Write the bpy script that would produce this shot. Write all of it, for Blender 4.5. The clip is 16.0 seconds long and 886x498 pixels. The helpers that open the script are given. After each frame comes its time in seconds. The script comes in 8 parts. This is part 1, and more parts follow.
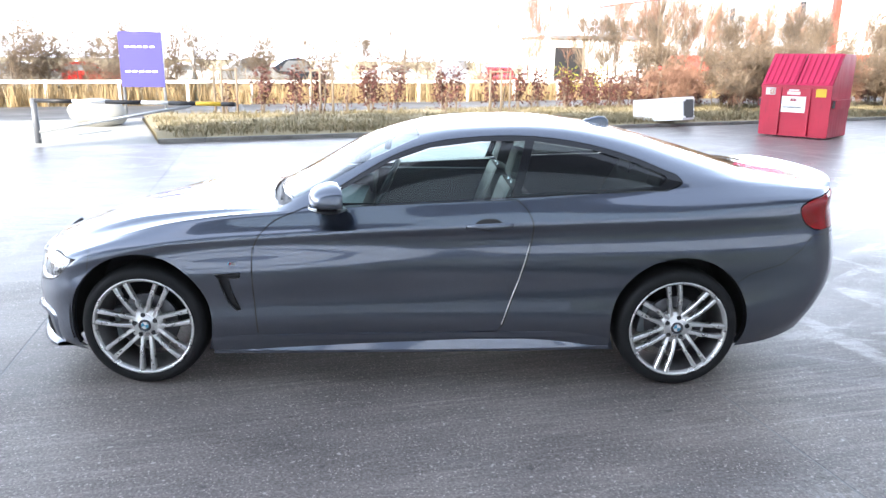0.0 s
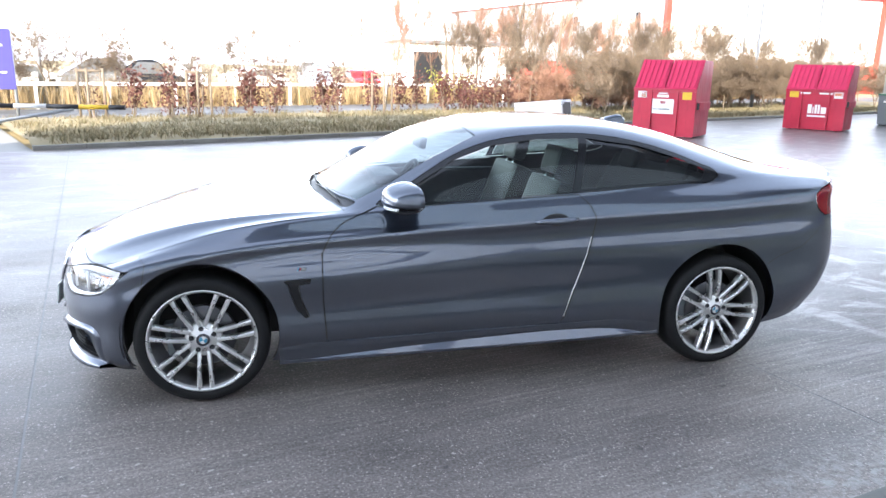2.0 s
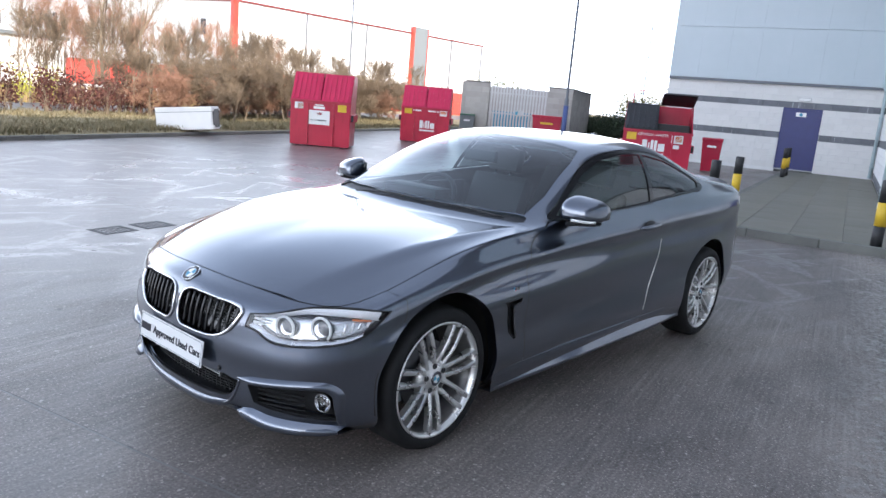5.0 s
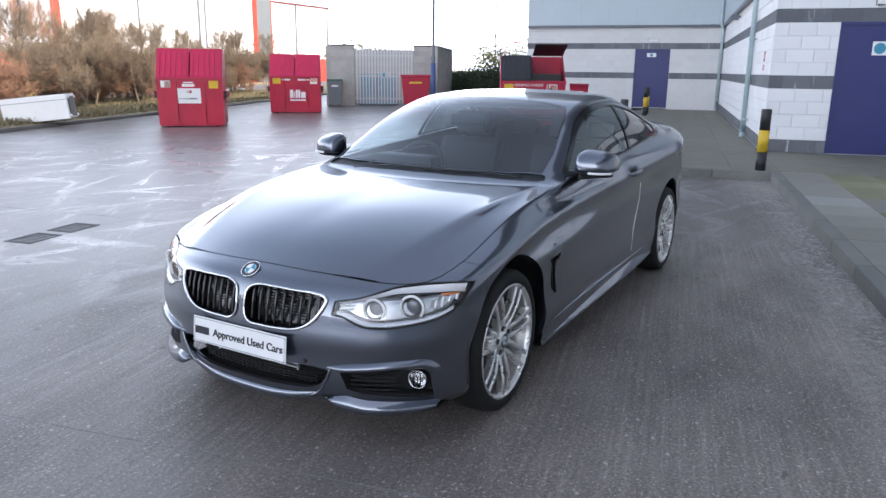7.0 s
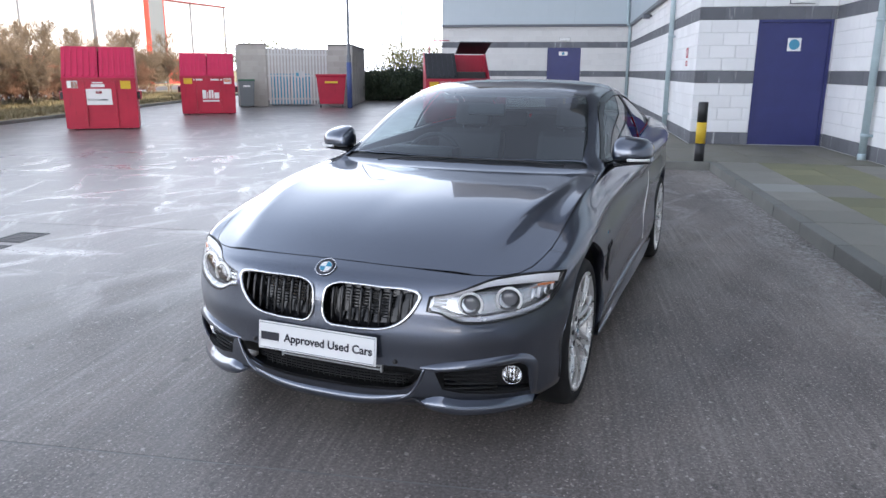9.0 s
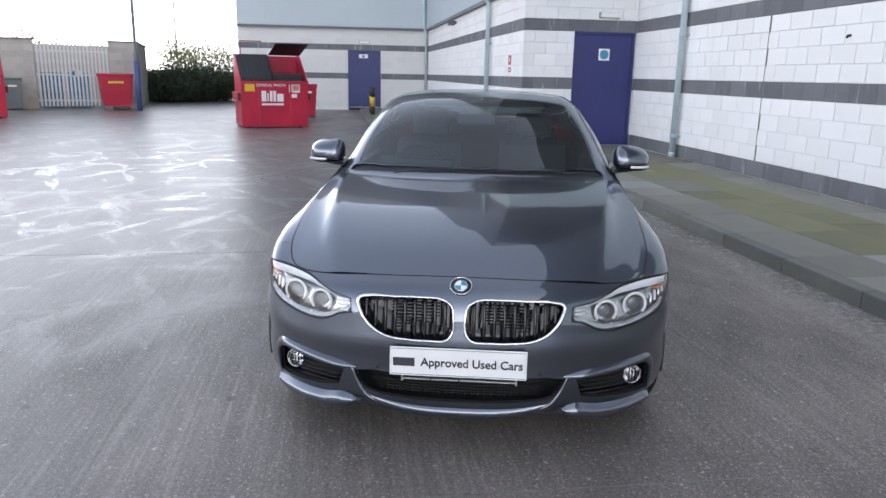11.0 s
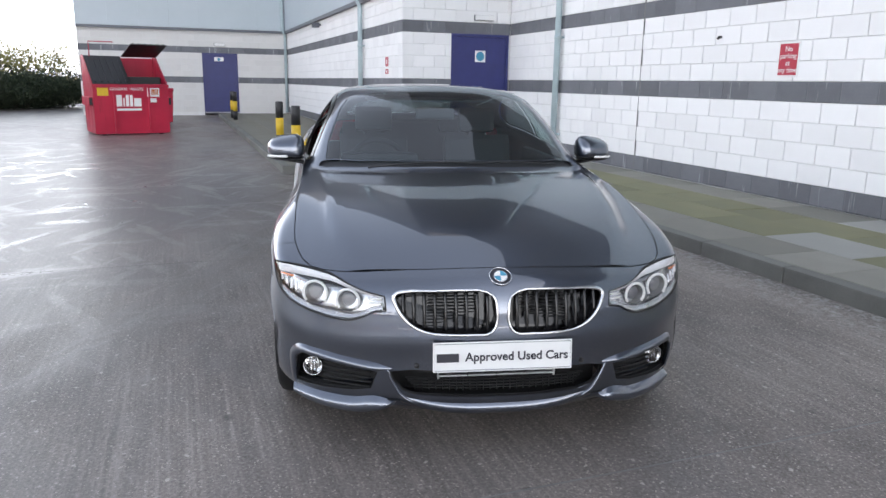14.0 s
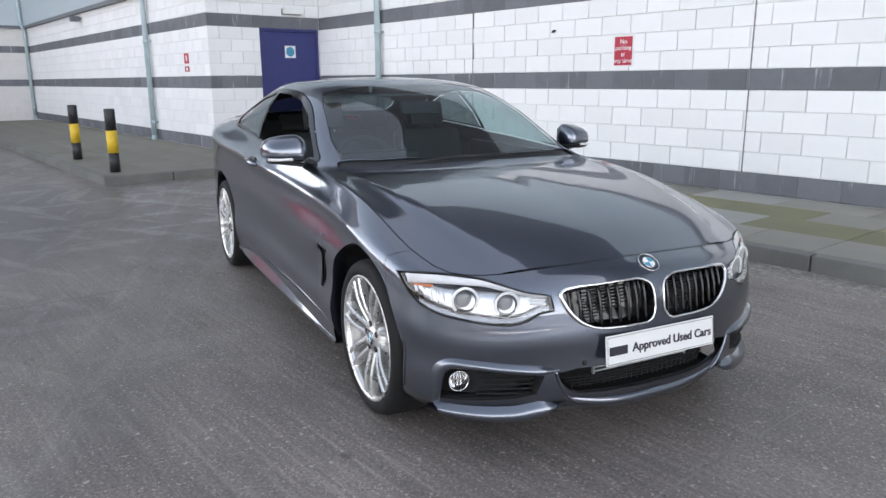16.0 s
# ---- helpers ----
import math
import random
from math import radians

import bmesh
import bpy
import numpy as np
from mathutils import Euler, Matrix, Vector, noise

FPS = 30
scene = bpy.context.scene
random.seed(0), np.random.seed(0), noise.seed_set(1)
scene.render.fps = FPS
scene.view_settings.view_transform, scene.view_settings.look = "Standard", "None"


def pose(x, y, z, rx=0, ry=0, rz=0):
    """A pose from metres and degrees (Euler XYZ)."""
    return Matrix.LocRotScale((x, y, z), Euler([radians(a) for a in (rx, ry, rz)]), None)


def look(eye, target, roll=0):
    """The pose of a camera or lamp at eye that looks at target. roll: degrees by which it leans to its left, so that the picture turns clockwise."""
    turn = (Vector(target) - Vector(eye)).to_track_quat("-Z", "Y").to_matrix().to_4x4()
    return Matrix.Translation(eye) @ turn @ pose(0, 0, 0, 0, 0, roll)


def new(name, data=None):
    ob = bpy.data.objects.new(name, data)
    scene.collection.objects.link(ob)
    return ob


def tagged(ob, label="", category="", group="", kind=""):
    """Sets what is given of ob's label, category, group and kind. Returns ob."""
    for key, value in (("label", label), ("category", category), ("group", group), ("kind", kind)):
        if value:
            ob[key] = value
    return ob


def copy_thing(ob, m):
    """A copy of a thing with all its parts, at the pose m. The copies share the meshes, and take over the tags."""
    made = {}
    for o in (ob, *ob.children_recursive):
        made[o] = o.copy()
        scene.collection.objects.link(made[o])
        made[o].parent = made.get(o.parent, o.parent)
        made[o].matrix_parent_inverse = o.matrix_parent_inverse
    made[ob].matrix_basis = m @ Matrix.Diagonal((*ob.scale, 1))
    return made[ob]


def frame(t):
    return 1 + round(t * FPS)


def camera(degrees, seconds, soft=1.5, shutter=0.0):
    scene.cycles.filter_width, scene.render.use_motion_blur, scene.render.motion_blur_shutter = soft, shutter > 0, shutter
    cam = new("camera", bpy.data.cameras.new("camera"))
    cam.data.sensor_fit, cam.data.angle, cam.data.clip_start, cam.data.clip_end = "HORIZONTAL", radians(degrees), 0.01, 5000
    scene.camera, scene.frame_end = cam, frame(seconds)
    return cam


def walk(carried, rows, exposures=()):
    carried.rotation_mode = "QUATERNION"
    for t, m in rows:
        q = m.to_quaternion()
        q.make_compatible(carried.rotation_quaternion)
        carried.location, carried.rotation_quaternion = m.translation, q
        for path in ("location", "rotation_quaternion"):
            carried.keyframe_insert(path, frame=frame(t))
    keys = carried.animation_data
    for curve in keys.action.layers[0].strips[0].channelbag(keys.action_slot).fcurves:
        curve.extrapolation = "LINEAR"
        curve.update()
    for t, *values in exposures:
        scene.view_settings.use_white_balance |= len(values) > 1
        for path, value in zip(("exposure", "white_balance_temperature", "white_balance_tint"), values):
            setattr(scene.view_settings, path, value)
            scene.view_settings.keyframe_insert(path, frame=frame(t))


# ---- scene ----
cam = camera(63.0, 16.0)
PATH = [
    (0, (0.045, -4.483, 1.697), (0.104, -2.549, 1.194), 0.7),
    (0.5, (0.021, -4.448, 1.692), (0.083, -2.513, 1.189), 0.7),
    (1, (-0.150, -4.435, 1.679), (0.009, -2.507, 1.171), 2.0),
    (1.5, (-0.593, -4.487, 1.697), (-0.319, -2.565, 1.218), 1.7),
    (2, (-1.062, -4.373, 1.654), (-0.605, -2.487, 1.167), 1.2),
    (2.5, (-1.615, -4.227, 1.621), (-0.968, -2.399, 1.129), 2.6),
    (3, (-2.100, -4.048, 1.611), (-1.279, -2.295, 1.107), 2.9),
    (3.5, (-2.530, -3.771, 1.617), (-1.582, -2.085, 1.108), 3.7),
    (4, (-3.014, -3.474, 1.613), (-1.846, -1.922, 1.137), 3.8),
    (4.5, (-3.342, -3.124, 1.505), (-2.008, -1.695, 1.083), 2.1),
    (5, (-3.694, -2.791, 1.519), (-2.211, -1.509, 1.119), 5.0),
    (5.2, (-3.814, -2.643, 1.495), (-2.280, -1.437, 1.057), 3.9),
    (7.3, (-4.225, -2.098, 1.513), (-2.538, -1.136, 1.035), 0.6),
    (7.5, (-4.177, -2.075, 1.488), (-2.495, -1.102, 1.013), 0.3),
    (8, (-4.193, -2.064, 1.499), (-2.516, -1.089, 1.013), 0.1),
    (8.5, (-4.298, -1.813, 1.456), (-2.565, -0.930, 0.987), 0.6),
    (9, (-4.434, -1.429, 1.436), (-2.634, -0.699, 0.958), 0.3),
    (9.5, (-4.541, -1.051, 1.440), (-2.685, -0.476, 0.965), 0.5),
    (10, (-4.653, -0.659, 1.415), (-2.754, -0.243, 0.947), 0.1),
    (10.2, (-4.744, -0.430, 1.504), (-2.830, -0.095, 1.029), 0.2),
    (12.3, (-4.761, -0.014, 1.425), (-2.815, 0.050, 0.969), 1.6),
    (12.5, (-4.732, -0.006, 1.420), (-2.786, 0.054, 0.964), 1.6),
    (13, (-4.710, 0.004, 1.411), (-2.762, 0.053, 0.958), 1.5),
    (13.5, (-4.696, 0.189, 1.412), (-2.748, 0.134, 0.965), 1.2),
    (14, (-4.654, 0.558, 1.399), (-2.722, 0.299, 0.950), 0.9),
    (14.5, (-4.500, 0.912, 1.383), (-2.596, 0.491, 0.938), 0.0),
    (15, (-4.383, 1.284, 1.361), (-2.517, 0.688, 0.957), 0.6),
    (15.5, (-4.254, 1.608, 1.359), (-2.455, 0.861, 0.907), 0.2),
    (16, (-4.090, 1.863, 1.364), (-2.353, 0.981, 0.910), -0.3),
]
walk(cam, [(t, look(eye, target, roll)) for t, eye, target, roll in PATH],
     exposures=[(0, 2.65, 6500, 10), (3, 2.38, 6450, 10), (5, 1.83, 6430, 11), (7.5, 1.70, 6550, 12), (10, 1.69, 6850, 12), (12.5, 1.79, 7100, 12), (16, 1.82, 7180, 11)])

# ---- world and sun: hazy bright sky, low winter sun behind the hall ----
world = bpy.data.worlds.new("sky")
scene.world = world
world.use_nodes = True
wn, wl = world.node_tree.nodes, world.node_tree.links
wn.clear()
sky = wn.new("ShaderNodeTexSky")
sky.sky_type = "NISHITA"
sky.sun_disc = False
SUN_EL, SUN_AZ = 26.0, 242.0          # degrees; azimuth from +x towards +y
sky.sun_elevation, sky.sun_rotation = radians(SUN_EL), radians(90 - SUN_AZ)
sky.air_density, sky.dust_density, sky.ozone_density = 1.0, 1.6, 1.5
pale = wn.new("ShaderNodeHueSaturation")
pale.inputs["Saturation"].default_value = 0.72
pale.inputs["Value"].default_value = 1.0
cloud = wn.new("ShaderNodeMix")                            # winter haze, thick at the horizon and thin overhead
cloud.data_type = "RGBA"
cloud.inputs[7].default_value = (13.4, 14.5, 16.6, 1)
where = wn.new("ShaderNodeTexCoord")
rise = wn.new("ShaderNodeSeparateXYZ")
veil = wn.new("ShaderNodeMapRange")
veil.interpolation_type = "SMOOTHSTEP"
veil.inputs["From Min"].default_value, veil.inputs["From Max"].default_value = -0.05, 0.56
veil.inputs["To Min"].default_value, veil.inputs["To Max"].default_value = 0.88, 0.05
wl.new(where.outputs["Generated"], rise.inputs[0])
wl.new(rise.outputs[2], veil.inputs["Value"])
wl.new(veil.outputs[0], cloud.inputs[0])
back = wn.new("ShaderNodeBackground")
back.inputs["Strength"].default_value = 0.11
wout = wn.new("ShaderNodeOutputWorld")
wl.new(sky.outputs[0], pale.inputs["Color"])
wl.new(pale.outputs[0], cloud.inputs[6])
wl.new(cloud.outputs[2], back.inputs["Color"])
wl.new(back.outputs[0], wout.inputs["Surface"])
sun = new("sun", bpy.data.lights.new("sun", "SUN"))
sun.data.energy, sun.data.angle, sun.data.color = 2.2, radians(0.6), (1.0, 0.90, 0.76)
se, sa = radians(SUN_EL), radians(SUN_AZ)
sun.matrix_world = look((0, 0, 30), Vector((0, 0, 30)) - Vector((math.cos(se) * math.cos(sa), math.cos(se) * math.sin(sa), math.sin(se))))

# ---- materials ----
def shader(name):
    m = bpy.data.materials.new(name)
    m.use_nodes = True
    nt = m.node_tree
    nt.nodes.clear()
    out = nt.nodes.new("ShaderNodeOutputMaterial")
    p = nt.nodes.new("ShaderNodeBsdfPrincipled")
    nt.links.new(p.outputs[0], out.inputs[0])
    return m, nt, p


def node(nt, kind, **kw):
    n = nt.nodes.new(kind)
    for k, v in kw.items():
        n.inputs[k].default_value = v
    return n


def noise_tex(nt, scale, detail=4.0, rough=0.55, stretch=None, world_space=False, turn=0.0):
    tc = nt.nodes.new("ShaderNodeNewGeometry" if world_space else "ShaderNodeTexCoord")
    src = tc.outputs["Position"] if world_space else tc.outputs["Object"]
    if turn:
        rot = nt.nodes.new("ShaderNodeMapping")
        rot.inputs["Rotation"].default_value = (0, 0, turn)
        nt.links.new(src, rot.inputs[0])
        src = rot.outputs[0]
    mp = nt.nodes.new("ShaderNodeMapping")
    mp.inputs["Scale"].default_value = stretch or (1, 1, 1)
    nt.links.new(src, mp.inputs[0])
    n = node(nt, "ShaderNodeTexNoise", Scale=scale, Detail=detail, Roughness=rough)
    nt.links.new(mp.outputs[0], n.inputs["Vector"])
    return n.outputs[0]


def ramp(nt, src, *stops):
    r = nt.nodes.new("ShaderNodeValToRGB")
    e = r.color_ramp.elements
    while len(e) < len(stops):
        e.new(0.5)
    for el, (at, col) in zip(e, stops):
        el.position = at
        el.color = (*col, 1) if isinstance(col, tuple) else (col, col, col, 1)
    nt.links.new(src, r.inputs[0])
    return r.outputs[0]


def mix(nt, fac, a, b, mode="MIX"):
    n = nt.nodes.new("ShaderNodeMix")
    n.data_type, n.blend_type = "RGBA", mode
    for at, v in ((0, fac), (6, a), (7, b)):
        sock = n.inputs[at]
        if isinstance(v, (int, float)):
            sock.default_value = v if at == 0 else (v, v, v, 1)
        elif isinstance(v, tuple):
            sock.default_value = (*v, 1)
        else:
            nt.links.new(v, sock)
    return n.outputs[2]


def bump(nt, p, height, strength, distance=0.01):
    b = node(nt, "ShaderNodeBump", Strength=strength, Distance=distance)
    nt.links.new(height, b.inputs["Height"])
    nt.links.new(b.outputs[0], p.inputs["Normal"])


def surface(name, dark, light, scale, rough=(0.6, 0.8), bumps=0.2, fine=None, metal=0.0, coat=0.0, spec=0.5, vary=0.0, world_space=False, dist=0.005, stretch=None):
    """A two-scale mottled surface: blotches at scale, grain at fine."""
    m, nt, p = shader(name)
    big = noise_tex(nt, scale, stretch=stretch, world_space=world_space)
    small = noise_tex(nt, fine or scale * 12, detail=2.0, world_space=world_space)
    col = mix(nt, ramp(nt, big, (0.3, 0.0), (0.7, 1.0)), dark, light)
    col = mix(nt, 0.35, col, mix(nt, small, dark, light))
    if vary:
        info = nt.nodes.new("ShaderNodeObjectInfo")
        col = mix(nt, 1.0, col, ramp(nt, info.outputs["Random"], (0.0, 1.0 - vary), (1.0, 1.0)), "MULTIPLY")
    nt.links.new(col, p.inputs["Base Color"])
    nt.links.new(ramp(nt, big, (0.3, rough[0]), (0.7, rough[1])), p.inputs["Roughness"])
    p.inputs["Metallic"].default_value = metal
    p.inputs["Coat Weight"].default_value = coat
    p.inputs["Specular IOR Level"].default_value = spec
    if bumps:
        bump(nt, p, mix(nt, 0.5, big, small), bumps, dist)
    return m


def glass(name, tint, rough=0.0, transmission=1.0, ior=1.45):
    m, nt, p = shader(name)
    p.inputs["Base Color"].default_value = (*tint, 1)
    p.inputs["Roughness"].default_value = rough
    p.inputs["Transmission Weight"].default_value = transmission
    p.inputs["IOR"].default_value = ior
    return m


def pane_glass(name, tint, see, falloff=4.0):
    """Thin glass: clear transmission mixed with mirror gloss by Fresnel."""
    m, nt, p = shader(name)
    nt.nodes.remove(p)
    out = next(n for n in nt.nodes if n.type == "OUTPUT_MATERIAL")
    tr = nt.nodes.new("ShaderNodeBsdfTransparent")
    tr.inputs[0].default_value = (*[c * see for c in tint], 1)
    gl = nt.nodes.new("ShaderNodeBsdfGlossy")
    gl.inputs["Roughness"].default_value = 0.01
    gl.inputs["Color"].default_value = (1, 1, 1, 1)
    lw = node(nt, "ShaderNodeLayerWeight", Blend=0.5)
    pw = nt.nodes.new("ShaderNodeMath")
    pw.operation = "POWER"
    pw.inputs[1].default_value = falloff
    nt.links.new(lw.outputs["Facing"], pw.inputs[0])
    fr = nt.nodes.new("ShaderNodeMath")
    fr.operation = "MULTIPLY_ADD"
    fr.inputs[1].default_value, fr.inputs[2].default_value = 0.93, 0.055
    nt.links.new(pw.outputs[0], fr.inputs[0])
    mx = nt.nodes.new("ShaderNodeMixShader")
    nt.links.new(fr.outputs[0], mx.inputs[0])
    nt.links.new(tr.outputs[0], mx.inputs[1])
    nt.links.new(gl.outputs[0], mx.inputs[2])
    nt.links.new(mx.outputs[0], out.inputs[0])
    return m


def yard_concrete():
    m, nt, p = shader("wet_concrete")
    geo = nt.nodes.new("ShaderNodeNewGeometry")
    turn = radians(-12.35)
    big = noise_tex(nt, 0.22, 5, 0.6, world_space=True)
    pool = noise_tex(nt, 0.35, 6, 0.6, stretch=(0.7, 1.3, 1), world_space=True, turn=radians(-20))
    arcs = noise_tex(nt, 0.9, 5, 0.65, stretch=(0.22, 2.6, 1), world_space=True, turn=radians(-40))
    tracks = noise_tex(nt, 1.3, 4, 0.6, stretch=(0.16, 3.4, 1), world_space=True, turn=radians(18))
    broom = noise_tex(nt, 8.0, 4, 0.65, stretch=(0.10, 5.0, 1), world_space=True, turn=turn)
    grit = noise_tex(nt, 70, 3, 0.65, world_space=True)
    fleck = noise_tex(nt, 30, 1, 0.5, world_space=True)
    spots = noise_tex(nt, 9, 2, 0.5, world_space=True)
    col = mix(nt, ramp(nt, big, (0.3, 0.0), (0.7, 1.0)), (0.118, 0.109, 0.103), (0.190, 0.176, 0.166))
    worn = noise_tex(nt, 0.55, 4, 0.6, world_space=True)
    col = mix(nt, ramp(nt, worn, (0.40, 0.16), (0.64, 0.62)), col, ramp(nt, broom, (0.32, (0.045, 0.043, 0.041)), (0.5, (0.122, 0.116, 0.111)), (0.68, (0.28, 0.268, 0.255))))
    smudge = noise_tex(nt, 1.1, 7, 0.62, stretch=(0.6, 1.4, 1), world_space=True, turn=turn)
    col = mix(nt, 1.0, col, ramp(nt, smudge, (0.31, 0.50), (0.5, 1.0), (0.69, 1.5)), "MULTIPLY")
    col = mix(nt, 0.30, col, ramp(nt, grit, (0.34, 0.025), (0.50, 0.12), (0.66, 0.36)))
    stones = node(nt, "ShaderNodeTexVoronoi", Scale=150.0)
    nt.links.new(geo.outputs["Position"], stones.inputs["Vector"])
    tone = nt.nodes.new("ShaderNodeSeparateColor")
    nt.links.new(stones.outputs["Color"], tone.inputs[0])
    col = mix(nt, ramp(nt, tone.outputs[0], (0.960, 0.0), (0.975, 0.6)), col, (0.42, 0.405, 0.38))
    col = mix(nt, ramp(nt, tone.outputs[1], (0.86, 0.0), (0.92, 0.35)), col, (0.022, 0.022, 0.023))
    col = mix(nt, ramp(nt, fleck, (0.705, 0.0), (0.74, 0.5)), col, (0.50, 0.49, 0.47))
    col = mix(nt, ramp(nt, spots, (0.24, 0.55), (0.30, 0.0)), col, (0.03, 0.03, 0.032))
    # the ground dries towards the hall; farther out water lies in films and tyre tracks
    dot = nt.nodes.new("ShaderNodeVectorMath")
    dot.operation = "DOT_PRODUCT"
    dot.inputs[1].default_value = (-math.sin(radians(12.35)), math.cos(radians(12.35)), 0)
    nt.links.new(geo.outputs["Position"], dot.inputs[0])
    out_ = nt.nodes.new("ShaderNodeMapRange")
    out_.inputs["From Min"].default_value, out_.inputs["From Max"].default_value = -1.5, 5.0
    out_.inputs["To Min"].default_value, out_.inputs["To Max"].default_value = 0.0, 0.24
    nt.links.new(dot.outputs["Value"], out_.inputs["Value"])
    damp = mix(nt, 0.5, mix(nt, 0.5, arcs, tracks), pool)
    wet = nt.nodes.new("ShaderNodeMath")
    wet.operation = "ADD"
    nt.links.new(damp, wet.inputs[0])
    nt.links.new(out_.outputs[0], wet.inputs[1])
    # a shallow basin beside the car where melt water spreads, crossed by tyre tracks
    basin = nt.nodes.new("ShaderNodeVectorMath")
    basin.operation = "MULTIPLY_ADD"
    basin.inputs[1].default_value, basin.inputs[2].default_value = (1 / 8.0, 1 / 6.3, 0), (-4.8 / 8.0, -5.7 / 6.3, 0)
    nt.links.new(geo.outputs["Position"], basin.inputs[0])
    far_ = nt.nodes.new("ShaderNodeVectorMath")
    far_.operation = "LENGTH"
    nt.links.new(basin.outputs[0], far_.inputs[0])
    pond = ramp(nt, far_.outputs["Value"], (0.35, 1.0), (1.0, 0.0))
    # a second, smaller one behind the car
    hollow = nt.nodes.new("ShaderNodeVectorMath")
    hollow.operation = "MULTIPLY_ADD"
    hollow.inputs[1].default_value, hollow.inputs[2].default_value = (1 / 3.2, 1 / 3.4, 0), (-4.3 / 3.2, -0.6 / 3.4, 0)
    nt.links.new(geo.outputs["Position"], hollow.inputs[0])
    near_ = nt.nodes.new("ShaderNodeVectorMath")
    near_.operation = "LENGTH"
    nt.links.new(hollow.outputs[0], near_.inputs[0])
    soak = ramp(nt, near_.outputs["Value"], (0.5, 0.9), (1.0, 0.0))
    ponds = mix(nt, 1.0, pond, soak, "LIGHTEN")
    wet2 = nt.nodes.new("ShaderNodeMath")
    wet2.operation = "MULTIPLY_ADD"
    wet2.inputs[1].default_value = 0.10
    nt.links.new(pond, wet2.inputs[0])
    nt.links.new(wet.outputs[0], wet2.inputs[2])
    w = wet2.outputs[0]
    fine_a = noise_tex(nt, 2.0, 5, 0.58, stretch=(0.34, 1.5, 1), world_space=True, turn=radians(-38))
    fine_b = noise_tex(nt, 2.3, 6, 0.60, stretch=(0.20, 1.8, 1), world_space=True, turn=radians(16))
    fine_c = noise_tex(nt, 1.6, 5, 0.58, stretch=(0.40, 1.4, 1), world_space=True, turn=radians(72))
    film = ramp(nt, mix(nt, 1.0, mix(nt, 1.0, fine_a, fine_b, "LIGHTEN"), fine_c, "LIGHTEN"), (0.565, 0.0), (0.60, 0.7), (0.67, 1.0))
    dash = mix(nt, 1.0, noise_tex(nt, 2.4, 3, 0.55, stretch=(0.40, 1.7, 1), world_space=True, turn=radians(44)), noise_tex(nt, 1.6, 4, 0.6, stretch=(0.5, 1.5, 1), world_space=True, turn=radians(-20)), "LIGHTEN")
    film = mix(nt, 1.0, film, ramp(nt, dash, (0.585, 1.0), (0.64, 0.12)), "MULTIPLY")
    film = mix(nt, 1.0, film, ramp(nt, noise_tex(nt, 13, 4, 0.7, stretch=(0.6, 1.5, 1), world_space=True, turn=radians(16)), (0.36, 0.25), (0.54, 1.0)), "MULTIPLY")
    zone = mix(nt, 0.6, ramp(nt, out_.outputs[0], (0.07, 0.0), (0.19, 1.0)), ponds)
    zone = mix(nt, 1.0, zone, ramp(nt, pool, (0.38, 0.5), (0.58, 1.0)), "MULTIPLY")
    # pale tint that paints some of the sky's sheen onto the water films
    sheen_tint = mix(nt, 1.0, mix(nt, 1.0, zone, film, "MULTIPLY"), (0.15, 0.15, 0.15), "MULTIPLY")
    col = mix(nt, ramp(nt, w, (0.52, 0.0), (0.72, 0.5)), col, (0.07, 0.071, 0.075))
    col = mix(nt, mix(nt, 1.0, soak, (0.55, 0.55, 0.55), "MULTIPLY"), col, (0.06, 0.06, 0.064))
    col = mix(nt, sheen_tint, col, (0.41, 0.42, 0.46))
    col = mix(nt, 1.0, col, (1.37, 1.25, 1.18), "MULTIPLY")
    # pale dried dirt along the kerb
    edge = nt.nodes.new("ShaderNodeMapRange")
    edge.inputs["From Min"].default_value, edge.inputs["From Max"].default_value = -2.0, -2.5
    nt.links.new(dot.outputs["Value"], edge.inputs["Value"])
    crumbs = noise_tex(nt, 22, 5, 0.7, world_space=True)
    patch = mix(nt, 1.0, mix(nt, 1.0, edge.outputs[0], ramp(nt, crumbs, (0.46, 0.0), (0.56, 1.0)), "MULTIPLY"), ramp(nt, spots, (0.35, 0.2), (0.6, 1.0)), "MULTIPLY")
    col = mix(nt, patch, col, (0.38, 0.37, 0.35))
    nt.links.new(col, p.inputs["Base Color"])
    nt.links.new(mix(nt, mix(nt, 1.0, zone, film, "MULTIPLY"), ramp(nt, w, (0.44, 0.62), (0.56, 0.50), (0.64, 0.42), (0.74, 0.37)), 0.17), p.inputs["Roughness"])
    nt.links.new(mix(nt, mix(nt, 1.0, zone, film, "MULTIPLY"), ramp(nt, w, (0.50, 0.34), (0.68, 0.56)), (1.0, 1.0, 1.0)), p.inputs["Specular IOR Level"])
    b = node(nt, "ShaderNodeBump", Distance=0.0035)
    nt.links.new(mix(nt, 0.5, broom, grit), b.inputs["Height"])
    nt.links.new(ramp(nt, w, (0.5, 0.42), (0.74, 0.20)), b.inputs["Strength"])
    nt.links.new(b.outputs[0], p.inputs["Normal"])
    return m


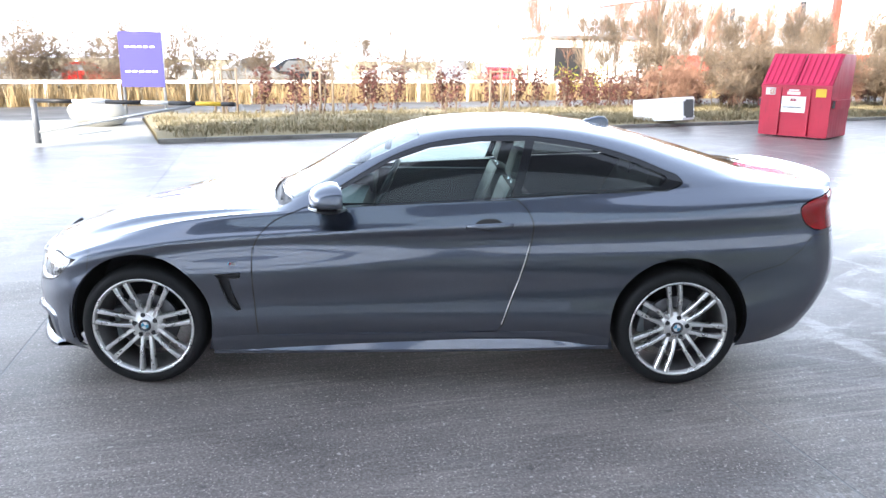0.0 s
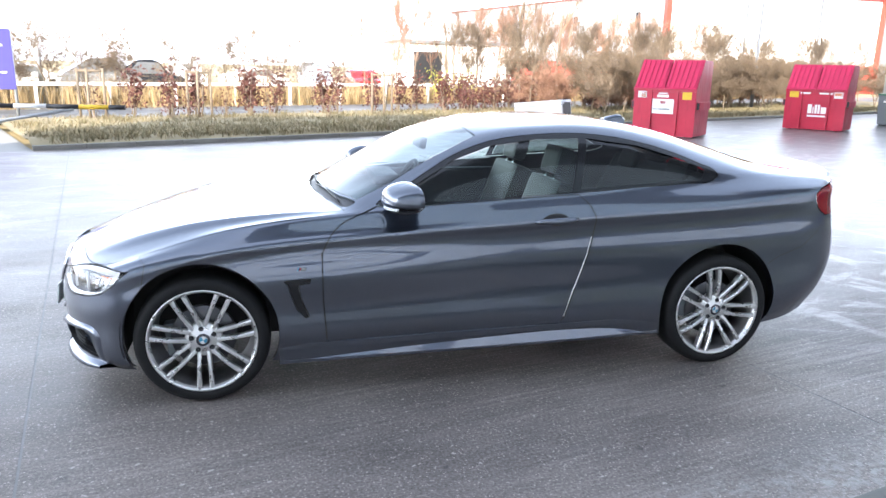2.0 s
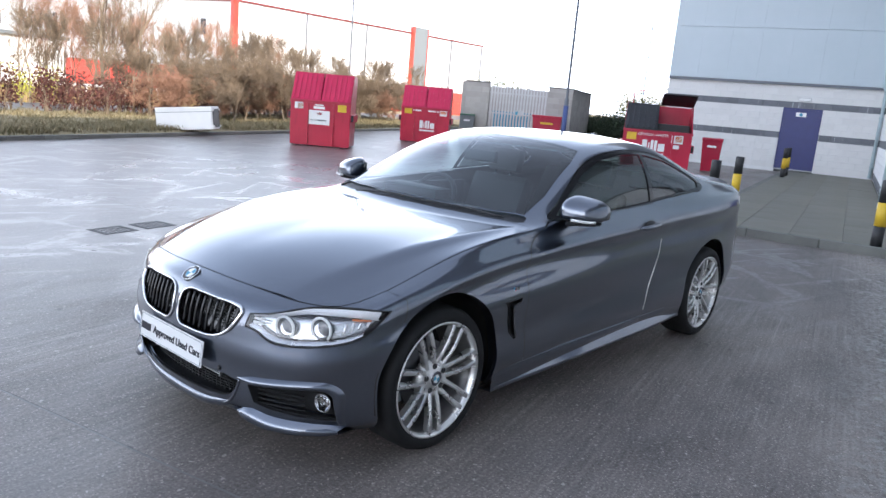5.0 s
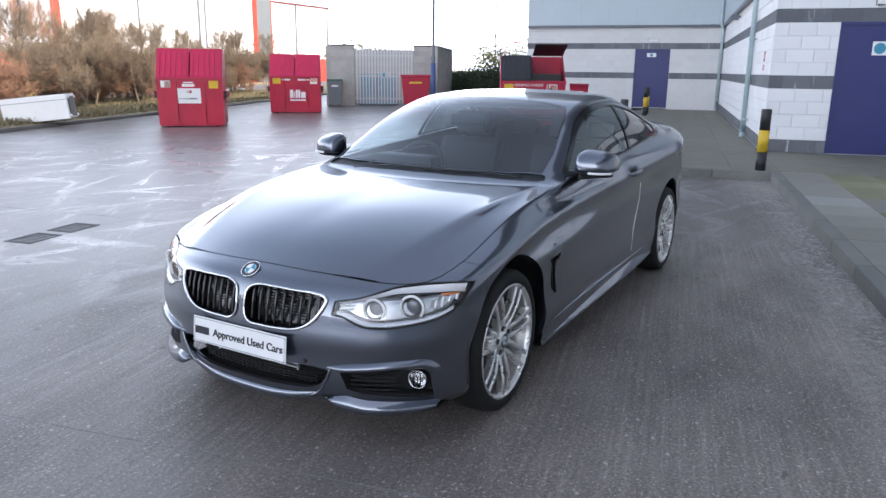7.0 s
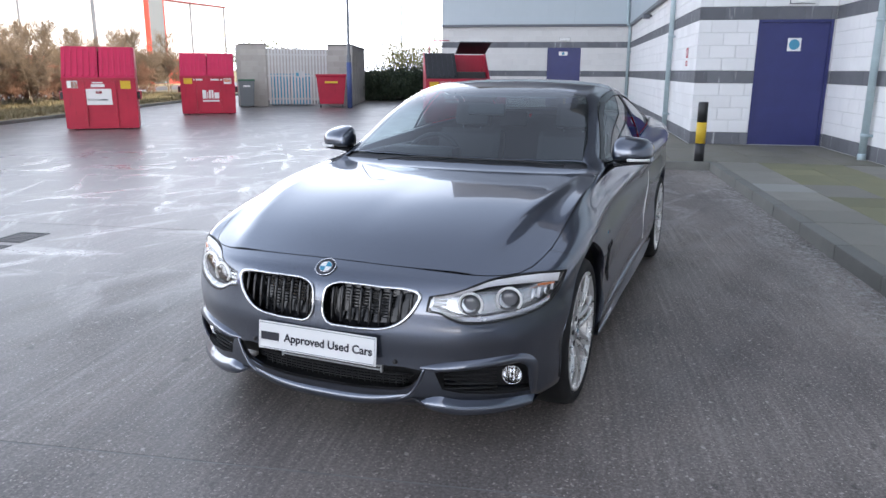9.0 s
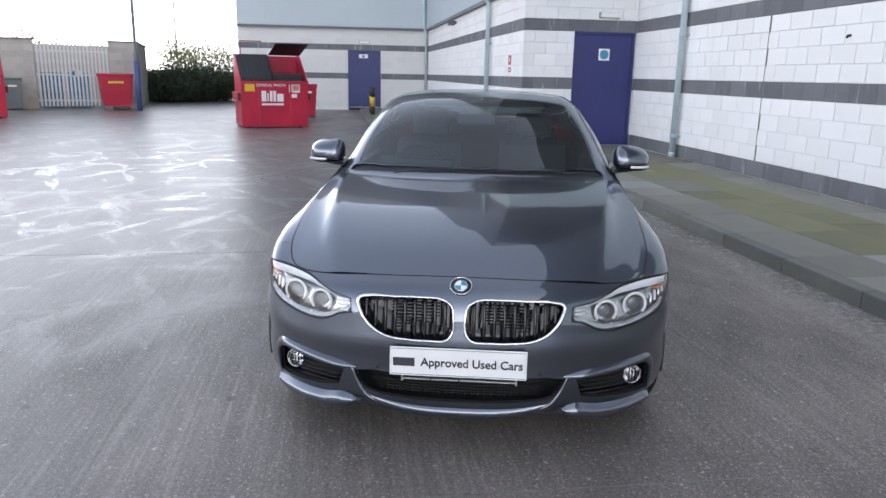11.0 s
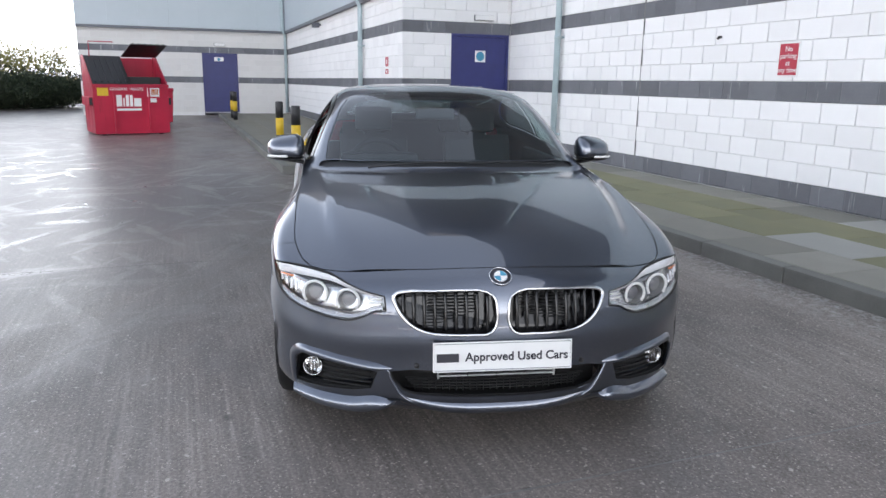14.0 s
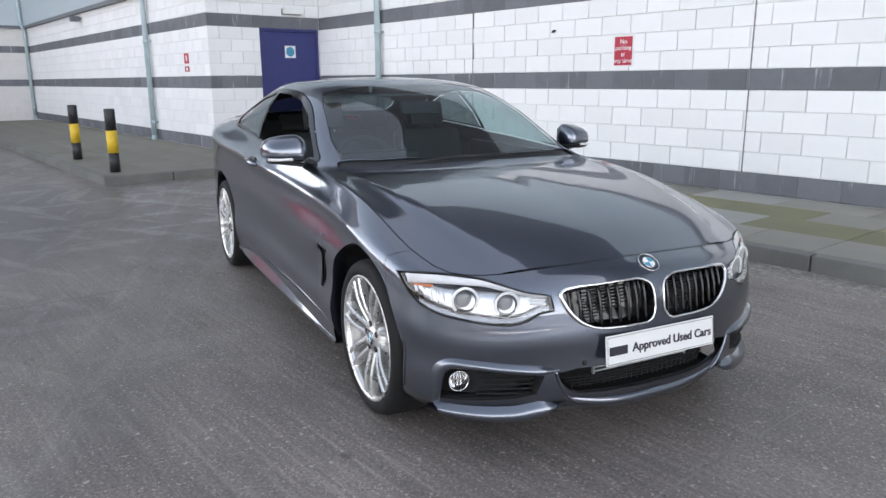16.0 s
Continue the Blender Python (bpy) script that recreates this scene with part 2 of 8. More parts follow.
def car_paint():
    m, nt, p = shader("mineral_grey_metallic_paint")
    flake = noise_tex(nt, 900, 1, 0.5)
    col = mix(nt, ramp(nt, flake, (0.35, 0.0), (0.65, 1.0)), (0.051, 0.063, 0.090), (0.101, 0.122, 0.167))
    nt.links.new(col, p.inputs["Base Color"])
    p.inputs["Metallic"].default_value = 1.0
    p.inputs["Roughness"].default_value = 0.28
    p.inputs["Coat Weight"].default_value = 1.0
    p.inputs["Coat Roughness"].default_value = 0.02
    p.inputs["Coat IOR"].default_value = 2.05
    return m


def plain(name, col, rough=0.5, metal=0.0, grain=0.06, scale=30.0, coat=0.0):
    d = tuple(c * (1 - grain * 2) for c in col)
    return surface(name, d, col, scale, (max(0.0, rough - 0.06), min(1.0, rough + 0.06)), 0.05 if rough > 0.3 else 0.0, metal=metal, coat=coat, dist=0.001)


def leaf_mat(name, dark, light):
    m, nt, p = shader(name)
    geo = nt.nodes.new("ShaderNodeNewGeometry")
    nt.links.new(mix(nt, geo.outputs["Random Per Island"], dark, light), p.inputs["Base Color"])
    p.inputs["Roughness"].default_value = 0.75
    return m


def streaked_block():
    """Grey block with pale limescale runs, some blocks lighter than others."""
    m, nt, p = shader("grey_block")
    big = noise_tex(nt, 2.0)
    grain = noise_tex(nt, 70, 2)
    run = noise_tex(nt, 5.0, 3, 0.6, stretch=(2.6, 2.6, 0.22), world_space=True)
    info = nt.nodes.new("ShaderNodeObjectInfo")
    col = mix(nt, ramp(nt, big, (0.3, 0.0), (0.7, 1.0)), (0.115, 0.12, 0.135), (0.19, 0.195, 0.215))
    col = mix(nt, 0.3, col, mix(nt, grain, (0.08, 0.085, 0.10), (0.26, 0.265, 0.28)))
    col = mix(nt, 1.0, col, ramp(nt, info.outputs["Random"], (0.0, 0.78), (1.0, 1.1)), "MULTIPLY")
    col = mix(nt, ramp(nt, run, (0.64, 0.0), (0.74, 0.75)), col, (0.55, 0.56, 0.57))
    nt.links.new(col, p.inputs["Base Color"])
    p.inputs["Roughness"].default_value = 0.82
    bump(nt, p, mix(nt, 0.5, big, grain), 0.35, 0.005)
    return m


def bin_red():
    """Chipped red paint with dark runs and scuffs."""
    m, nt, p = shader("red_bin_paint")
    big = noise_tex(nt, 1.3)
    run = noise_tex(nt, 6.0, 4, 0.65, stretch=(2.2, 2.2, 0.16))
    scuff = noise_tex(nt, 9.0, 5, 0.7, stretch=(1, 1, 0.6))
    col = mix(nt, ramp(nt, big, (0.3, 0.0), (0.7, 1.0)), (0.36, 0.006, 0.034), (0.48, 0.012, 0.046))
    col = mix(nt, ramp(nt, run, (0.60, 0.0), (0.76, 0.6)), col, (0.09, 0.02, 0.025))
    col = mix(nt, ramp(nt, scuff, (0.70, 0.0), (0.78, 0.55)), col, (0.22, 0.10, 0.09))
    nt.links.new(col, p.inputs["Base Color"])
    nt.links.new(ramp(nt, run, (0.4, 0.34), (0.75, 0.6)), p.inputs["Roughness"])
    bump(nt, p, big, 0.08, 0.005)
    return m


M_YARD = yard_concrete()
M_PAINT = car_paint()
M_BLOCK = surface("painted_block", (0.76, 0.76, 0.765), (0.87, 0.865, 0.865), 1.6, (0.75, 0.9), 0.35, fine=70, vary=0.08)
M_BLOCK_DARK = streaked_block()
M_MORTAR = surface("mortar", (0.62, 0.62, 0.62), (0.73, 0.73, 0.72), 5.0, (0.85, 0.95), 0.2)
M_BANDMORTAR = surface("grey_mortar", (0.13, 0.135, 0.145), (0.19, 0.195, 0.205), 5.0, (0.85, 0.95), 0.2)
# darker copy of the painted block, with the end wall's shade in its colour
M_BLOCK_SHADED = surface("shaded_painted_block", (0.60, 0.59, 0.575), (0.74, 0.73, 0.715), 0.9, (0.8, 0.95), 0.35, fine=70, vary=0.06)
M_RAWBLOCK = surface("bare_block", (0.36, 0.345, 0.32), (0.50, 0.48, 0.45), 1.5, (0.85, 0.95), 0.4, fine=60, vary=0.2)
M_CLAD = surface("pale_blue_cladding", (0.395, 0.457, 0.492), (0.452, 0.51, 0.546), 0.4, (0.35, 0.5), 0.03)
M_DARKCLAD = surface("dark_grey_cladding", (0.075, 0.08, 0.09), (0.10, 0.105, 0.117), 0.4, (0.4, 0.55), 0.03)
M_FLASH = plain("dark_flashing", (0.12, 0.13, 0.15), 0.45)
M_DOOR = plain("blue_door_paint", (0.028, 0.035, 0.15), 0.42, grain=0.12, scale=4)
M_PIPE = plain("pale_blue_downpipe", (0.42, 0.52, 0.55), 0.4, grain=0.1, scale=6)
M_SLAB = surface("paving_slab", (0.19, 0.183, 0.155), (0.31, 0.30, 0.26), 2.5, (0.6, 0.85), 0.35, fine=50, vary=0.3)
M_SLABMOSS = surface("mossy_slab", (0.165, 0.165, 0.088), (0.27, 0.26, 0.155), 1.5, (0.7, 0.9), 0.4, fine=45, vary=0.3)
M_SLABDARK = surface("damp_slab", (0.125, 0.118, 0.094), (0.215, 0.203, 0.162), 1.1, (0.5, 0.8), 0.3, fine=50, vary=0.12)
M_SLABPALE = surface("pale_slab", (0.24, 0.24, 0.22), (0.32, 0.32, 0.30), 2.5, (0.6, 0.85), 0.3, fine=50)
M_KERB = surface("kerb_concrete", (0.12, 0.12, 0.11), (0.22, 0.22, 0.20), 3.0, (0.6, 0.85), 0.4, fine=50, vary=0.25)
M_JOINT = plain("pale_joint_filler", (0.26, 0.255, 0.245), 0.5, grain=0.3, scale=6)
M_SEAL = plain("joint_filler", (0.23, 0.23, 0.225), 0.7, grain=0.3, scale=6)
M_BLACK = plain("black_plastic", (0.018, 0.018, 0.02), 0.5, scale=60)
M_MATTE = plain("matte_black_plastic", (0.010, 0.010, 0.011), 0.8, scale=60)
M_GLOSSBLACK = plain("gloss_black", (0.008, 0.008, 0.009), 0.12)
M_RUBBER = surface("tyre_rubber", (0.006, 0.006, 0.0065), (0.015, 0.015, 0.015), 12, (0.6, 0.8), 0.15, spec=0.3)
M_ALLOY = plain("silver_alloy", (0.76, 0.75, 0.73), 0.30, metal=0.80, grain=0.03)
# silver alloy darkened to carry the shade deep inside the rim
M_BARREL = plain("shaded_barrel_alloy", (0.36, 0.35, 0.34), 0.34, metal=0.85, grain=0.12)
M_DARKMETAL = plain("dark_metal", (0.12, 0.12, 0.125), 0.4, metal=0.9)
M_CHROME = plain("chrome", (0.80, 0.80, 0.81), 0.08, metal=1.0, grain=0.01)
M_SATIN = plain("satin_silver", (0.70, 0.70, 0.71), 0.22, metal=0.9, grain=0.02)
M_REFLECTOR = plain("bright_reflector", (0.74, 0.74, 0.76), 0.25, metal=0.0, grain=0.02)
M_FARGLASS = plain("far_car_glass", (0.16, 0.17, 0.18), 0.3)
M_LAMPGREY = plain("lamp_silver", (0.60, 0.62, 0.65), 0.22, metal=0.9)
M_PROJECTOR = plain("projector_glass", (0.10, 0.10, 0.115), 0.06, metal=0.0, coat=1.0)
M_WHITE = plain("white_plastic", (0.78, 0.78, 0.77), 0.4, grain=0.04, scale=5)
M_INTERIOR = plain("black_leather", (0.014, 0.0145, 0.016), 0.55, grain=0.15, scale=40)
M_RED = bin_red()
M_REDLID = surface("red_plastic_lid", (0.42, 0.006, 0.055), (0.54, 0.014, 0.08), 2.0, (0.35, 0.5), 0.05)
M_YELLOW = plain("yellow_paint", (0.72, 0.47, 0.03), 0.5, grain=0.12, scale=8)
M_BLUEPOLE = plain("blue_pole", (0.05, 0.08, 0.22), 0.45)
M_GALV = surface("galvanised_steel", (0.38, 0.40, 0.41), (0.55, 0.56, 0.57), 6, (0.35, 0.55), 0.05, metal=0.7)
M_PALISADE = surface("weathered_palisade_steel", (0.46, 0.465, 0.47), (0.60, 0.605, 0.61), 5, (0.5, 0.7), 0.05, metal=0.2)
M_GREY = plain("grey_plastic", (0.16, 0.18, 0.19), 0.5)
M_GREENLID = plain("green_lid", (0.03, 0.12, 0.07), 0.45)
M_VERGE = surface("verge_soil", (0.20, 0.17, 0.10), (0.36, 0.30, 0.18), 0.7, (0.85, 0.95), 0.5, fine=14, world_space=True)
M_FIELD = surface("dry_field", (0.24, 0.19, 0.10), (0.42, 0.34, 0.19), 0.25, (0.85, 0.95), 0.3, fine=6, world_space=True)
M_ROAD = surface("road_asphalt", (0.045, 0.046, 0.05), (0.075, 0.076, 0.08), 0.6, (0.35, 0.6), 0.2, fine=60, world_space=True)
M_GRASS = leaf_mat("dry_grass", (0.30, 0.24, 0.14), (0.13, 0.12, 0.06))
M_REED = leaf_mat("straw_grass", (0.24, 0.17, 0.085), (0.38, 0.28, 0.15))
M_BEECH = leaf_mat("dead_beech_leaves", (0.055, 0.020, 0.018), (0.16, 0.062, 0.050))
M_TWIG = leaf_mat("bare_twigs", (0.095, 0.070, 0.050), (0.23, 0.172, 0.118))
M_REDTWIG = leaf_mat("reddish_twigs", (0.19, 0.10, 0.068), (0.33, 0.19, 0.13))
M_BARK = surface("bark", (0.14, 0.11, 0.08), (0.26, 0.21, 0.16), 9, (0.8, 0.95), 0.4)
M_EVERGREEN = leaf_mat("dark_evergreen_leaves", (0.02, 0.035, 0.02), (0.05, 0.07, 0.035))
M_OLIVE = leaf_mat("olive_leaves", (0.14, 0.15, 0.05), (0.28, 0.26, 0.11))
M_YELLOWGREEN = leaf_mat("yellow_green_leaves", (0.28, 0.30, 0.03), (0.45, 0.45, 0.06))
M_PURPLE = plain("violet_sign_face", (0.05, 0.044, 0.23), 0.45, grain=0.03, scale=2)
M_WAREHOUSE = surface("pale_grey_sheeting", (0.74, 0.75, 0.76), (0.82, 0.83, 0.83), 0.2, (0.5, 0.7), 0.02)
M_GREYSHEET = surface("grey_sheeting", (0.36, 0.38, 0.40), (0.44, 0.46, 0.48), 0.2, (0.5, 0.7), 0.02)
M_DARKRED = plain("dark_red_trim", (0.17, 0.035, 0.032), 0.5)
M_TRIMRED = plain("red_trim", (0.55, 0.05, 0.03), 0.5)
M_GLASS = pane_glass("car_window", (0.80, 1.0, 0.93), 0.74)
M_SCREEN = pane_glass("laminated_screen", (0.74, 0.95, 1.0), 0.66, 3.7)
M_TINTED = pane_glass("tinted_window", (0.8, 0.9, 0.88), 0.30)
M_LENS = pane_glass("clear_lens", (1, 1, 1), 0.97, 3.6)
M_REDLENS = glass("red_lens", (0.45, 0.006, 0.012), 0.08, 0.35)
M_SIGNRED = plain("red_sign", (0.42, 0.008, 0.035), 0.45)
M_SIGNBLUE = plain("cyan_sign", (0.05, 0.28, 0.42), 0.45)
M_ORANGE = plain("orange_sticker", (0.65, 0.16, 0.03), 0.5)
M_INK = plain("dark_ink", (0.02, 0.02, 0.03), 0.5)

# ---- building blocks of code ----
def box_into(bm, lo, hi, m=None, bevel=0.0):
    """A box from lo to hi, its edges bevelled, moved by m."""
    geo = bmesh.ops.create_cube(bm, size=1.0)
    vs = geo["verts"]
    s = [b - a for a, b in zip(lo, hi)]
    bmesh.ops.scale(bm, vec=s, verts=vs)
    bmesh.ops.translate(bm, vec=[(a + b) / 2 for a, b in zip(lo, hi)], verts=vs)
    if bevel:
        es = list({e for v in vs for e in v.link_edges})
        r = bmesh.ops.bevel(bm, geom=es, offset=bevel, segments=2, affect="EDGES", profile=0.7)
        vs = list({v for f in r["faces"] for v in f.verts} | {v for v in vs if v.is_valid})
    if m is not None:
        bmesh.ops.transform(bm, matrix=m, verts=vs)
    return vs


def tube_into(bm, pts, r, sides=8, closed=False, caps=True, squash=None):
    """A tube along pts; r a number or one for each point; squash (a, b) scales the two cross axes."""
    pts = [Vector(p) for p in pts]
    n = len(pts)
    rings = []
    up = Vector((0, 0, 1))
    prev = None
    for i, p in enumerate(pts):
        a, b = pts[i - 1] if i or closed else pts[0], pts[(i + 1) % n] if i < n - 1 or closed else pts[-1]
        t = (b - a).normalized()
        if prev is None:
            side = t.cross(up)
            if side.length < 0.05:
                side = t.cross(Vector((0, 1, 0)))
        else:
            side = prev - t * prev.dot(t)
        side.normalize()
        prev = side
        top = side.cross(t).normalized()
        rr = r[i] if isinstance(r, (list, tuple)) else r
        sx, sy = squash or (1, 1)
        rings.append([bm.verts.new(p + rr * (math.cos(k * 2 * math.pi / sides) * side * sx + math.sin(k * 2 * math.pi / sides) * top * sy)) for k in range(sides)])
    for i in range(n if closed else n - 1):
        a, b = rings[i], rings[(i + 1) % n]
        for k in range(sides):
            f = bm.faces.new((a[k], a[(k + 1) % sides], b[(k + 1) % sides], b[k]))
            f.smooth = sides > 5
    if caps and not closed:
        bm.faces.new(rings[0][::-1])
        bm.faces.new(rings[-1])
    return rings


def mesh_of(name, bm, material, normals=True):
    if normals:
        bmesh.ops.recalc_face_normals(bm, faces=bm.faces)
    me = bpy.data.meshes.new(name)
    bm.to_mesh(me)
    bm.free()
    for m in material if isinstance(material, (list, tuple)) else [material]:
        me.materials.append(m)
    return me


def part(name, bm, material, parent, label="", normals=True):
    ob = new(name, bm if isinstance(bm, bpy.types.Mesh) else mesh_of(name, bm, material, normals))
    ob.parent = parent
    if label:
        ob["label"] = label
    return ob


def thing(name, label, category, m=None, group="", kind=""):
    ob = new(name)
    if m is not None:
        ob.matrix_world = m
    return tagged(ob, label, category, group, kind)


def box_part(name, lo, hi, material, parent, bevel=0.0, m=None, label=""):
    bm = bmesh.new()
    box_into(bm, lo, hi, m, bevel)
    return part(name, bm, material, parent, label)


def tube_part(name, pts, r, material, parent, sides=8, closed=False, label="", squash=None):
    bm = bmesh.new()
    tube_into(bm, pts, r, sides, closed, squash=squash)
    return part(name, bm, material, parent, label)


def prism_into(bm, poly, a, b, m=None):
    """A flat polygon (x, z) drawn out along y from a to b."""
    lo = [bm.verts.new((x, a, z)) for x, z in poly]
    hi = [bm.verts.new((x, b, z)) for x, z in poly]
    bm.faces.new(lo)
    bm.faces.new(hi[::-1])
    n = len(poly)
    for i in range(n):
        bm.faces.new((lo[i], hi[i], hi[(i + 1) % n], lo[(i + 1) % n]))
    if m is not None:
        bmesh.ops.transform(bm, matrix=m, verts=lo + hi)
    return lo + hi


def words(name, text, size, material, parent, m, label="", depth=0.001, align="CENTER", bold=0.0):
    """Flat lettering in the built-in font, as a mesh under parent."""
    cu = bpy.data.curves.new(name, "FONT")
    cu.body, cu.size, cu.align_x, cu.align_y, cu.extrude = text, size, align, "CENTER", depth
    cu.offset = bold
    tmp = new(name, cu)
    me = bpy.data.meshes.new_from_object(tmp.evaluated_get(bpy.context.evaluated_depsgraph_get()))
    bpy.data.objects.remove(tmp)
    me.materials.clear()
    me.materials.append(material)
    ob = part(name, me, None, parent, label)
    ob.matrix_local = m
    return ob


# ---- the plan: the building stands turned against the car ----
TURN_B = 12.35
ORIGIN_B = (6.252, -3.807)
BM = pose(ORIGIN_B[0], ORIGIN_B[1], 0, 0, 0, TURN_B)     # building frame: u along the long wall, v away from it
PAVE = 0.12
COURSE, BLOCK = 0.225, 0.45


def B(u, v, z=0.0):
    return BM @ Vector((u, v, z))


# ground: one sheet to the horizon
bm = bmesh.new()
bmesh.ops.create_grid(bm, x_segments=8, y_segments=8, size=1500)
ground = part("ground", bm, M_FIELD, None)
ground.location.z = -0.06
tagged(ground, "dry winter field reaching to the horizon", "ground", kind="structure")

# yard: concrete bays between sealed joints, laid in the building's direction
LOT_TURN = 23.0
LOT = pose(-6.8, 9.85, 0, 0, 0, LOT_TURN)                  # the yard's far edge runs along this x axis
JOINTS = [-60, -40, -28, -20, -12, -7.66, -3.90, 7.7, 15.6, 24, 34]


def clip_lot(poly):
    """The part of a plan polygon on the yard's side of its far edge."""
    inv = LOT.inverted()
    out = []
    for i, p in enumerate(poly):
        q = poly[(i + 1) % len(poly)]
        dp, dq = (inv @ p).y, (inv @ q).y
        if dp <= 0:
            out.append(p)
        if (dp < 0) != (dq < 0) and abs(dp - dq) > 1e-9:
            out.append(p + (q - p) * (dp / (dp - dq)))
    return out


yard = thing("yard", "damp grey concrete yard with brushed bays and tyre marks", "yard", kind="structure")
for a, b in zip(JOINTS, JOINTS[1:]):
    for c, d in ((-0.05, 40.0),):
        poly = clip_lot([B(a + 0.006, c), B(b - 0.006, c), B(b - 0.006, d), B(a + 0.006, d)])
        if len(poly) < 3:
            continue
        bm = bmesh.new()
        top = [bm.verts.new((p.x, p.y, 0)) for p in poly]
        low = [bm.verts.new((p.x, p.y, -0.05)) for p in poly]
        bm.faces.new(top)
        for i in range(len(poly)):
            j = (i + 1) % len(poly)
            bm.faces.new((top[i], low[i], low[j], top[j]))
        part("concrete_bay", bm, M_YARD, yard)
bm = bmesh.new()
for a in JOINTS[1:-1]:
    poly = clip_lot([B(a - 0.012, 0), B(a + 0.012, 0), B(a + 0.012, 38), B(a - 0.012, 38)])
    if len(poly) > 2:
        bm.faces.new([bm.verts.new((p.x, p.y, -0.0015)) for p in poly])
part("joint_filler", bm, M_JOINT, yard, "pale joint filler")

# pavement: kerbs and slabs
pavement = thing("pavement", "raised slab pavement with mossy patches along the wall", "pavement", kind="structure")
KERB_V, WIDE_V, STEP_U = 2.50, 5.15, 1.47
bm = bmesh.new()
for lo, hi in (((-40, 0, 0), (STEP_U, KERB_V - 0.13, PAVE - 0.035)), ((STEP_U + 0.13, 0, 0), (19.5, WIDE_V - 0.13, PAVE - 0.035))):
    box_into(bm, lo, hi)
bmesh.ops.transform(bm, matrix=BM, verts=bm.verts)
part("slab_bed", bm, M_KERB, pavement)


def piece_mesh(name, size, mat, chamfer=0.006):
    """One shared slab or block: size (x, y, z), its top edges chamfered, top at z = 0."""
    bm = bmesh.new()
    x, y, z = (s / 2 for s in size)
    c = chamfer
    rings = [[(-x, -y, -2 * z), (x, -y, -2 * z), (x, y, -2 * z), (-x, y, -2 * z)],
             [(-x, -y, -c), (x, -y, -c), (x, y, -c), (-x, y, -c)],
             [(-x + c, -y + c, 0), (x - c, -y + c, 0), (x - c, y - c, 0), (-x + c, y - c, 0)]]
    rings = [[bm.verts.new(p) for p in r] for r in rings]
    for a, b in zip(rings, rings[1:]):
        for i in range(4):
            bm.faces.new((a[i], a[(i + 1) % 4], b[(i + 1) % 4], b[i]))
    bm.faces.new(rings[-1])
    return mesh_of(name, bm, mat)


# long wall of the hall: solid cores
wall_long = thing("wall_south", "painted white blockwork wall with two grey bands", "wall", kind="structure")
wall_door = thing("wall_return", "white blockwork return wall with grey bands", "wall", kind="structure")
wall_mid = thing("wall_middle", "white blockwork wall with grey bands and downpipes", "wall", kind="structure")
wall_end = thing("wall_end", "white blockwork end wall under pale blue cladding", "wall", kind="structure")
U_DOOR, V_MID, U_END, V_LEFT = 4.53, 2.34, 20.56, 9.91
CLAD_Z = PAVE + 14 * COURSE
ROOF_Z = 14.5


def core(name, lo, hi, parent, mat=None):
    return box_part(name, lo, hi, mat or M_MORTAR, parent, m=BM)


core("core", (-24, -0.3, 0), (U_DOOR, -0.014, CLAD_Z), wall_long)
D2A, D2B = 0.03, 1.30
for lo, hi in (((U_DOOR + 0.014, -0.3, 0), (U_DOOR + 0.3, D2A, CLAD_Z)), ((U_DOOR + 0.014, D2B, 0), (U_DOOR + 0.3, V_MID - 0.014, CLAD_Z)), ((U_DOOR + 0.014, D2A, PAVE + 2.25), (U_DOOR + 0.3, D2B, CLAD_Z))):
    core("core", lo, hi, wall_door)
core("core", (U_DOOR + 0.3, V_MID - 0.3, 0), (U_END, V_MID - 0.014, CLAD_Z), wall_mid)
D1A, D1B = 4.28, 5.60
for lo, hi in (((U_END + 0.014, V_MID - 0.3, 0), (U_END + 0.3, D1A, CLAD_Z)), ((U_END + 0.014, D1B, 0), (U_END + 0.3, V_LEFT, CLAD_Z)), ((U_END + 0.014, D1A, PAVE + 2.25), (U_END + 0.3, D1B, CLAD_Z))):
    core("core", lo, hi, wall_end)

# cladding above, roof, far sides
cladding = thing("cladding", "pale blue profiled metal cladding above the blockwork", "cladding", kind="structure")


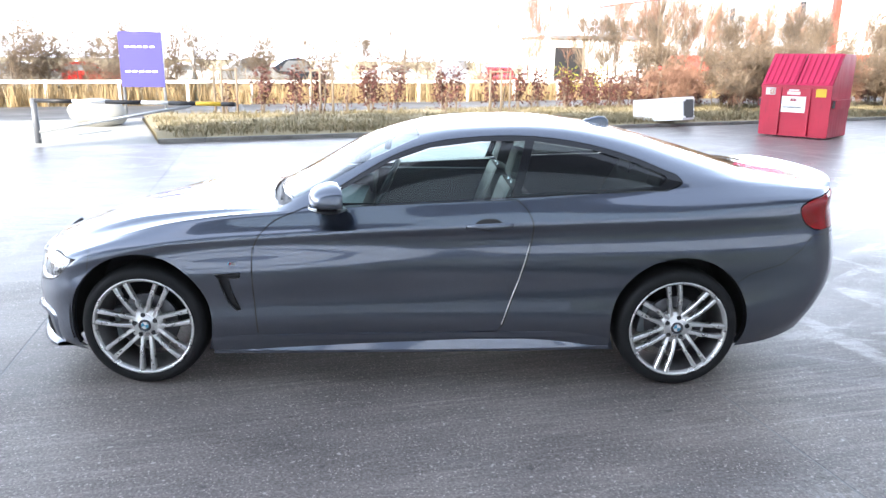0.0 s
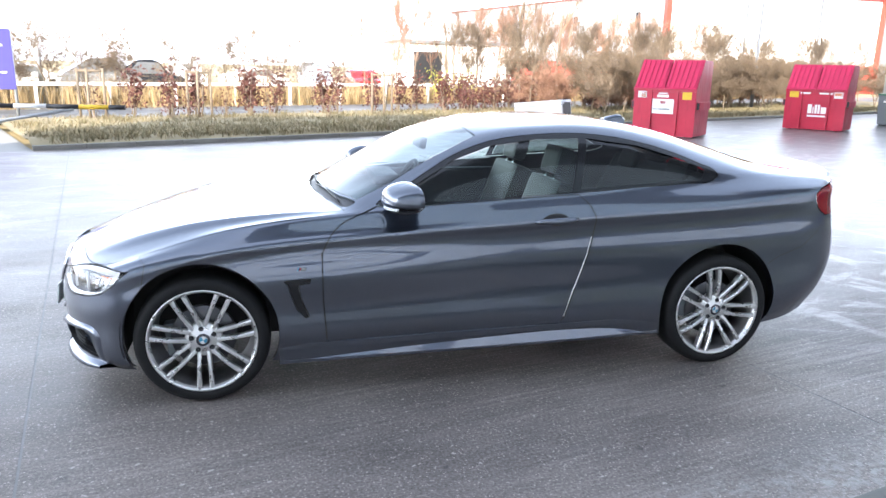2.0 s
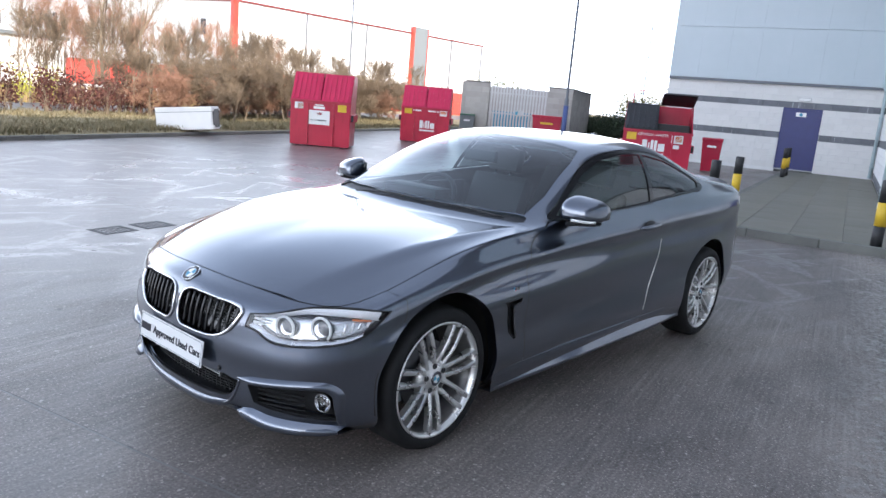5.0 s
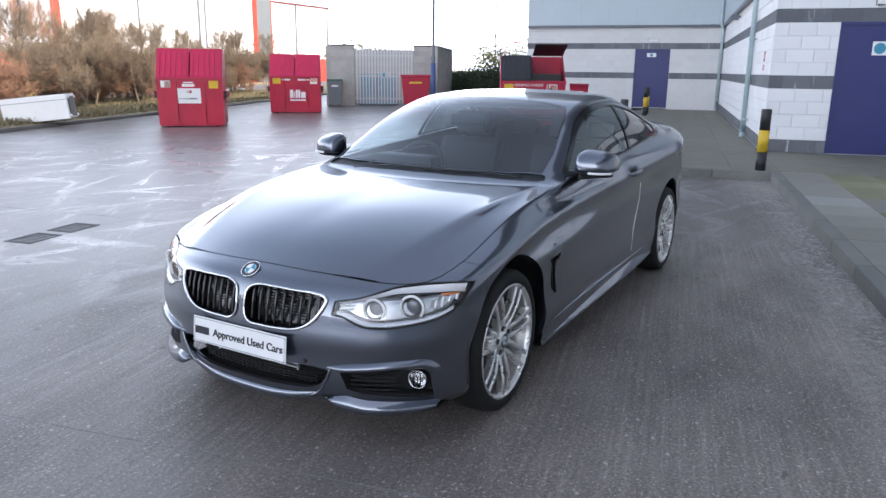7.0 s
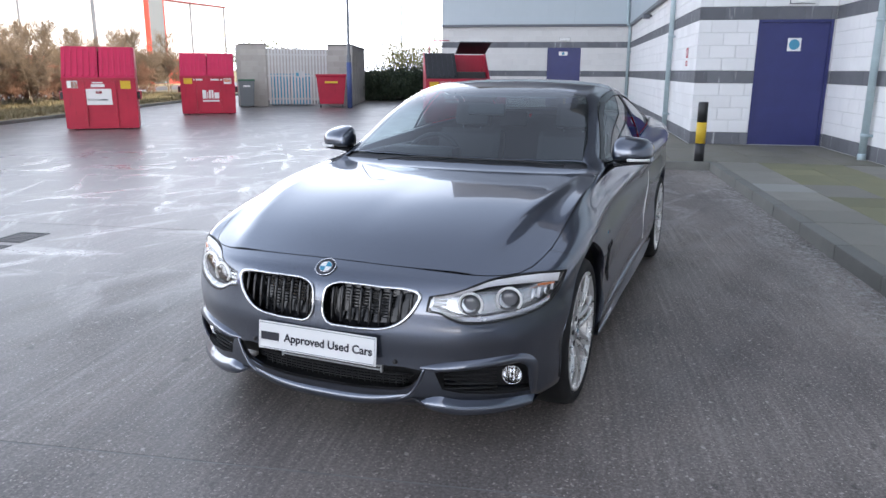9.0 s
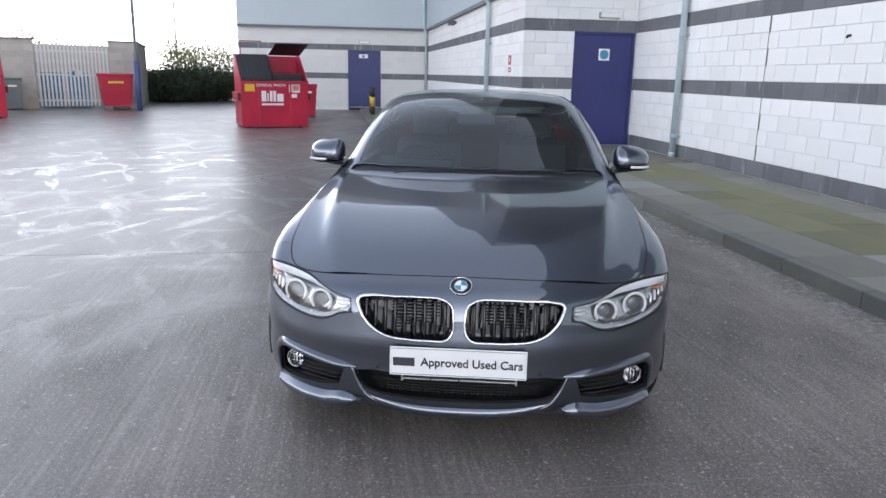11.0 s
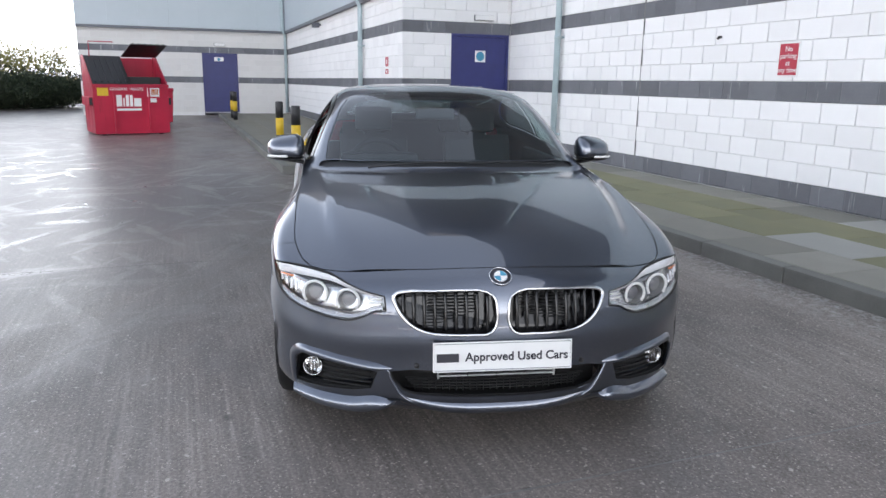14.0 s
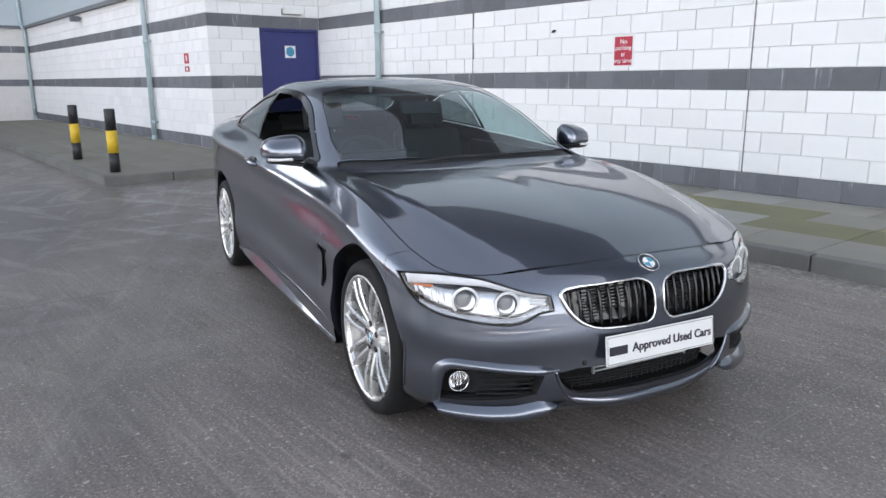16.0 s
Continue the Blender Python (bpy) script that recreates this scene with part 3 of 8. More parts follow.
def clad_run(p0, p1, out, z0=CLAD_Z, z1=ROOF_Z):
    """Flat panels with shallow vertical joints from p0 to p1 (building frame), facing out."""
    p0, p1 = Vector((*p0, 0)), Vector((*p1, 0))
    run = p1 - p0
    d = run.normalized()
    o = Vector((*out, 0))
    n = max(1, round(run.length / 1.0))
    lower, upper = bmesh.new(), bmesh.new()
    for i in range(n):
        a, b = p0 + run * (i / n), p0 + run * ((i + 1) / n)
        for bm, za, zb in ((lower, z0, z0 + 1.9), (lower, z0 + 1.9, 6.4), (upper, 6.4, z1)):
            c = [a + d * 0.0012 + o * 0.09, b - d * 0.0012 + o * 0.09, b - d * 0.0012, a + d * 0.0012]
            vs = [bm.verts.new((q.x, q.y, za + 0.006)) for q in c] + [bm.verts.new((q.x, q.y, zb - 0.006)) for q in c]
            for f in ((0, 1, 5, 4), (1, 2, 6, 5), (3, 0, 4, 7), (4, 5, 6, 7), (3, 2, 1, 0)):
                bm.faces.new([vs[k] for k in f])
    for bm, mat, text in ((lower, M_CLAD, ""), (upper, M_DARKCLAD, "dark grey upper cladding")):
        bmesh.ops.transform(bm, matrix=BM, verts=bm.verts)
        part("cladding_panel", bm, mat, cladding, text)
    bm = bmesh.new()
    e = p1 + o * 0.10
    c = [p0, p1, p1 + o * 0.11, p0 + o * 0.11]
    vs = [bm.verts.new((q.x, q.y, z)) for z in (z0 - 0.09, z0) for q in c]
    for f in ((0, 1, 2, 3), (7, 6, 5, 4), (2, 3, 7, 6), (0, 3, 7, 4), (1, 2, 6, 5), (0, 1, 5, 4)):
        bm.faces.new([vs[k] for k in f])
    bmesh.ops.transform(bm, matrix=BM, verts=bm.verts)
    part("flashing", bm, M_FLASH, cladding, "dark drip flashing")


clad_run((-24, 0), (U_DOOR, 0), (0, 1))
clad_run((U_DOOR, 0.1), (U_DOOR, V_MID), (-1, 0))
clad_run((U_DOOR, V_MID), (U_END, V_MID), (0, 1))
clad_run((U_END, V_MID + 0.1), (U_END, V_LEFT), (-1, 0))
hall_roof = thing("hall_roof", "flat grey roof and rear of the warehouse", "roof", kind="structure")
bm = bmesh.new()
box_into(bm, (-24, -25, 0), (U_DOOR + 0.3, -0.31, ROOF_Z), BM)
box_into(bm, (U_DOOR + 0.31, -25, 0), (U_END, V_MID - 0.31, ROOF_Z - 0.01), BM)
box_into(bm, (U_END + 0.31, -25, 0), (60, V_LEFT, ROOF_Z - 0.02), BM)
part("hall_body", bm, M_DARKCLAD, hall_roof)

# ---- the car: a two-door coupe, nose towards -x ----
from mathutils.bvhtree import BVHTree

NS = 5                                                     # steps for each span of the net


def crom(P, n, mirror0=None, mirror1=None):
    """Catmull-Rom through the rows of P (m, ..., 3), n steps a span; mirror: an axis sign for the ghost rows."""
    P = np.asarray(P, float)
    g0 = P[1] * mirror0 if mirror0 is not None else 2 * P[0] - P[1]
    g1 = P[-2] * mirror1 if mirror1 is not None else 2 * P[-1] - P[-2]
    Q = np.concatenate([g0[None], P, g1[None]])
    out = []
    for i in range(1, len(Q) - 2):
        p0, p1, p2, p3 = Q[i - 1], Q[i], Q[i + 1], Q[i + 2]
        d1 = np.maximum(np.linalg.norm(p2 - p1, axis=-1, keepdims=True), 1e-6)
        d0 = np.maximum(np.linalg.norm(p1 - p0, axis=-1, keepdims=True), 1e-6)
        d2 = np.maximum(np.linalg.norm(p3 - p2, axis=-1, keepdims=True), 1e-6)
        m1 = d1 * ((p1 - p0) / d0 * d1 + (p2 - p1) / d1 * d0) / (d0 + d1)
        m2 = d1 * ((p2 - p1) / d1 * d2 + (p3 - p2) / d2 * d1) / (d1 + d2)
        for k in range(n):
            t = k / n
            out.append((2 * t**3 - 3 * t**2 + 1) * p1 + (t**3 - 2 * t**2 + t) * m1 + (3 * t**2 - 2 * t**3) * p2 + (t**3 - t**2) * m2)
    out.append(P[-1])
    return np.array(out)


FLIP = np.array([1.0, -1.0, 1.0])

# widest outline in plan, from the nose round the side to the tail
PLAN = np.array([(-2.188, 0), (-2.177, 0.22), (-2.134, 0.42), (-2.058, 0.605), (-1.960, 0.740), (-1.835, 0.845),
                 (-1.65, 0.901), (-1.40, 0.914), (-1.05, 0.905), (-0.70, 0.897), (-0.45, 0.893), (-0.15, 0.892),
                 (0.1, 0.893), (0.45, 0.896), (0.8, 0.90), (1.1, 0.908), (1.4, 0.915), (1.7, 0.905), (2.0, 0.865),
                 (2.2, 0.79), (2.31, 0.69), (2.385, 0.55), (2.43, 0.36), (2.45, 0.18), (2.455, 0)])
# upper edge of the sides: bonnet edge, fender top, belt, boot edge
EDGE = np.array([(-2.05, 0, 0.697), (-2.040, 0.22, 0.692), (-2.003, 0.42, 0.680), (-1.948, 0.592, 0.666), (-1.865, 0.708, 0.670),
                 (-1.71, 0.770, 0.716), (-1.50, 0.787, 0.780), (-1.27, 0.79, 0.840), (-1.0, 0.79, 0.880), (-0.70, 0.795, 0.905),
                 (-0.45, 0.805, 0.925), (-0.15, 0.815, 0.949), (0.1, 0.82, 0.965), (0.45, 0.82, 0.985), (0.8, 0.815, 1.003),
                 (1.1, 0.805, 1.019), (1.4, 0.785, 1.036), (1.7, 0.755, 1.048), (2.0, 0.72, 1.044), (2.2, 0.69, 1.032),
                 (2.27, 0.62, 1.035), (2.33, 0.50, 1.036), (2.38, 0.35, 1.037), (2.41, 0.18, 1.038), (2.42, 0, 1.038)])
FRONT_W = np.array([1, 1, 1, 1, 0.9, 0.65, 0.3] + [0] * 18)
REAR_W = np.array([0] * 17 + [0.1, 0.35, 0.7, 0.95, 1, 1, 1, 1])
#            height fraction and inset of each level: side, front, rear
SIDE = [(0.0, 0.065), (0.08, 0.028), (0.20, 0.009), (0.38, 0.019), (0.62, 0.009), (0.79, 0.014), (0.85, 0.0), (0.89, 0.016)]
NOSE = [(0.0, 0.075), (0.07, 0.03), (0.22, 0.010), (0.42, 0.005), (0.57, 0.0), (0.67, 0.008), (0.80, 0.017), (0.93, 0.024)]
TAIL = [(0.0, 0.10), (0.15, 0.04), (0.30, 0.005), (0.48, 0.0), (0.62, 0.015), (0.76, 0.035), (0.86, 0.05), (0.95, 0.05)]
seg = np.gradient(PLAN, axis=0)
seg /= np.linalg.norm(seg, axis=1, keepdims=True)
OUT = np.stack([-seg[:, 1], seg[:, 0]], 1)                # points outwards
OUT = np.where((OUT * np.array([0, 1.0])).sum(1, keepdims=True) < -0.01, -OUT, OUT)
OUT[0], OUT[-1] = (-1, 0), (1, 0)
TUCK = np.array([0] * 6 + [0.35, 0.65, 1, 1, 0.7, 0.3] + [0] * 13)       # the front wings lean in under the bonnet's shoulder
BASE_Z = 0.165 - 0.020 * FRONT_W + 0.145 * REAR_W
levels = []
for s, f, r in zip(SIDE, NOSE, TAIL):
    sw = 1 - FRONT_W - REAR_W
    frac = s[0] * sw + f[0] * FRONT_W + r[0] * REAR_W
    inset = s[1] * sw + f[1] * FRONT_W + r[1] * REAR_W
    inset = inset + 0.048 * TUCK * max(0.0, (s[0] - 0.66) / 0.23)
    xy = PLAN - OUT * inset[:, None]
    up = np.clip((frac - 0.5) / 0.5, 0, 1)[:, None] ** (2 + 4 * FRONT_W[:, None])   # drift towards the upper edge along the car
    xy[:, :1] = xy[:, :1] * (1 - 0.75 * up) + EDGE[:, :1] * 0.75 * up
    z = BASE_Z + frac * (EDGE[:, 2] - BASE_Z)
    levels.append(np.concatenate([xy, z[:, None]], 1))
levels.append(EDGE)
low = crom(np.stack(levels, 1), NS, FLIP, FLIP)           # (stations, levels, 3)
low = crom(low.swapaxes(0, 1), 4)                          # (levels, stations, 3)
top_row = low[-1]

# greenhouse and boot: sections from belt to middle line, cowl to tail
GREEN = [[(-0.70, 0.795, 0.905), (-0.715, 0.745, 0.910), (-0.74, 0.68, 0.910), (-0.80, 0.50, 0.912), (-0.85, 0.25, 0.915), (-0.87, 0, 0.917)],
         [(-0.45, 0.805, 0.925), (-0.46, 0.757, 0.970), (-0.45, 0.69, 1.030), (-0.525, 0.50, 1.048), (-0.575, 0.25, 1.064), (-0.585, 0, 1.070)],
         [(-0.15, 0.815, 0.949), (-0.15, 0.765, 1.040), (-0.13, 0.64, 1.186), (-0.21, 0.46, 1.215), (-0.26, 0.23, 1.233), (-0.27, 0, 1.239)],
         [(0.1, 0.82, 0.965), (0.1, 0.765, 1.083), (0.12, 0.598, 1.273), (0.05, 0.44, 1.301), (0.01, 0.22, 1.316), (0.0, 0, 1.321)],
         [(0.45, 0.82, 0.985), (0.45, 0.76, 1.117), (0.45, 0.578, 1.315), (0.45, 0.42, 1.343), (0.45, 0.21, 1.357), (0.45, 0, 1.361)],
         [(0.8, 0.815, 1.003), (0.8, 0.757, 1.119), (0.82, 0.578, 1.306), (0.85, 0.42, 1.335), (0.87, 0.21, 1.346), (0.87, 0, 1.350)],
         [(1.1, 0.805, 1.019), (1.1, 0.754, 1.107), (1.13, 0.597, 1.243), (1.2, 0.42, 1.276), (1.24, 0.21, 1.286), (1.25, 0, 1.289)],
         [(1.4, 0.785, 1.036), (1.4, 0.745, 1.081), (1.46, 0.62, 1.150), (1.55, 0.43, 1.177), (1.6, 0.21, 1.188), (1.62, 0, 1.191)],
         [(1.7, 0.755, 1.048), (1.72, 0.715, 1.066), (1.78, 0.62, 1.083), (1.9, 0.43, 1.086), (1.97, 0.21, 1.087), (2.0, 0, 1.087)],
         [(2.0, 0.72, 1.044), (2.02, 0.675, 1.053), (2.06, 0.58, 1.058), (2.12, 0.42, 1.058), (2.15, 0.21, 1.058), (2.16, 0, 1.058)],
         [(2.2, 0.69, 1.032), (2.27, 0.62, 1.035), (2.33, 0.50, 1.036), (2.38, 0.35, 1.037), (2.41, 0.18, 1.038), (2.42, 0, 1.038)]]
green = crom(np.array(GREEN), NS)
green = crom(green.swapaxes(0, 1), NS, None, FLIP).swapaxes(0, 1)        # (along, across, 3)
green[:, 0] = top_row[9 * NS:19 * NS + 1]
green[-1] = top_row[19 * NS:]

# bonnet: a Coons patch between its four edges, with two raised creases
nose_edge = top_row[:5 * NS + 1][::-1]                     # fender corner to middle
side_edge = top_row[5 * NS:9 * NS + 1]                     # front to cowl
mid = crom(np.array([(-2.05, 0, 0.697), (-1.87, 0, 0.768), (-1.6, 0, 0.834), (-1.25, 0, 0.883), (-0.87, 0, 0.917)]), NS)
cowl = green[0]
nu, nv = len(side_edge), len(cowl)
bonnet = np.zeros((nu, nv, 3))
for i in range(nu):
    u = i / (nu - 1)
    for j in range(nv):
        v = j / (nv - 1)
        bonnet[i, j] = ((1 - v) * side_edge[i] + v * mid[i] + (1 - u) * nose_edge[j] + u * cowl[j]
                        - (1 - u) * (1 - v) * nose_edge[0] - (1 - u) * v * nose_edge[-1] - u * (1 - v) * cowl[0] - u * v * cowl[-1])
        crown = 4 * u * (1 - u)
        bonnet[i, j, 2] += 0.012 * crown * 4 * v * (1 - v)
        line = 0.50 - 0.22 * u                             # crease runs outwards to the pillars
        bonnet[i, j, 2] += 0.020 * math.sin(math.pi * min(1, 0.08 + u * 0.90)) * math.exp(-abs((v - line) / (0.05 if v < line else 0.15)) ** 1.2)


def grid_into(bm, G):
    vs = [[bm.verts.new(p) for p in row] for row in G]
    for a, b in zip(vs, vs[1:]):
        for k in range(len(a) - 1):
            bm.faces.new((a[k], a[k + 1], b[k + 1], b[k]))


half = bmesh.new()
for G in (low, green, bonnet):
    grid_into(half, G)
bmesh.ops.remove_doubles(half, verts=half.verts, dist=0.0015)
bmesh.ops.dissolve_degenerate(half, dist=0.0005, edges=half.edges)
bmesh.ops.recalc_face_normals(half, faces=half.faces)
half.faces.ensure_lookup_table()
if sum(f.normal.y * f.calc_area() for f in half.faces) < 0:
    bmesh.ops.reverse_faces(half, faces=half.faces)
half.normal_update()
NRM = half.verts.layers.float_vector.new("nrm")
for v in half.verts:
    n = v.normal.copy()
    if v.co.y < 1e-4:
        v.co.y = 0
        n.y = 0
        n.normalize()
    v[NRM] = n
for f in half.faces:
    f.smooth = True
tree = BVHTree.FromBMesh(half)


def on_side(x, z, out=0.0):
    p, n, *_ = tree.ray_cast(Vector((x, 3, z)), Vector((0, -1, 0)))
    return (p + n * out) if p else Vector((x, 0.86, z))


def on_front(y, z, out=0.0):
    p, n, *_ = tree.ray_cast(Vector((-4, y, z)), Vector((1, 0, 0)))
    return (p + n * out) if p else Vector((-2.1, y, z))


def on_top(x, y, out=0.0):
    p, n, *_ = tree.ray_cast(Vector((x, y, 3)), Vector((0, 0, -1)))
    return (p + n * out) if p else Vector((x, y, 1.0))


def smooth_poly(pts, n=4, closed=True):
    """A rounded polygon through the given corners."""
    P = np.array(pts, float)
    P = np.concatenate([P, np.zeros((len(P), 1))], 1)
    if closed:
        Q = crom(np.concatenate([P[-1:], P, P[:2]]), n)
        return [tuple(p[:2]) for p in Q[n:-n - 1]]
    return [tuple(p[:2]) for p in crom(P, n)]


def grow(poly, d):
    """The polygon moved outwards by d."""
    area = sum(a[0] * b[1] - b[0] * a[1] for a, b in zip(poly, poly[1:] + poly[:1]))
    s = 1 if area > 0 else -1
    out = []
    for i, p in enumerate(poly):
        a, b = Vector(poly[i - 1]), Vector(poly[(i + 1) % len(poly)])
        t = (b - a).normalized()
        out.append((p[0] + s * t.y * d, p[1] - s * t.x * d))
    return out


def inside(p, poly):
    x, y = p
    hit = False
    for i in range(len(poly)):
        (x0, y0), (x1, y1) = poly[i - 1], poly[i]
        if (y0 > y) != (y1 > y) and x < (x1 - x0) * (y - y0) / (y1 - y0) + x0:
            hit = not hit
    return hit


def cut(bm, poly, axes, zone):
    """Cuts the faces of bm that lie in zone along the outline of poly, seen along the third axis."""
    a, b = axes
    xs, ys = [p[0] for p in poly], [p[1] for p in poly]
    lo, hi = (min(xs) - 0.02, min(ys) - 0.02), (max(xs) + 0.02, max(ys) + 0.02)

    def near(f):
        c = f.calc_center_median()
        return lo[0] - 0.08 < c[a] < hi[0] + 0.08 and lo[1] - 0.08 < c[b] < hi[1] + 0.08 and zone(c)

    cand = {f for f in bm.faces if near(f)}
    for i, p in enumerate(poly):
        q = poly[(i + 1) % len(poly)]
        x0, x1, y0, y1 = min(p[0], q[0]) - 0.001, max(p[0], q[0]) + 0.001, min(p[1], q[1]) - 0.001, max(p[1], q[1]) + 0.001
        hitf = []
        for f in cand:
            fx, fy = [v.co[a] for v in f.verts], [v.co[b] for v in f.verts]
            if max(fx) >= x0 and min(fx) <= x1 and max(fy) >= y0 and min(fy) <= y1:
                hitf.append(f)
        if not hitf:
            continue
        co, no = Vector((0, 0, 0)), Vector((0, 0, 0))
        co[a], co[b] = p
        no[a], no[b] = q[1] - p[1], p[0] - q[0]
        if no.length < 1e-7:
            continue
        es = list({e for f in hitf for e in f.edges})
        vs = list({v for f in hitf for v in f.verts})
        r = bmesh.ops.bisect_plane(bm, geom=hitf + es + vs, dist=1e-5, plane_co=co, plane_no=no.normalized())
        cand = {f for f in cand if f.is_valid} | {g for g in r["geom"] if isinstance(g, bmesh.types.BMFace)} | {f for g in r["geom_cut"] if isinstance(g, bmesh.types.BMEdge) for f in g.link_faces}


def region(bm, poly, axes, zone):
    a, b = axes
    return [f for f in bm.faces if zone(c := f.calc_center_median()) and inside((c[a], c[b]), poly)]


pieces = {}


def take(name, poly, axes, zone, gap=0.0025):
    """Cuts the outline out of the half shell with a gap round it, and keeps the faces under the name."""
    for p in ((grow(poly, gap), grow(poly, -gap)) if gap else (poly,)):
        cut(half, p, axes, zone)
    inner, outer = (grow(poly, -gap), grow(poly, gap)) if gap else (poly, poly)
    faces = region(half, inner, axes, zone)
    keep = bmesh.new()
    layer = keep.verts.layers.float_vector.new("nrm")
    made = {}
    for f in faces:
        vs = []
        for v in f.verts:
            if v not in made:
                made[v] = keep.verts.new(v.co)
                made[v][layer] = v[NRM]
            vs.append(made[v])
        keep.faces.new(vs).smooth = True
    pieces[name] = keep
    bmesh.ops.delete(half, geom=list(set(faces) | set(region(half, outer, axes, zone))), context="FACES")
    return keep


def keep_faces(src, faces):
    """A new bmesh of some faces of src, with their smooth normals."""
    keep = bmesh.new()
    layer = keep.verts.layers.float_vector.new("nrm")
    lay = src.verts.layers.float_vector["nrm"]
    made = {}
    for f in faces:
        vs = []
        for v in f.verts:
            if v not in made:
                made[v] = keep.verts.new(v.co)
                made[v][layer] = v[lay]
            vs.append(made[v])
        keep.faces.new(vs).smooth = True
    return keep


def carve(src, poly, axes, zone, gap=0.0025):
    """Cuts the outline out of src with a gap round it; gives the faces inside."""
    inner, outer = (grow(poly, -gap), grow(poly, gap)) if gap else (poly, poly)
    for p in ((outer, inner) if gap else (poly,)):
        cut(src, p, axes, zone)
    faces = region(src, inner, axes, zone)
    got = keep_faces(src, faces)
    bmesh.ops.delete(src, geom=list(set(faces) | set(region(src, outer, axes, zone))), context="FACES")
    return got


def shell_mesh(name, bm, mat, sides=(1,), out=0.0, thick=0.0):
    """A mesh of the half piece on the given sides (1: y > 0, -1: mirrored), moved out along its normals."""
    lay = bm.verts.layers.float_vector["nrm"]
    vs, fs, ns = [], [], []
    for s in sides:
        at = len(vs)
        idx = {}
        for v in bm.verts:
            n = Vector(v[lay])
            n = n.normalized() if n.length > 1e-6 else Vector((0, 0, 1))
            p = v.co + n * out
            idx[v] = len(vs)
            vs.append((p.x, p.y * s, p.z))
            ns.append((n.x, n.y * s, n.z))
        for f in bm.faces:
            loop = [idx[v] for v in f.verts]
            fs.append(loop if s > 0 else loop[::-1])
    me = bpy.data.meshes.new(name)
    me.from_pydata(vs, [], fs)
    me.polygons.foreach_set("use_smooth", [True] * len(fs))
    me.normals_split_custom_set_from_vertices(ns)
    me.materials.append(mat)
    return me


def shell_part(name, bm, mat, parent, label="", out=0.0):
    """One mesh across both sides."""
    return part(name, shell_mesh(name, bm, mat, (1, -1), out), None, parent, label)


def shell_pair(name, bm, mat, parent, label="", out=0.0):
    return [part(name, shell_mesh(name, bm, mat, (s,), out), None, parent, label) for s in (-1, 1)]


def spin_into(bm, profile, n=48, centre=(0, 0, 0), close=False):
    """Turns a profile of (radius, y) round the y axis."""
    rings = []
    for k in range(n):
        a = 2 * math.pi * k / n
        rings.append([bm.verts.new((centre[0] + r * math.cos(a), centre[1] + y, centre[2] + r * math.sin(a))) for r, y in profile])
    for k in range(n):
        a, b = rings[k], rings[(k + 1) % n]
        for i in range(len(profile) - (0 if close else 1)):
            j = (i + 1) % len(profile)
            bm.faces.new((a[i], a[j], b[j], b[i])).smooth = True


def mirrored(me):
    m2 = me.copy()
    m2.transform(Matrix.Diagonal((1, -1, 1, 1)))
    m2.flip_normals()
    return m2


def pair(name, bm, mat, parent, label="", normals=True):
    """A part on the +y side and its mirror image."""
    me = mesh_of(name, bm, mat, normals)
    return part(name, me, None, parent, label), part(name, mirrored(me), None, parent, label)


car = thing("coupe_car", "dark grey metallic two-door coupe with silver multi-spoke wheels", "car")
SIDEZ = lambda c: c.y > 0.5 and c.z < 1.2                  # noqa: E731
GREENZ = lambda c: c.y > 0.5 and c.z > 0.88                # noqa: E731
NOSEZ = lambda c: c.x < -1.5 and c.z < 0.80                # noqa: E731
TOPZ = lambda c: c.z > 0.60                                # noqa: E731
WHEELS_X, WHEEL_R, WHEEL_Z, ARCH_R = (-1.415, 1.415), 0.328, 0.326, 0.368
RIDE = 0.025

# wheel openings
for wx in WHEELS_X:
    circle = [(wx + ARCH_R * math.cos(a * math.pi / 24), WHEEL_Z + 0.005 + ARCH_R * math.sin(a * math.pi / 24)) for a in range(48)]
    carve(half, circle, (0, 2), SIDEZ, 0)
# glass
screen = carve(half, [(-0.785, -0.06), (-0.785, 0.0), (-0.765, 0.25), (-0.705, 0.5), (-0.635, 0.675), (-0.45, 0.663), (-0.27, 0.625), (-0.13, 0.598), (0.03, 0.545), (0.015, 0.40), (-0.01, 0.2), (-0.015, 0), (-0.015, -0.06)], (0, 1), lambda c: c.z > 0.895 and c.x < 0.3, 0.002)
cowl_bit = carve(half, [(-0.845, -0.06), (-0.834, 0.0), (-0.815, 0.25), (-0.766, 0.5), (-0.712, 0.68), (-0.685, 0.712), (-0.645, 0.70), (-0.645, 0.682), (-0.715, 0.5), (-0.772, 0.25), (-0.792, 0.0), (-0.79, -0.06)], (0, 1), lambda c: c.z > 0.88 and c.x < -0.5, 0.001)
backlight = carve(half, [(1.40, -0.06), (1.40, 0), (1.39, 0.3), (1.38, 0.44), (1.46, 0.52), (1.64, 0.555), (1.78, 0.56), (1.86, 0.45), (1.92, 0.25), (1.93, 0), (1.93, -0.06)], (0, 1), lambda c: c.z > 1.04 and c.x > 1.0, 0.002)
DLO = smooth_poly([(-0.545, 0.944), (-0.44, 0.999), (-0.30, 1.081), (-0.12, 1.180), (0.09, 1.251), (0.35, 1.285), (0.63, 1.290), (0.94, 1.250), (1.18, 1.185), (1.33, 1.126), (1.402, 1.094), (1.415, 1.071), (1.375, 1.045), (1.20, 1.030), (0.9, 1.015), (0.53, 0.993), (0.2, 0.976), (-0.2, 0.953), (-0.42, 0.938)], 3)
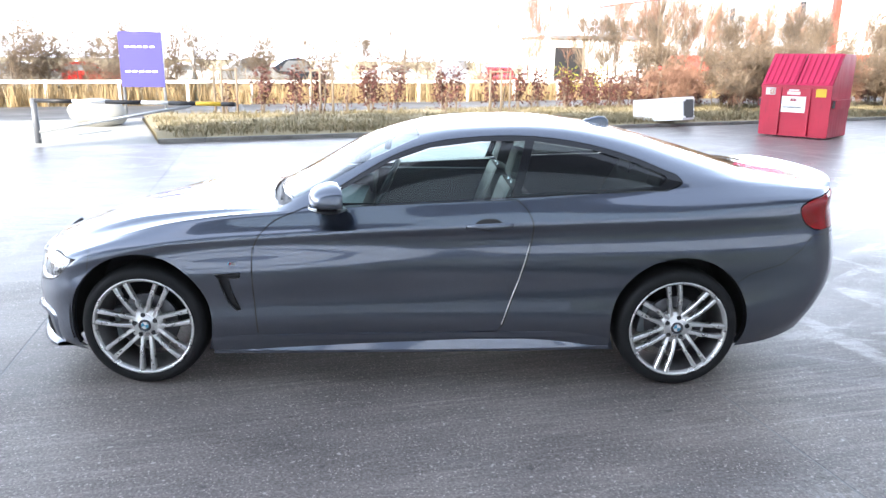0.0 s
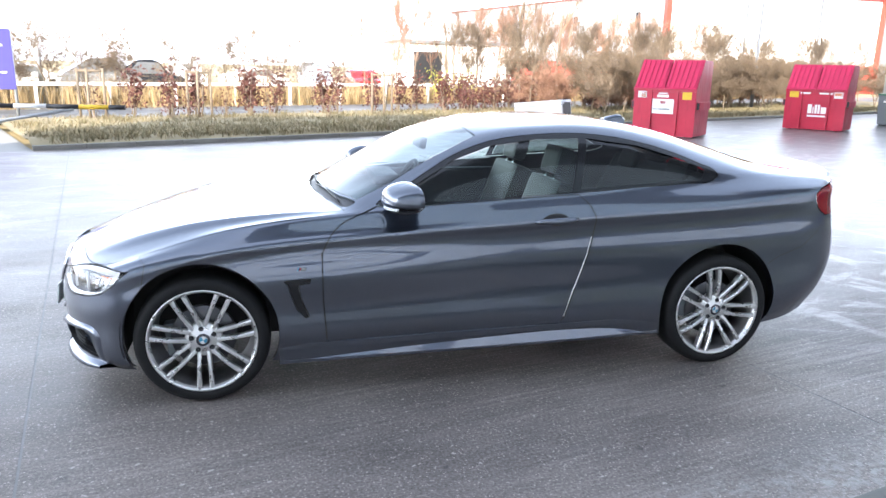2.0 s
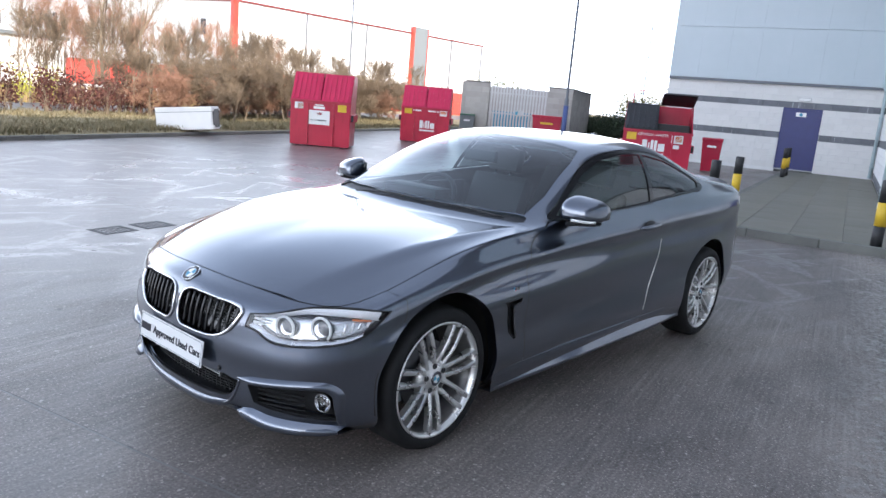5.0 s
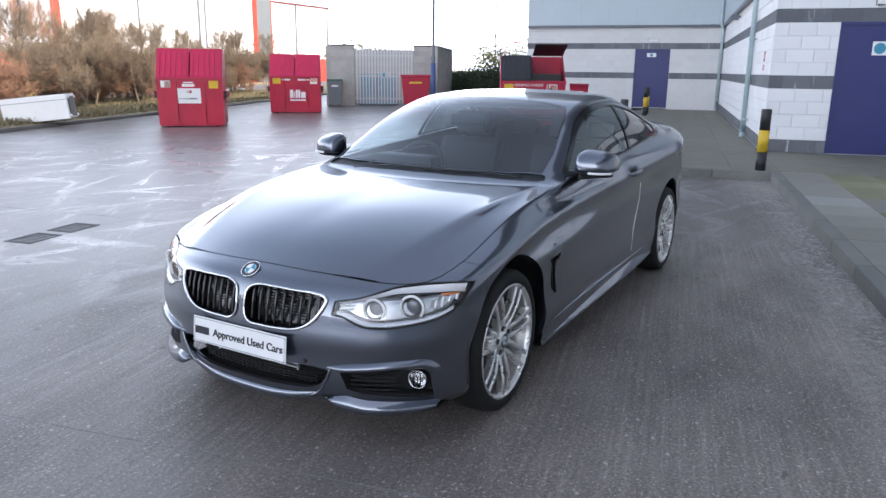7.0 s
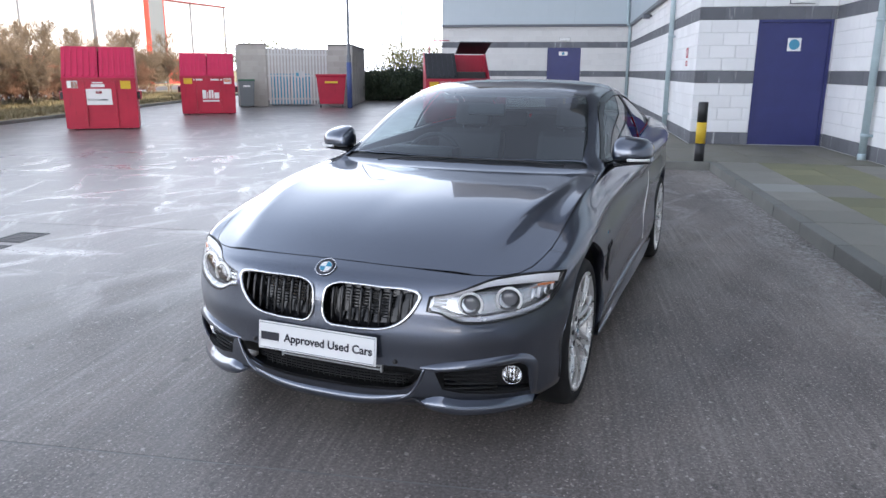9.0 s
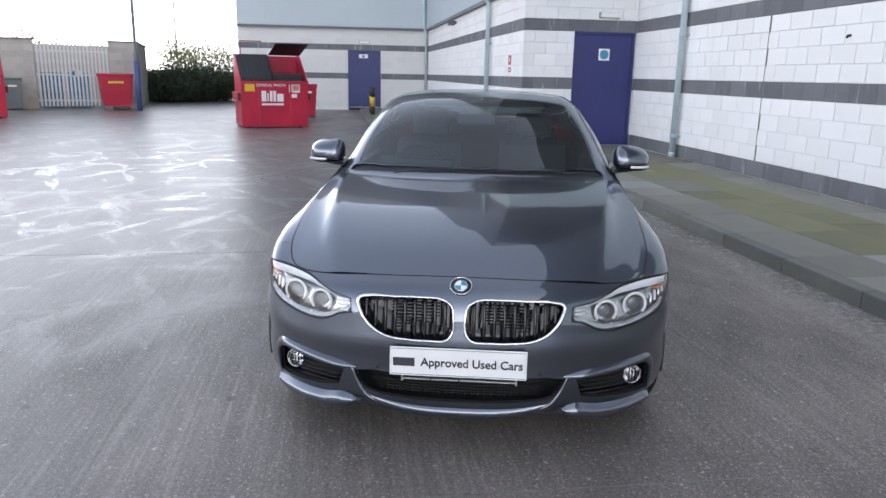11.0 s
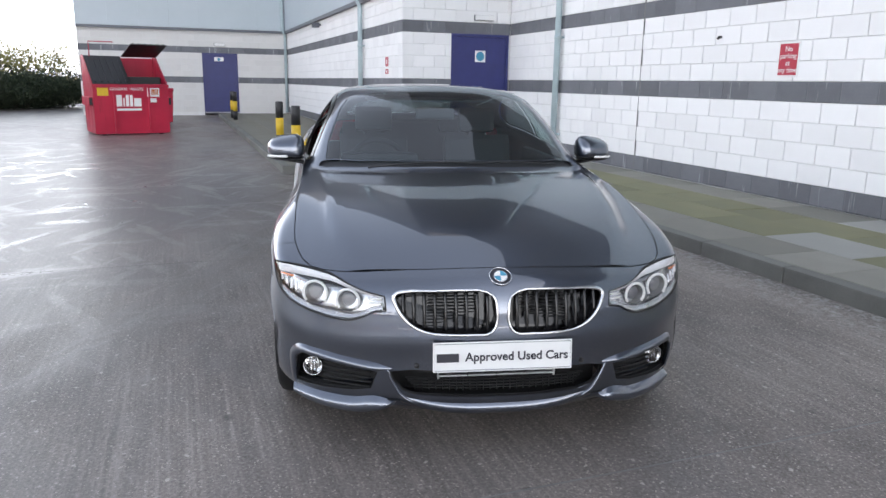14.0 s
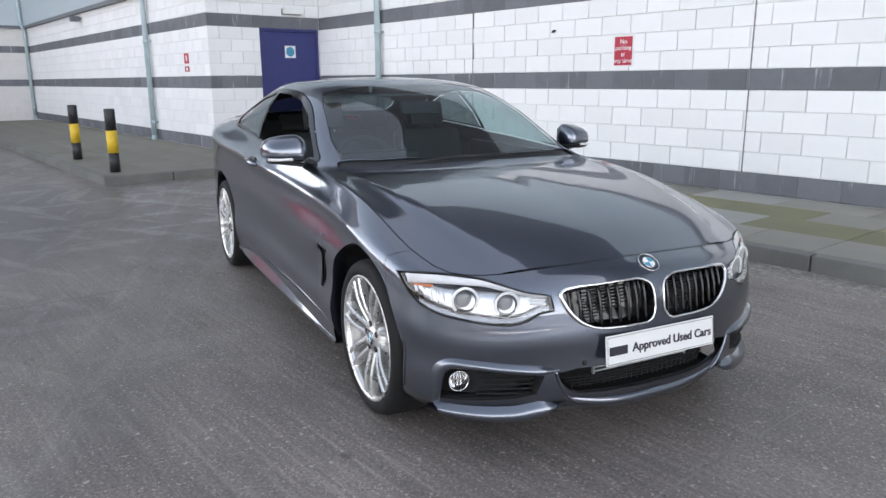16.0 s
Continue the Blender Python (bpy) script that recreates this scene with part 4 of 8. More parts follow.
trim = carve(half, DLO, (0, 2), GREENZ, 0.002)
DOORGLASS = [(-0.475, 0.956), (-0.30, 1.054), (-0.12, 1.155), (0.09, 1.226), (0.35, 1.260), (0.588, 1.266), (0.505, 0.997), (0.2, 0.980), (-0.2, 0.957)]
door_glass = carve(trim, DOORGLASS, (0, 2), GREENZ, 0.001)
QUARTER = [(0.555, 1.011), (0.64, 1.265), (0.94, 1.225), (1.16, 1.163), (1.30, 1.111), (1.328, 1.096), (1.330, 1.086), (1.295, 1.053), (0.9, 1.031)]
quarter_glass = carve(trim, QUARTER, (0, 2), GREENZ, 0.001)
# lamps and nose openings
LAMP = smooth_poly([(0.856, 0.664), (0.80, 0.668), (0.724, 0.664), (0.626, 0.655), (0.51, 0.617), (0.43, 0.604)], 3, False) + smooth_poly([(0.425, 0.552), (0.475, 0.544), (0.512, 0.523), (0.55, 0.509), (0.62, 0.507), (0.695, 0.516), (0.76, 0.53), (0.812, 0.555), (0.838, 0.59), (0.852, 0.635)], 3, False)
lamp = carve(half, LAMP, (1, 2), lambda c: NOSEZ(c) and c.y > 0.3, 0.003)
KIDNEY = smooth_poly([(0.396, 0.604), (0.384, 0.616), (0.362, 0.622), (0.253, 0.629), (0.145, 0.633), (0.060, 0.627), (0.032, 0.610), (0.022, 0.56), (0.025, 0.508), (0.043, 0.484), (0.115, 0.476), (0.202, 0.476), (0.280, 0.483), (0.330, 0.504), (0.368, 0.540), (0.390, 0.580)], 3)
carve(half, KIDNEY, (1, 2), NOSEZ, 0)
MOUTH = [(-0.05, 0.334), (0.34, 0.334), (0.412, 0.322), (0.398, 0.286), (0.366, 0.250), (0.325, 0.234), (0.15, 0.226), (-0.05, 0.225)]
carve(half, MOUTH, (1, 2), NOSEZ, 0)
FOG = [(0.458, 0.316), (0.60, 0.331), (0.735, 0.343), (0.765, 0.330), (0.772, 0.25), (0.774, 0.214), (0.72, 0.214), (0.65, 0.220), (0.55, 0.230), (0.482, 0.246)]
carve(half, FOG, (1, 2), lambda c: NOSEZ(c) and c.y > 0.3, 0)
VENT = [(-1.018, 0.597), (-0.885, 0.604), (-0.892, 0.582), (-0.948, 0.574), (-0.935, 0.50), (-0.898, 0.405), (-0.915, 0.402), (-0.955, 0.44), (-0.985, 0.52), (-0.998, 0.575)]
vent = carve(half, VENT, (0, 2), SIDEZ, 0)
TAILLAMP = smooth_poly([(2.02, 0.95), (2.08, 0.985), (2.16, 1.0), (2.45, 1.0), (2.45, 0.85), (2.25, 0.825), (2.13, 0.83), (2.05, 0.88)], 3)
tail = carve(half, TAILLAMP, (0, 2), lambda c: c.y > 0.42 and c.x > 1.8, 0.003)
liner = half.copy()
# panels
BONNET = [(-2.054, -0.06)] + [(float(p[0]) - 0.004, float(p[1])) for p in top_row[:9 * NS - 1:2]] + [(-0.70, 0.775), (-0.715, 0.69), (-0.770, 0.5), (-0.818, 0.25), (-0.836, 0), (-0.836, -0.06)]
bonnet_bit = carve(half, BONNET, (0, 1), lambda c: TOPZ(c) and c.x < -0.6, 0.002)
DOOR = smooth_poly([(-0.63, 0.902), (-0.715, 0.864), (-0.79, 0.795), (-0.828, 0.72)], 4, False) + [(-0.828, 0.5), (-0.812, 0.27), (-0.80, 0.255), (-0.2, 0.258), (0.44, 0.285)] + smooth_poly([(0.472, 0.318), (0.56, 0.58), (0.612, 0.78), (0.614, 0.88), (0.585, 0.941), (0.535, 0.985)], 4, False) + [(0.2, 0.970), (-0.2, 0.947), (-0.42, 0.932), (-0.54, 0.936)]
door_bit = carve(half, DOOR, (0, 2), SIDEZ, 0.0028)
BUMPER = [(-2.5, 0.05), (-1.69, 0.05), (-1.69, 0.52), (-1.655, 0.70), (-1.70, 0.73), (-1.9, 0.745), (-2.5, 0.745)]
bumper_bit = carve(half, BUMPER, (0, 2), lambda c: c.z < 0.75 and c.x < -1.5, 0.0015)
REARBUMPER = [(1.69, 0.05), (1.69, 0.55), (1.78, 0.61), (1.95, 0.66), (2.06, 0.735), (2.12, 0.80), (2.6, 0.80), (2.6, 0.05)]
rear_bit = carve(half, REARBUMPER, (0, 2), lambda c: c.x > 1.5 and c.z < 0.85, 0.002)

shell_part("body_shell", half, M_PAINT, car)
shell_part("bonnet", bonnet_bit, M_PAINT, car)
shell_part("front_bumper", bumper_bit, M_PAINT, car)
shell_part("rear_bumper", rear_bit, M_PAINT, car)
doors = shell_pair("door", door_bit, M_PAINT, car)
shell_part("inner_shell", liner, M_BLACK, car, "black inner panels", -0.016)
shell_part("windscreen", screen, M_SCREEN, car, "clear laminated windscreen").visible_shadow = False
shell_part("cowl_panel", cowl_bit, M_BLACK, car, "black plastic scuttle panel", -0.012)
shell_part("rear_window", backlight, M_TINTED, car, "dark tinted rear window").visible_shadow = False
shell_pair("window_trim", trim, M_GLOSSBLACK, car, "gloss black window trim", 0.002)
# the driver's window is wound down; the other one is up
part("side_window", shell_mesh("side_window", door_glass, M_GLASS, (-1,), -0.004), None, doors[0], "clear side window").visible_shadow = False
for ob in shell_pair("quarter_window", quarter_glass, M_TINTED, car, "tinted quarter window", -0.004):
    ob.visible_shadow = False

# wheel wells and arch lips
for wx in WHEELS_X:
    bm = bmesh.new()
    ring = []
    for k in range(-4, 41):
        a = math.pi * k / 36
        x, z = wx + ARCH_R * math.cos(a), WHEEL_Z + 0.005 + ARCH_R * math.sin(a)
        if z < 0.19:
            continue
        p = on_side(x, z)
        ring.append([bm.verts.new((x, p.y + dy, z + dz)) for dy, dz in ((0.001, 0), (-0.006, -0.002), (-0.05, -0.003))])
    for a, b in zip(ring, ring[1:]):
        for i in range(2):
            bm.faces.new((a[i], a[i + 1], b[i + 1], b[i])).smooth = True
    pair("arch_lip", bm, M_PAINT, car)
    bm = bmesh.new()
    ring = []
    for k in range(-3, 40):
        a = math.pi * k / 36
        x, z = wx + (ARCH_R + 0.012) * math.cos(a), WHEEL_Z + 0.005 + (ARCH_R + 0.012) * math.sin(a)
        ring.append([bm.verts.new((x, y, z)) for y in (0.45, 0.86)])
    for a, b in zip(ring, ring[1:]):
        bm.faces.new((a[0], a[1], b[1], b[0])).smooth = True
    bm.faces.new([r[0] for r in ring])
    pair("wheel_well", bm, M_BLACK, car, "black wheel arch liner")
# underside
bm = bmesh.new()
box_into(bm, (-1.85, -0.44, 0.17), (2.1, 0.44, 0.24), None, 0.02)
box_into(bm, (-1.02, -0.82, 0.19), (1.02, 0.82, 0.25), None, 0.02)
part("underbody", bm, M_BLACK, car, "black underbody")

# lip along the boot's rear edge
bm = bmesh.new()
rows = []
for k in range(25):
    y = -0.64 + 1.28 * k / 24
    q = abs(y) / 0.64
    x = 2.415 - 0.16 * q ** 2.2
    e = max(0.0, 1 - q ** 8)
    z = 1.037
    rows.append([bm.verts.new((x + dx, y, z + dz * e)) for dx, dz in ((-0.11, 0.0), (-0.06, 0.010), (-0.005, 0.030), (0.012, 0.031), (0.012, 0.022), (-0.012, -0.012))])
for a, b in zip(rows, rows[1:]):
    for i in range(5):
        bm.faces.new((a[i], a[i + 1], b[i + 1], b[i])).smooth = i < 2
part("boot_spoiler", bm, M_PAINT, car)

# side skirts
bm = bmesh.new()
rows = []
for k in range(41):
    x = -1.05 + 2.10 * k / 40
    t = min(1.0, max(0.0, (x + 0.88) / 1.84))
    e = t ** 0.8 * (1 - t ** 6) / 0.69                     # the blade swells towards the rear wheel and runs out
    lift = 0.028 * (x + 1.05) / 2.1
    rows.append([bm.verts.new((x, y, z + lift)) for y, z in ((0.866, 0.270), (0.886, 0.260), (0.885, 0.232), (0.878, 0.174 + 0.050 * e), (0.882 + 0.018 * e, 0.173), (0.882 + 0.015 * e, 0.158), (0.80, 0.150))])
for a, b in zip(rows, rows[1:]):
    for i in range(6):
        bm.faces.new((a[i], a[i + 1], b[i + 1], b[i])).smooth = False
pair("side_skirt", bm, M_PAINT, car)

# white strip drawn as the glint on the rear edge of the near door
bm = bmesh.new()
pts = [on_side(x, z, 0.0015) for x, z in ((0.472, 0.325), (0.518, 0.462), (0.556, 0.572), (0.584, 0.672), (0.606, 0.765))]
tube_into(bm, [(p.x - 0.004, -p.y, p.z) for p in pts], [0.0028, 0.0030, 0.0028, 0.0022, 0.0014], 6)
part("door_edge_guard", bm, M_WHITE, min(doors, key=lambda o: sum(v.co.y for v in o.data.vertices)), "thin white strip for the glint on the door edge")

# door handles
for s, door in ((-1, doors[0]), (1, doors[1])):
    bm = bmesh.new()
    pts = []
    for k in range(9):
        t = k / 8
        x = 0.272 + 0.240 * t
        z = 0.856 + 0.012 * t
        p = on_side(x, z)
        pts.append((x, s * (p.y + 0.004 + 0.022 * math.sin(math.pi * t) ** 0.4), z))
    tube_into(bm, pts, [0.008, 0.014, 0.017, 0.018, 0.018, 0.018, 0.017, 0.014, 0.008], 10, squash=(0.7, 1.0))
    part("door_handle", bm, M_PAINT, door)
    bm = bmesh.new()
    p = on_side(0.392, 0.864)
    bmesh.ops.create_uvsphere(bm, u_segments=20, v_segments=10, radius=1.0, matrix=Matrix.Translation((0.39, s * p.y, 0.866)) @ Matrix.Diagonal((0.072, 0.006, 0.034, 1)))
    part("handle_recess", bm, M_BLACK, door, "dark grip recess")

# fender vents and small badges
shell_pair("fender_vent", vent, M_BLACK, car, "black fender air vent", -0.018)
for s in (-1, 1):
    bm = bmesh.new()
    ring = [on_side(x, z, 0.001) for x, z in VENT]
    tube_into(bm, [(p.x, s * p.y, p.z) for p in ring], 0.0035, 6, closed=True)
    part("vent_rim", bm, M_GLOSSBLACK, car)
    for k, mat in enumerate((M_SIGNBLUE, M_INK, M_SIGNRED, M_CHROME)):
        x = -0.950 + 0.005 * k
        p = on_side(x, 0.652)
        w = 0.0055 if k < 3 else 0.028
        bm = bmesh.new()
        box_into(bm, (x, -0.002, 0.645), (x + w - 0.001, 0.003, 0.659))
        bmesh.ops.transform(bm, matrix=Matrix(((1, 0, 0.35, -0.228), (0, 1, 0, 0), (0, 0, 1, 0), (0, 0, 0, 1))), verts=bm.verts)
        bmesh.ops.translate(bm, verts=bm.verts, vec=(0, p.y, 0))
        if s < 0:
            bmesh.ops.scale(bm, vec=(1, -1, 1), verts=bm.verts)
        part("fender_badge", bm, mat, car, "small striped fender badge")

# door mirrors
for s in (-1, 1):
    bm = bmesh.new()
    bmesh.ops.create_uvsphere(bm, u_segments=28, v_segments=18, radius=1.0)
    for v in bm.verts:
        x, y, z = v.co
        f = lambda c, e: math.copysign(abs(c) ** e, c)     # noqa: E731
        x, y, z = f(x, 0.75), f(y, 0.62), f(z, 0.62)
        x = max(x, -1) if x < 0 else min(x, 0.30)          # flat rear face for the glass
        z = z * 1.12 * (1 - 0.22 * max(0.0, -x)) if z > 0 else z * 0.42
        v.co = (-0.405 + 0.115 * x + 0.03 * y, 0.905 + 0.106 * y, 0.981 + (0.080 - 0.014 * y) * z)
    for f_ in bm.faces:
        f_.smooth = True
    if s < 0:
        bmesh.ops.scale(bm, vec=(1, -1, 1), verts=bm.verts)
    housing = part("door_mirror", bm, M_PAINT, car)
    bm = bmesh.new()
    tube_into(bm, [(-0.42, s * 0.775, 0.912), (-0.408, s * 0.85, 0.922), (-0.395, s * 0.93, 0.934)], [0.018, 0.015, 0.016], 10, squash=(1.6, 0.7))
    bmesh.ops.create_uvsphere(bm, u_segments=20, v_segments=8, radius=1.0, matrix=Matrix.Translation((-0.417, s * 0.902, 0.942)) @ Matrix.Diagonal((0.086, 0.098, 0.015, 1)))
    part("mirror_arm", bm, M_BLACK, housing, "black mirror arm")
    bm = bmesh.new()
    box_into(bm, (-0.392, -0.078, -0.030), (-0.388, 0.078, 0.066), None, 0.001)
    bmesh.ops.translate(bm, verts=bm.verts, vec=(0.023, s * 0.905, 0.980))
    part("mirror_glass", bm, M_CHROME, housing, "mirror glass")
    bm = bmesh.new()
    pts = []
    for k in range(9):
        a = -0.10 + 1.3 * k / 8
        pts.append((-0.405 - 0.117 * math.cos(a) ** 0.6 if a < 1.5 else -0.405, s * (0.900 + 0.109 * math.sin(a)), 0.958))
    tube_into(bm, pts, 0.0055, 8, squash=(0.5, 1.3))
    part("indicator_strip", bm, M_WHITE, housing, "white indicator strip")

# kidney grilles
for s in (-1, 1):
    rim = [on_front(y, z, 0.004) for y, z in KIDNEY]
    bm = bmesh.new()
    tube_into(bm, [(p.x, s * p.y, p.z) for p in rim], [0.0046 + 0.0032 * max(0.0, min(1.0, (p.y - 0.28) / 0.08)) for p in rim], 10, closed=True)
    grille = part("kidney_grille", bm, M_CHROME, car, "chrome kidney grille surround")
    bm = bmesh.new()
    bm.faces.new([bm.verts.new((p.x + 0.075, s * p.y, p.z)) for p in rim])
    rim2 = [(p.x + 0.002, s * p.y, p.z) for p in rim]
    a = [bm.verts.new(p) for p in rim2]
    b = [bm.verts.new((p[0] + 0.075, p[1], p[2])) for p in rim2]
    for i in range(len(a)):
        bm.faces.new((a[i], a[(i + 1) % len(a)], b[(i + 1) % len(a)], b[i]))
    part("grille_backing", bm, M_GLOSSBLACK, grille, "black grille cavity")
    bm = bmesh.new()
    for k in range(10):                                    # cooler fins behind the slats
        z = 0.485 + 0.0125 * k
        box_into(bm, (0, 0.08, -0.0022), (0.003, 0.27, 0.0022), Matrix.Translation((-2.095, 0, z)) if s > 0 else Matrix.Translation((-2.095, -0.35, z)))
    part("cooler_core", bm, M_MATTE, grille)
    for k in range(9):
        y = 0.055 + 0.0385 * k
        zs = [z for z in np.arange(0.45, 0.66, 0.003) if inside((y, z), KIDNEY)]
        if not zs:
            continue
        bm = bmesh.new()
        pts = [on_front(y, z) for z in np.linspace(zs[0], zs[-1], 7)]
        tube_into(bm, [(p.x + 0.012, s * p.y, p.z) for p in pts], 0.0066, 8)
        part("slat", bm, M_GLOSSBLACK, grille, "black grille slat")

# lower intake
bm = bmesh.new()
arc = [on_front(y, 0.28).x for y in np.linspace(0, 0.40, 9)]
rows = []
for y, x in zip(np.linspace(0, 0.42, 9), arc):
    rows.append([bm.verts.new((x + dx, y, z)) for dx, z in ((0.02, 0.352), (0.13, 0.336), (0.13, 0.21), (0.012, 0.205))])
for a, b in zip(rows, rows[1:]):
    for i in range(3):
        bm.faces.new((a[i], a[i + 1], b[i + 1], b[i]))
pair("intake_backing", bm, M_MATTE, car, "black lower intake")
for k in range(4):
    z = 0.236 + 0.012 * k
    half_w = 0.32 + 0.010 * k
    bm = bmesh.new()
    tube_into(bm, [(on_front(abs(y), 0.28).x + 0.072, y, z) for y in np.linspace(-half_w, half_w, 15)], 0.004, 6, squash=(1.8, 0.7))
    part("intake_slat", bm, M_MATTE, car, "black intake slat")
for k in range(25):
    y = -0.312 + 0.026 * k
    bm = bmesh.new()
    tube_into(bm, [(on_front(abs(y), 0.28).x + 0.068, y, z) for z in (0.225, 0.25, 0.276)], 0.0022, 5)
    part("intake_mesh_bar", bm, M_MATTE, car)
for row in range(2):
    for k in range(4):                                     # two long rails in four lengths
        y = -0.222 + 0.112 * k
        box_part("radiator_rail", (-2.104, y, 0.296 - 0.016 * row), (-2.092, y + 0.108, 0.302 - 0.016 * row), M_GALV, car, 0.002, None, "silver radiator rail behind the intake")
for row in range(3):
    for k in range(7 if row == 1 else 6):
        y = -0.205 + 0.066 * k + (0.0 if row == 1 else 0.033)
        box_part("radiator_fin", (-2.100, y - 0.013, 0.309 - 0.0155 * row), (-2.090, y + 0.013, 0.3125 - 0.0155 * row), M_GALV, car, 0.001, None, "silver radiator fin behind the intake")
for y in (-0.226, 0.226):
    box_part("radiator_end", (-2.102, y - 0.004, 0.272), (-2.090, y + 0.004, 0.315), M_GALV, car, 0.001)
# body-coloured rim round the intake
rim_path = smooth_poly([(0.420, 0.330), (0.408, 0.296), (0.392, 0.262), (0.366, 0.224), (0.326, 0.200), (0.24, 0.192), (0.12, 0.187), (0.0, 0.185)], 4, False)
bm = bmesh.new()
pts = [on_front(y, z, 0.002) for y, z in rim_path]
tube_into(bm, [tuple(p) for p in pts] + [(p.x, -p.y, p.z) for p in pts[-2::-1]], 0.0062, 8)
part("intake_rim", bm, M_PAINT, car)
# lip under the intake
bm = bmesh.new()
rows = []
for k in range(21):
    y = -0.375 + 0.75 * k / 20
    e = (abs(y) / 0.375) ** 3
    x = on_front(abs(y), 0.20).x
    rows.append([bm.verts.new((x + dx, y, z + 0.045 * e)) for dx, z in ((0.020, 0.205), (-0.002, 0.190), (-0.008, 0.172), (0.002, 0.152), (0.12, 0.145))])
for a, b in zip(rows, rows[1:]):
    for i in range(4):
        bm.faces.new((a[i], a[i + 1], b[i + 1], b[i])).smooth = True
part("front_lip", bm, M_PAINT, car)

# fog lamp corners
for s in (-1, 1):
    rim = [on_front(y, z) for y, z in FOG]
    bm = bmesh.new()
    a = [bm.verts.new((p.x - 0.002, s * p.y, p.z)) for p in rim]
    b = [bm.verts.new((p.x + 0.07, s * (p.y - 0.01), p.z)) for p in rim]
    bm.faces.new(b)
    for i in range(len(a)):
        bm.faces.new((a[i], a[(i + 1) % len(a)], b[(i + 1) % len(a)], b[i]))
    part("fog_recess", bm, M_MATTE, car, "black fog lamp recess")
    for k in range(5):
        z = 0.240 + 0.020 * k
        bm = bmesh.new()
        tube_into(bm, [(on_front(y, z).x + 0.028, s * y, z) for y in np.linspace(0.48, 0.66, 7)], 0.0045, 6, squash=(1.6, 0.7))
        part("recess_slat", bm, M_MATTE, car, "black recess slat")
    fp = on_front(0.705, 0.272)
    fm = look((fp.x + 0.045, s * 0.705, 0.275), (fp.x - 1.0, s * 0.95, 0.272)) @ pose(0, 0, 0, -90, 0, 0)
    bm = bmesh.new()
    spin_into(bm, [(0.037, 0.012), (0.039, 0.0), (0.036, 0.002), (0.027, 0.022), (0.012, 0.028), (0.010, 0.012), (0.0005, 0.010)], 28)
    bmesh.ops.transform(bm, matrix=fm @ pose(0, 0, 0, 0, 0, 180), verts=bm.verts)
    fog = part("fog_lamp", bm, M_CHROME, car, "round chrome fog lamp")
    bm = bmesh.new()
    spin_into(bm, [(0.037, 0.001), (0.027, -0.004), (0.0005, -0.007)], 28)
    bmesh.ops.transform(bm, matrix=fm @ pose(0, 0, 0, 0, 0, 180), verts=bm.verts)
    for k in (-1, 0, 1):
        bar = bmesh.new()
        box_into(bar, (0.013 * k - 0.0022, 0.0, -0.030), (0.013 * k + 0.0022, 0.006, 0.030), fm @ pose(0, 0, 0, 0, 0, 180))
        part("fog_bar", bar, M_GLOSSBLACK, fog, "dark reflector bar")
    part("fog_lens", bm, M_LENS, fog, "clear lens").visible_shadow = False
    # brow over the recess, and the blade below it
    bm = bmesh.new()
    rows = []
    path = smooth_poly([(0.405, 0.330), (0.47, 0.333), (0.60, 0.345), (0.70, 0.353), (0.748, 0.352), (0.772, 0.330), (0.778, 0.28), (0.778, 0.23), (0.776, 0.185)], 4, False)
    for k, (y, z) in enumerate(path):
        (ya, za), (yb, zb) = path[max(0, k - 1)], path[min(len(path) - 1, k + 1)]
        ny, nz = -(zb - za), yb - ya
        ln = math.hypot(ny, nz)
        ny, nz = ny / ln, nz / ln                          # points away from the recess
        t = k / (len(path) - 1)
        full = min(1.0, t / 0.15) * (1.0 - 0.75 * max(0.0, (t - 0.55) / 0.45))
        row = []
        for dx, d in ((0.003, 0.024), (-0.014 * full, 0.016), (-0.028 * full, -0.002), (-0.014 * full, -0.011), (0.05, -0.014)):
            d *= 0.35 + 0.65 * full
            row.append(bm.verts.new((on_front(y + ny * d, z + nz * d).x + dx, s * (y + ny * d), z + nz * d)))
        rows.append(row)
    for a, b in zip(rows, rows[1:]):
        for i in range(4):
            bm.faces.new((a[i], a[i + 1], b[i + 1], b[i])).smooth = True
    part("bumper_brow", bm, M_PAINT, car)
    bm = bmesh.new()
    rows = []
    for k in range(19):
        t = k / 18
        y = 0.388 + 0.396 * t
        x = on_front(y, 0.22).x
        top = np.interp(y, [0.388, 0.466, 0.55, 0.64, 0.73, 0.784], [0.196, 0.262, 0.234, 0.223, 0.216, 0.200])
        low_ = np.interp(y, [0.388, 0.44, 0.535, 0.64, 0.73, 0.784], [0.192, 0.166, 0.146, 0.144, 0.150, 0.162])
        wide = min(1.0, t / 0.19)
        rows.append([bm.verts.new((x + dx, s * y, z)) for dx, z in ((0.075 * wide, top), (-0.002 - 0.016 * wide, low_ + 0.45 * (top - low_)), (-0.026 * wide, low_ + 0.010), (-0.018 * wide, low_), (0.09 * wide, low_))])
    for a, b in zip(rows, rows[1:]):
        for i in range(4):
            bm.faces.new((a[i], a[i + 1], b[i + 1], b[i])).smooth = i < 2
    part("bumper_blade", bm, M_PAINT, car)
    # parking sensor
    p = on_front(0.314, 0.352, 0.001)
    bm = bmesh.new()
    bmesh.ops.create_uvsphere(bm, u_segments=12, v_segments=8, radius=0.010, matrix=Matrix.Translation((p.x, s * p.y, p.z)))
    part("parking_sensor", bm, M_BLACK, car, "small parking sensor")

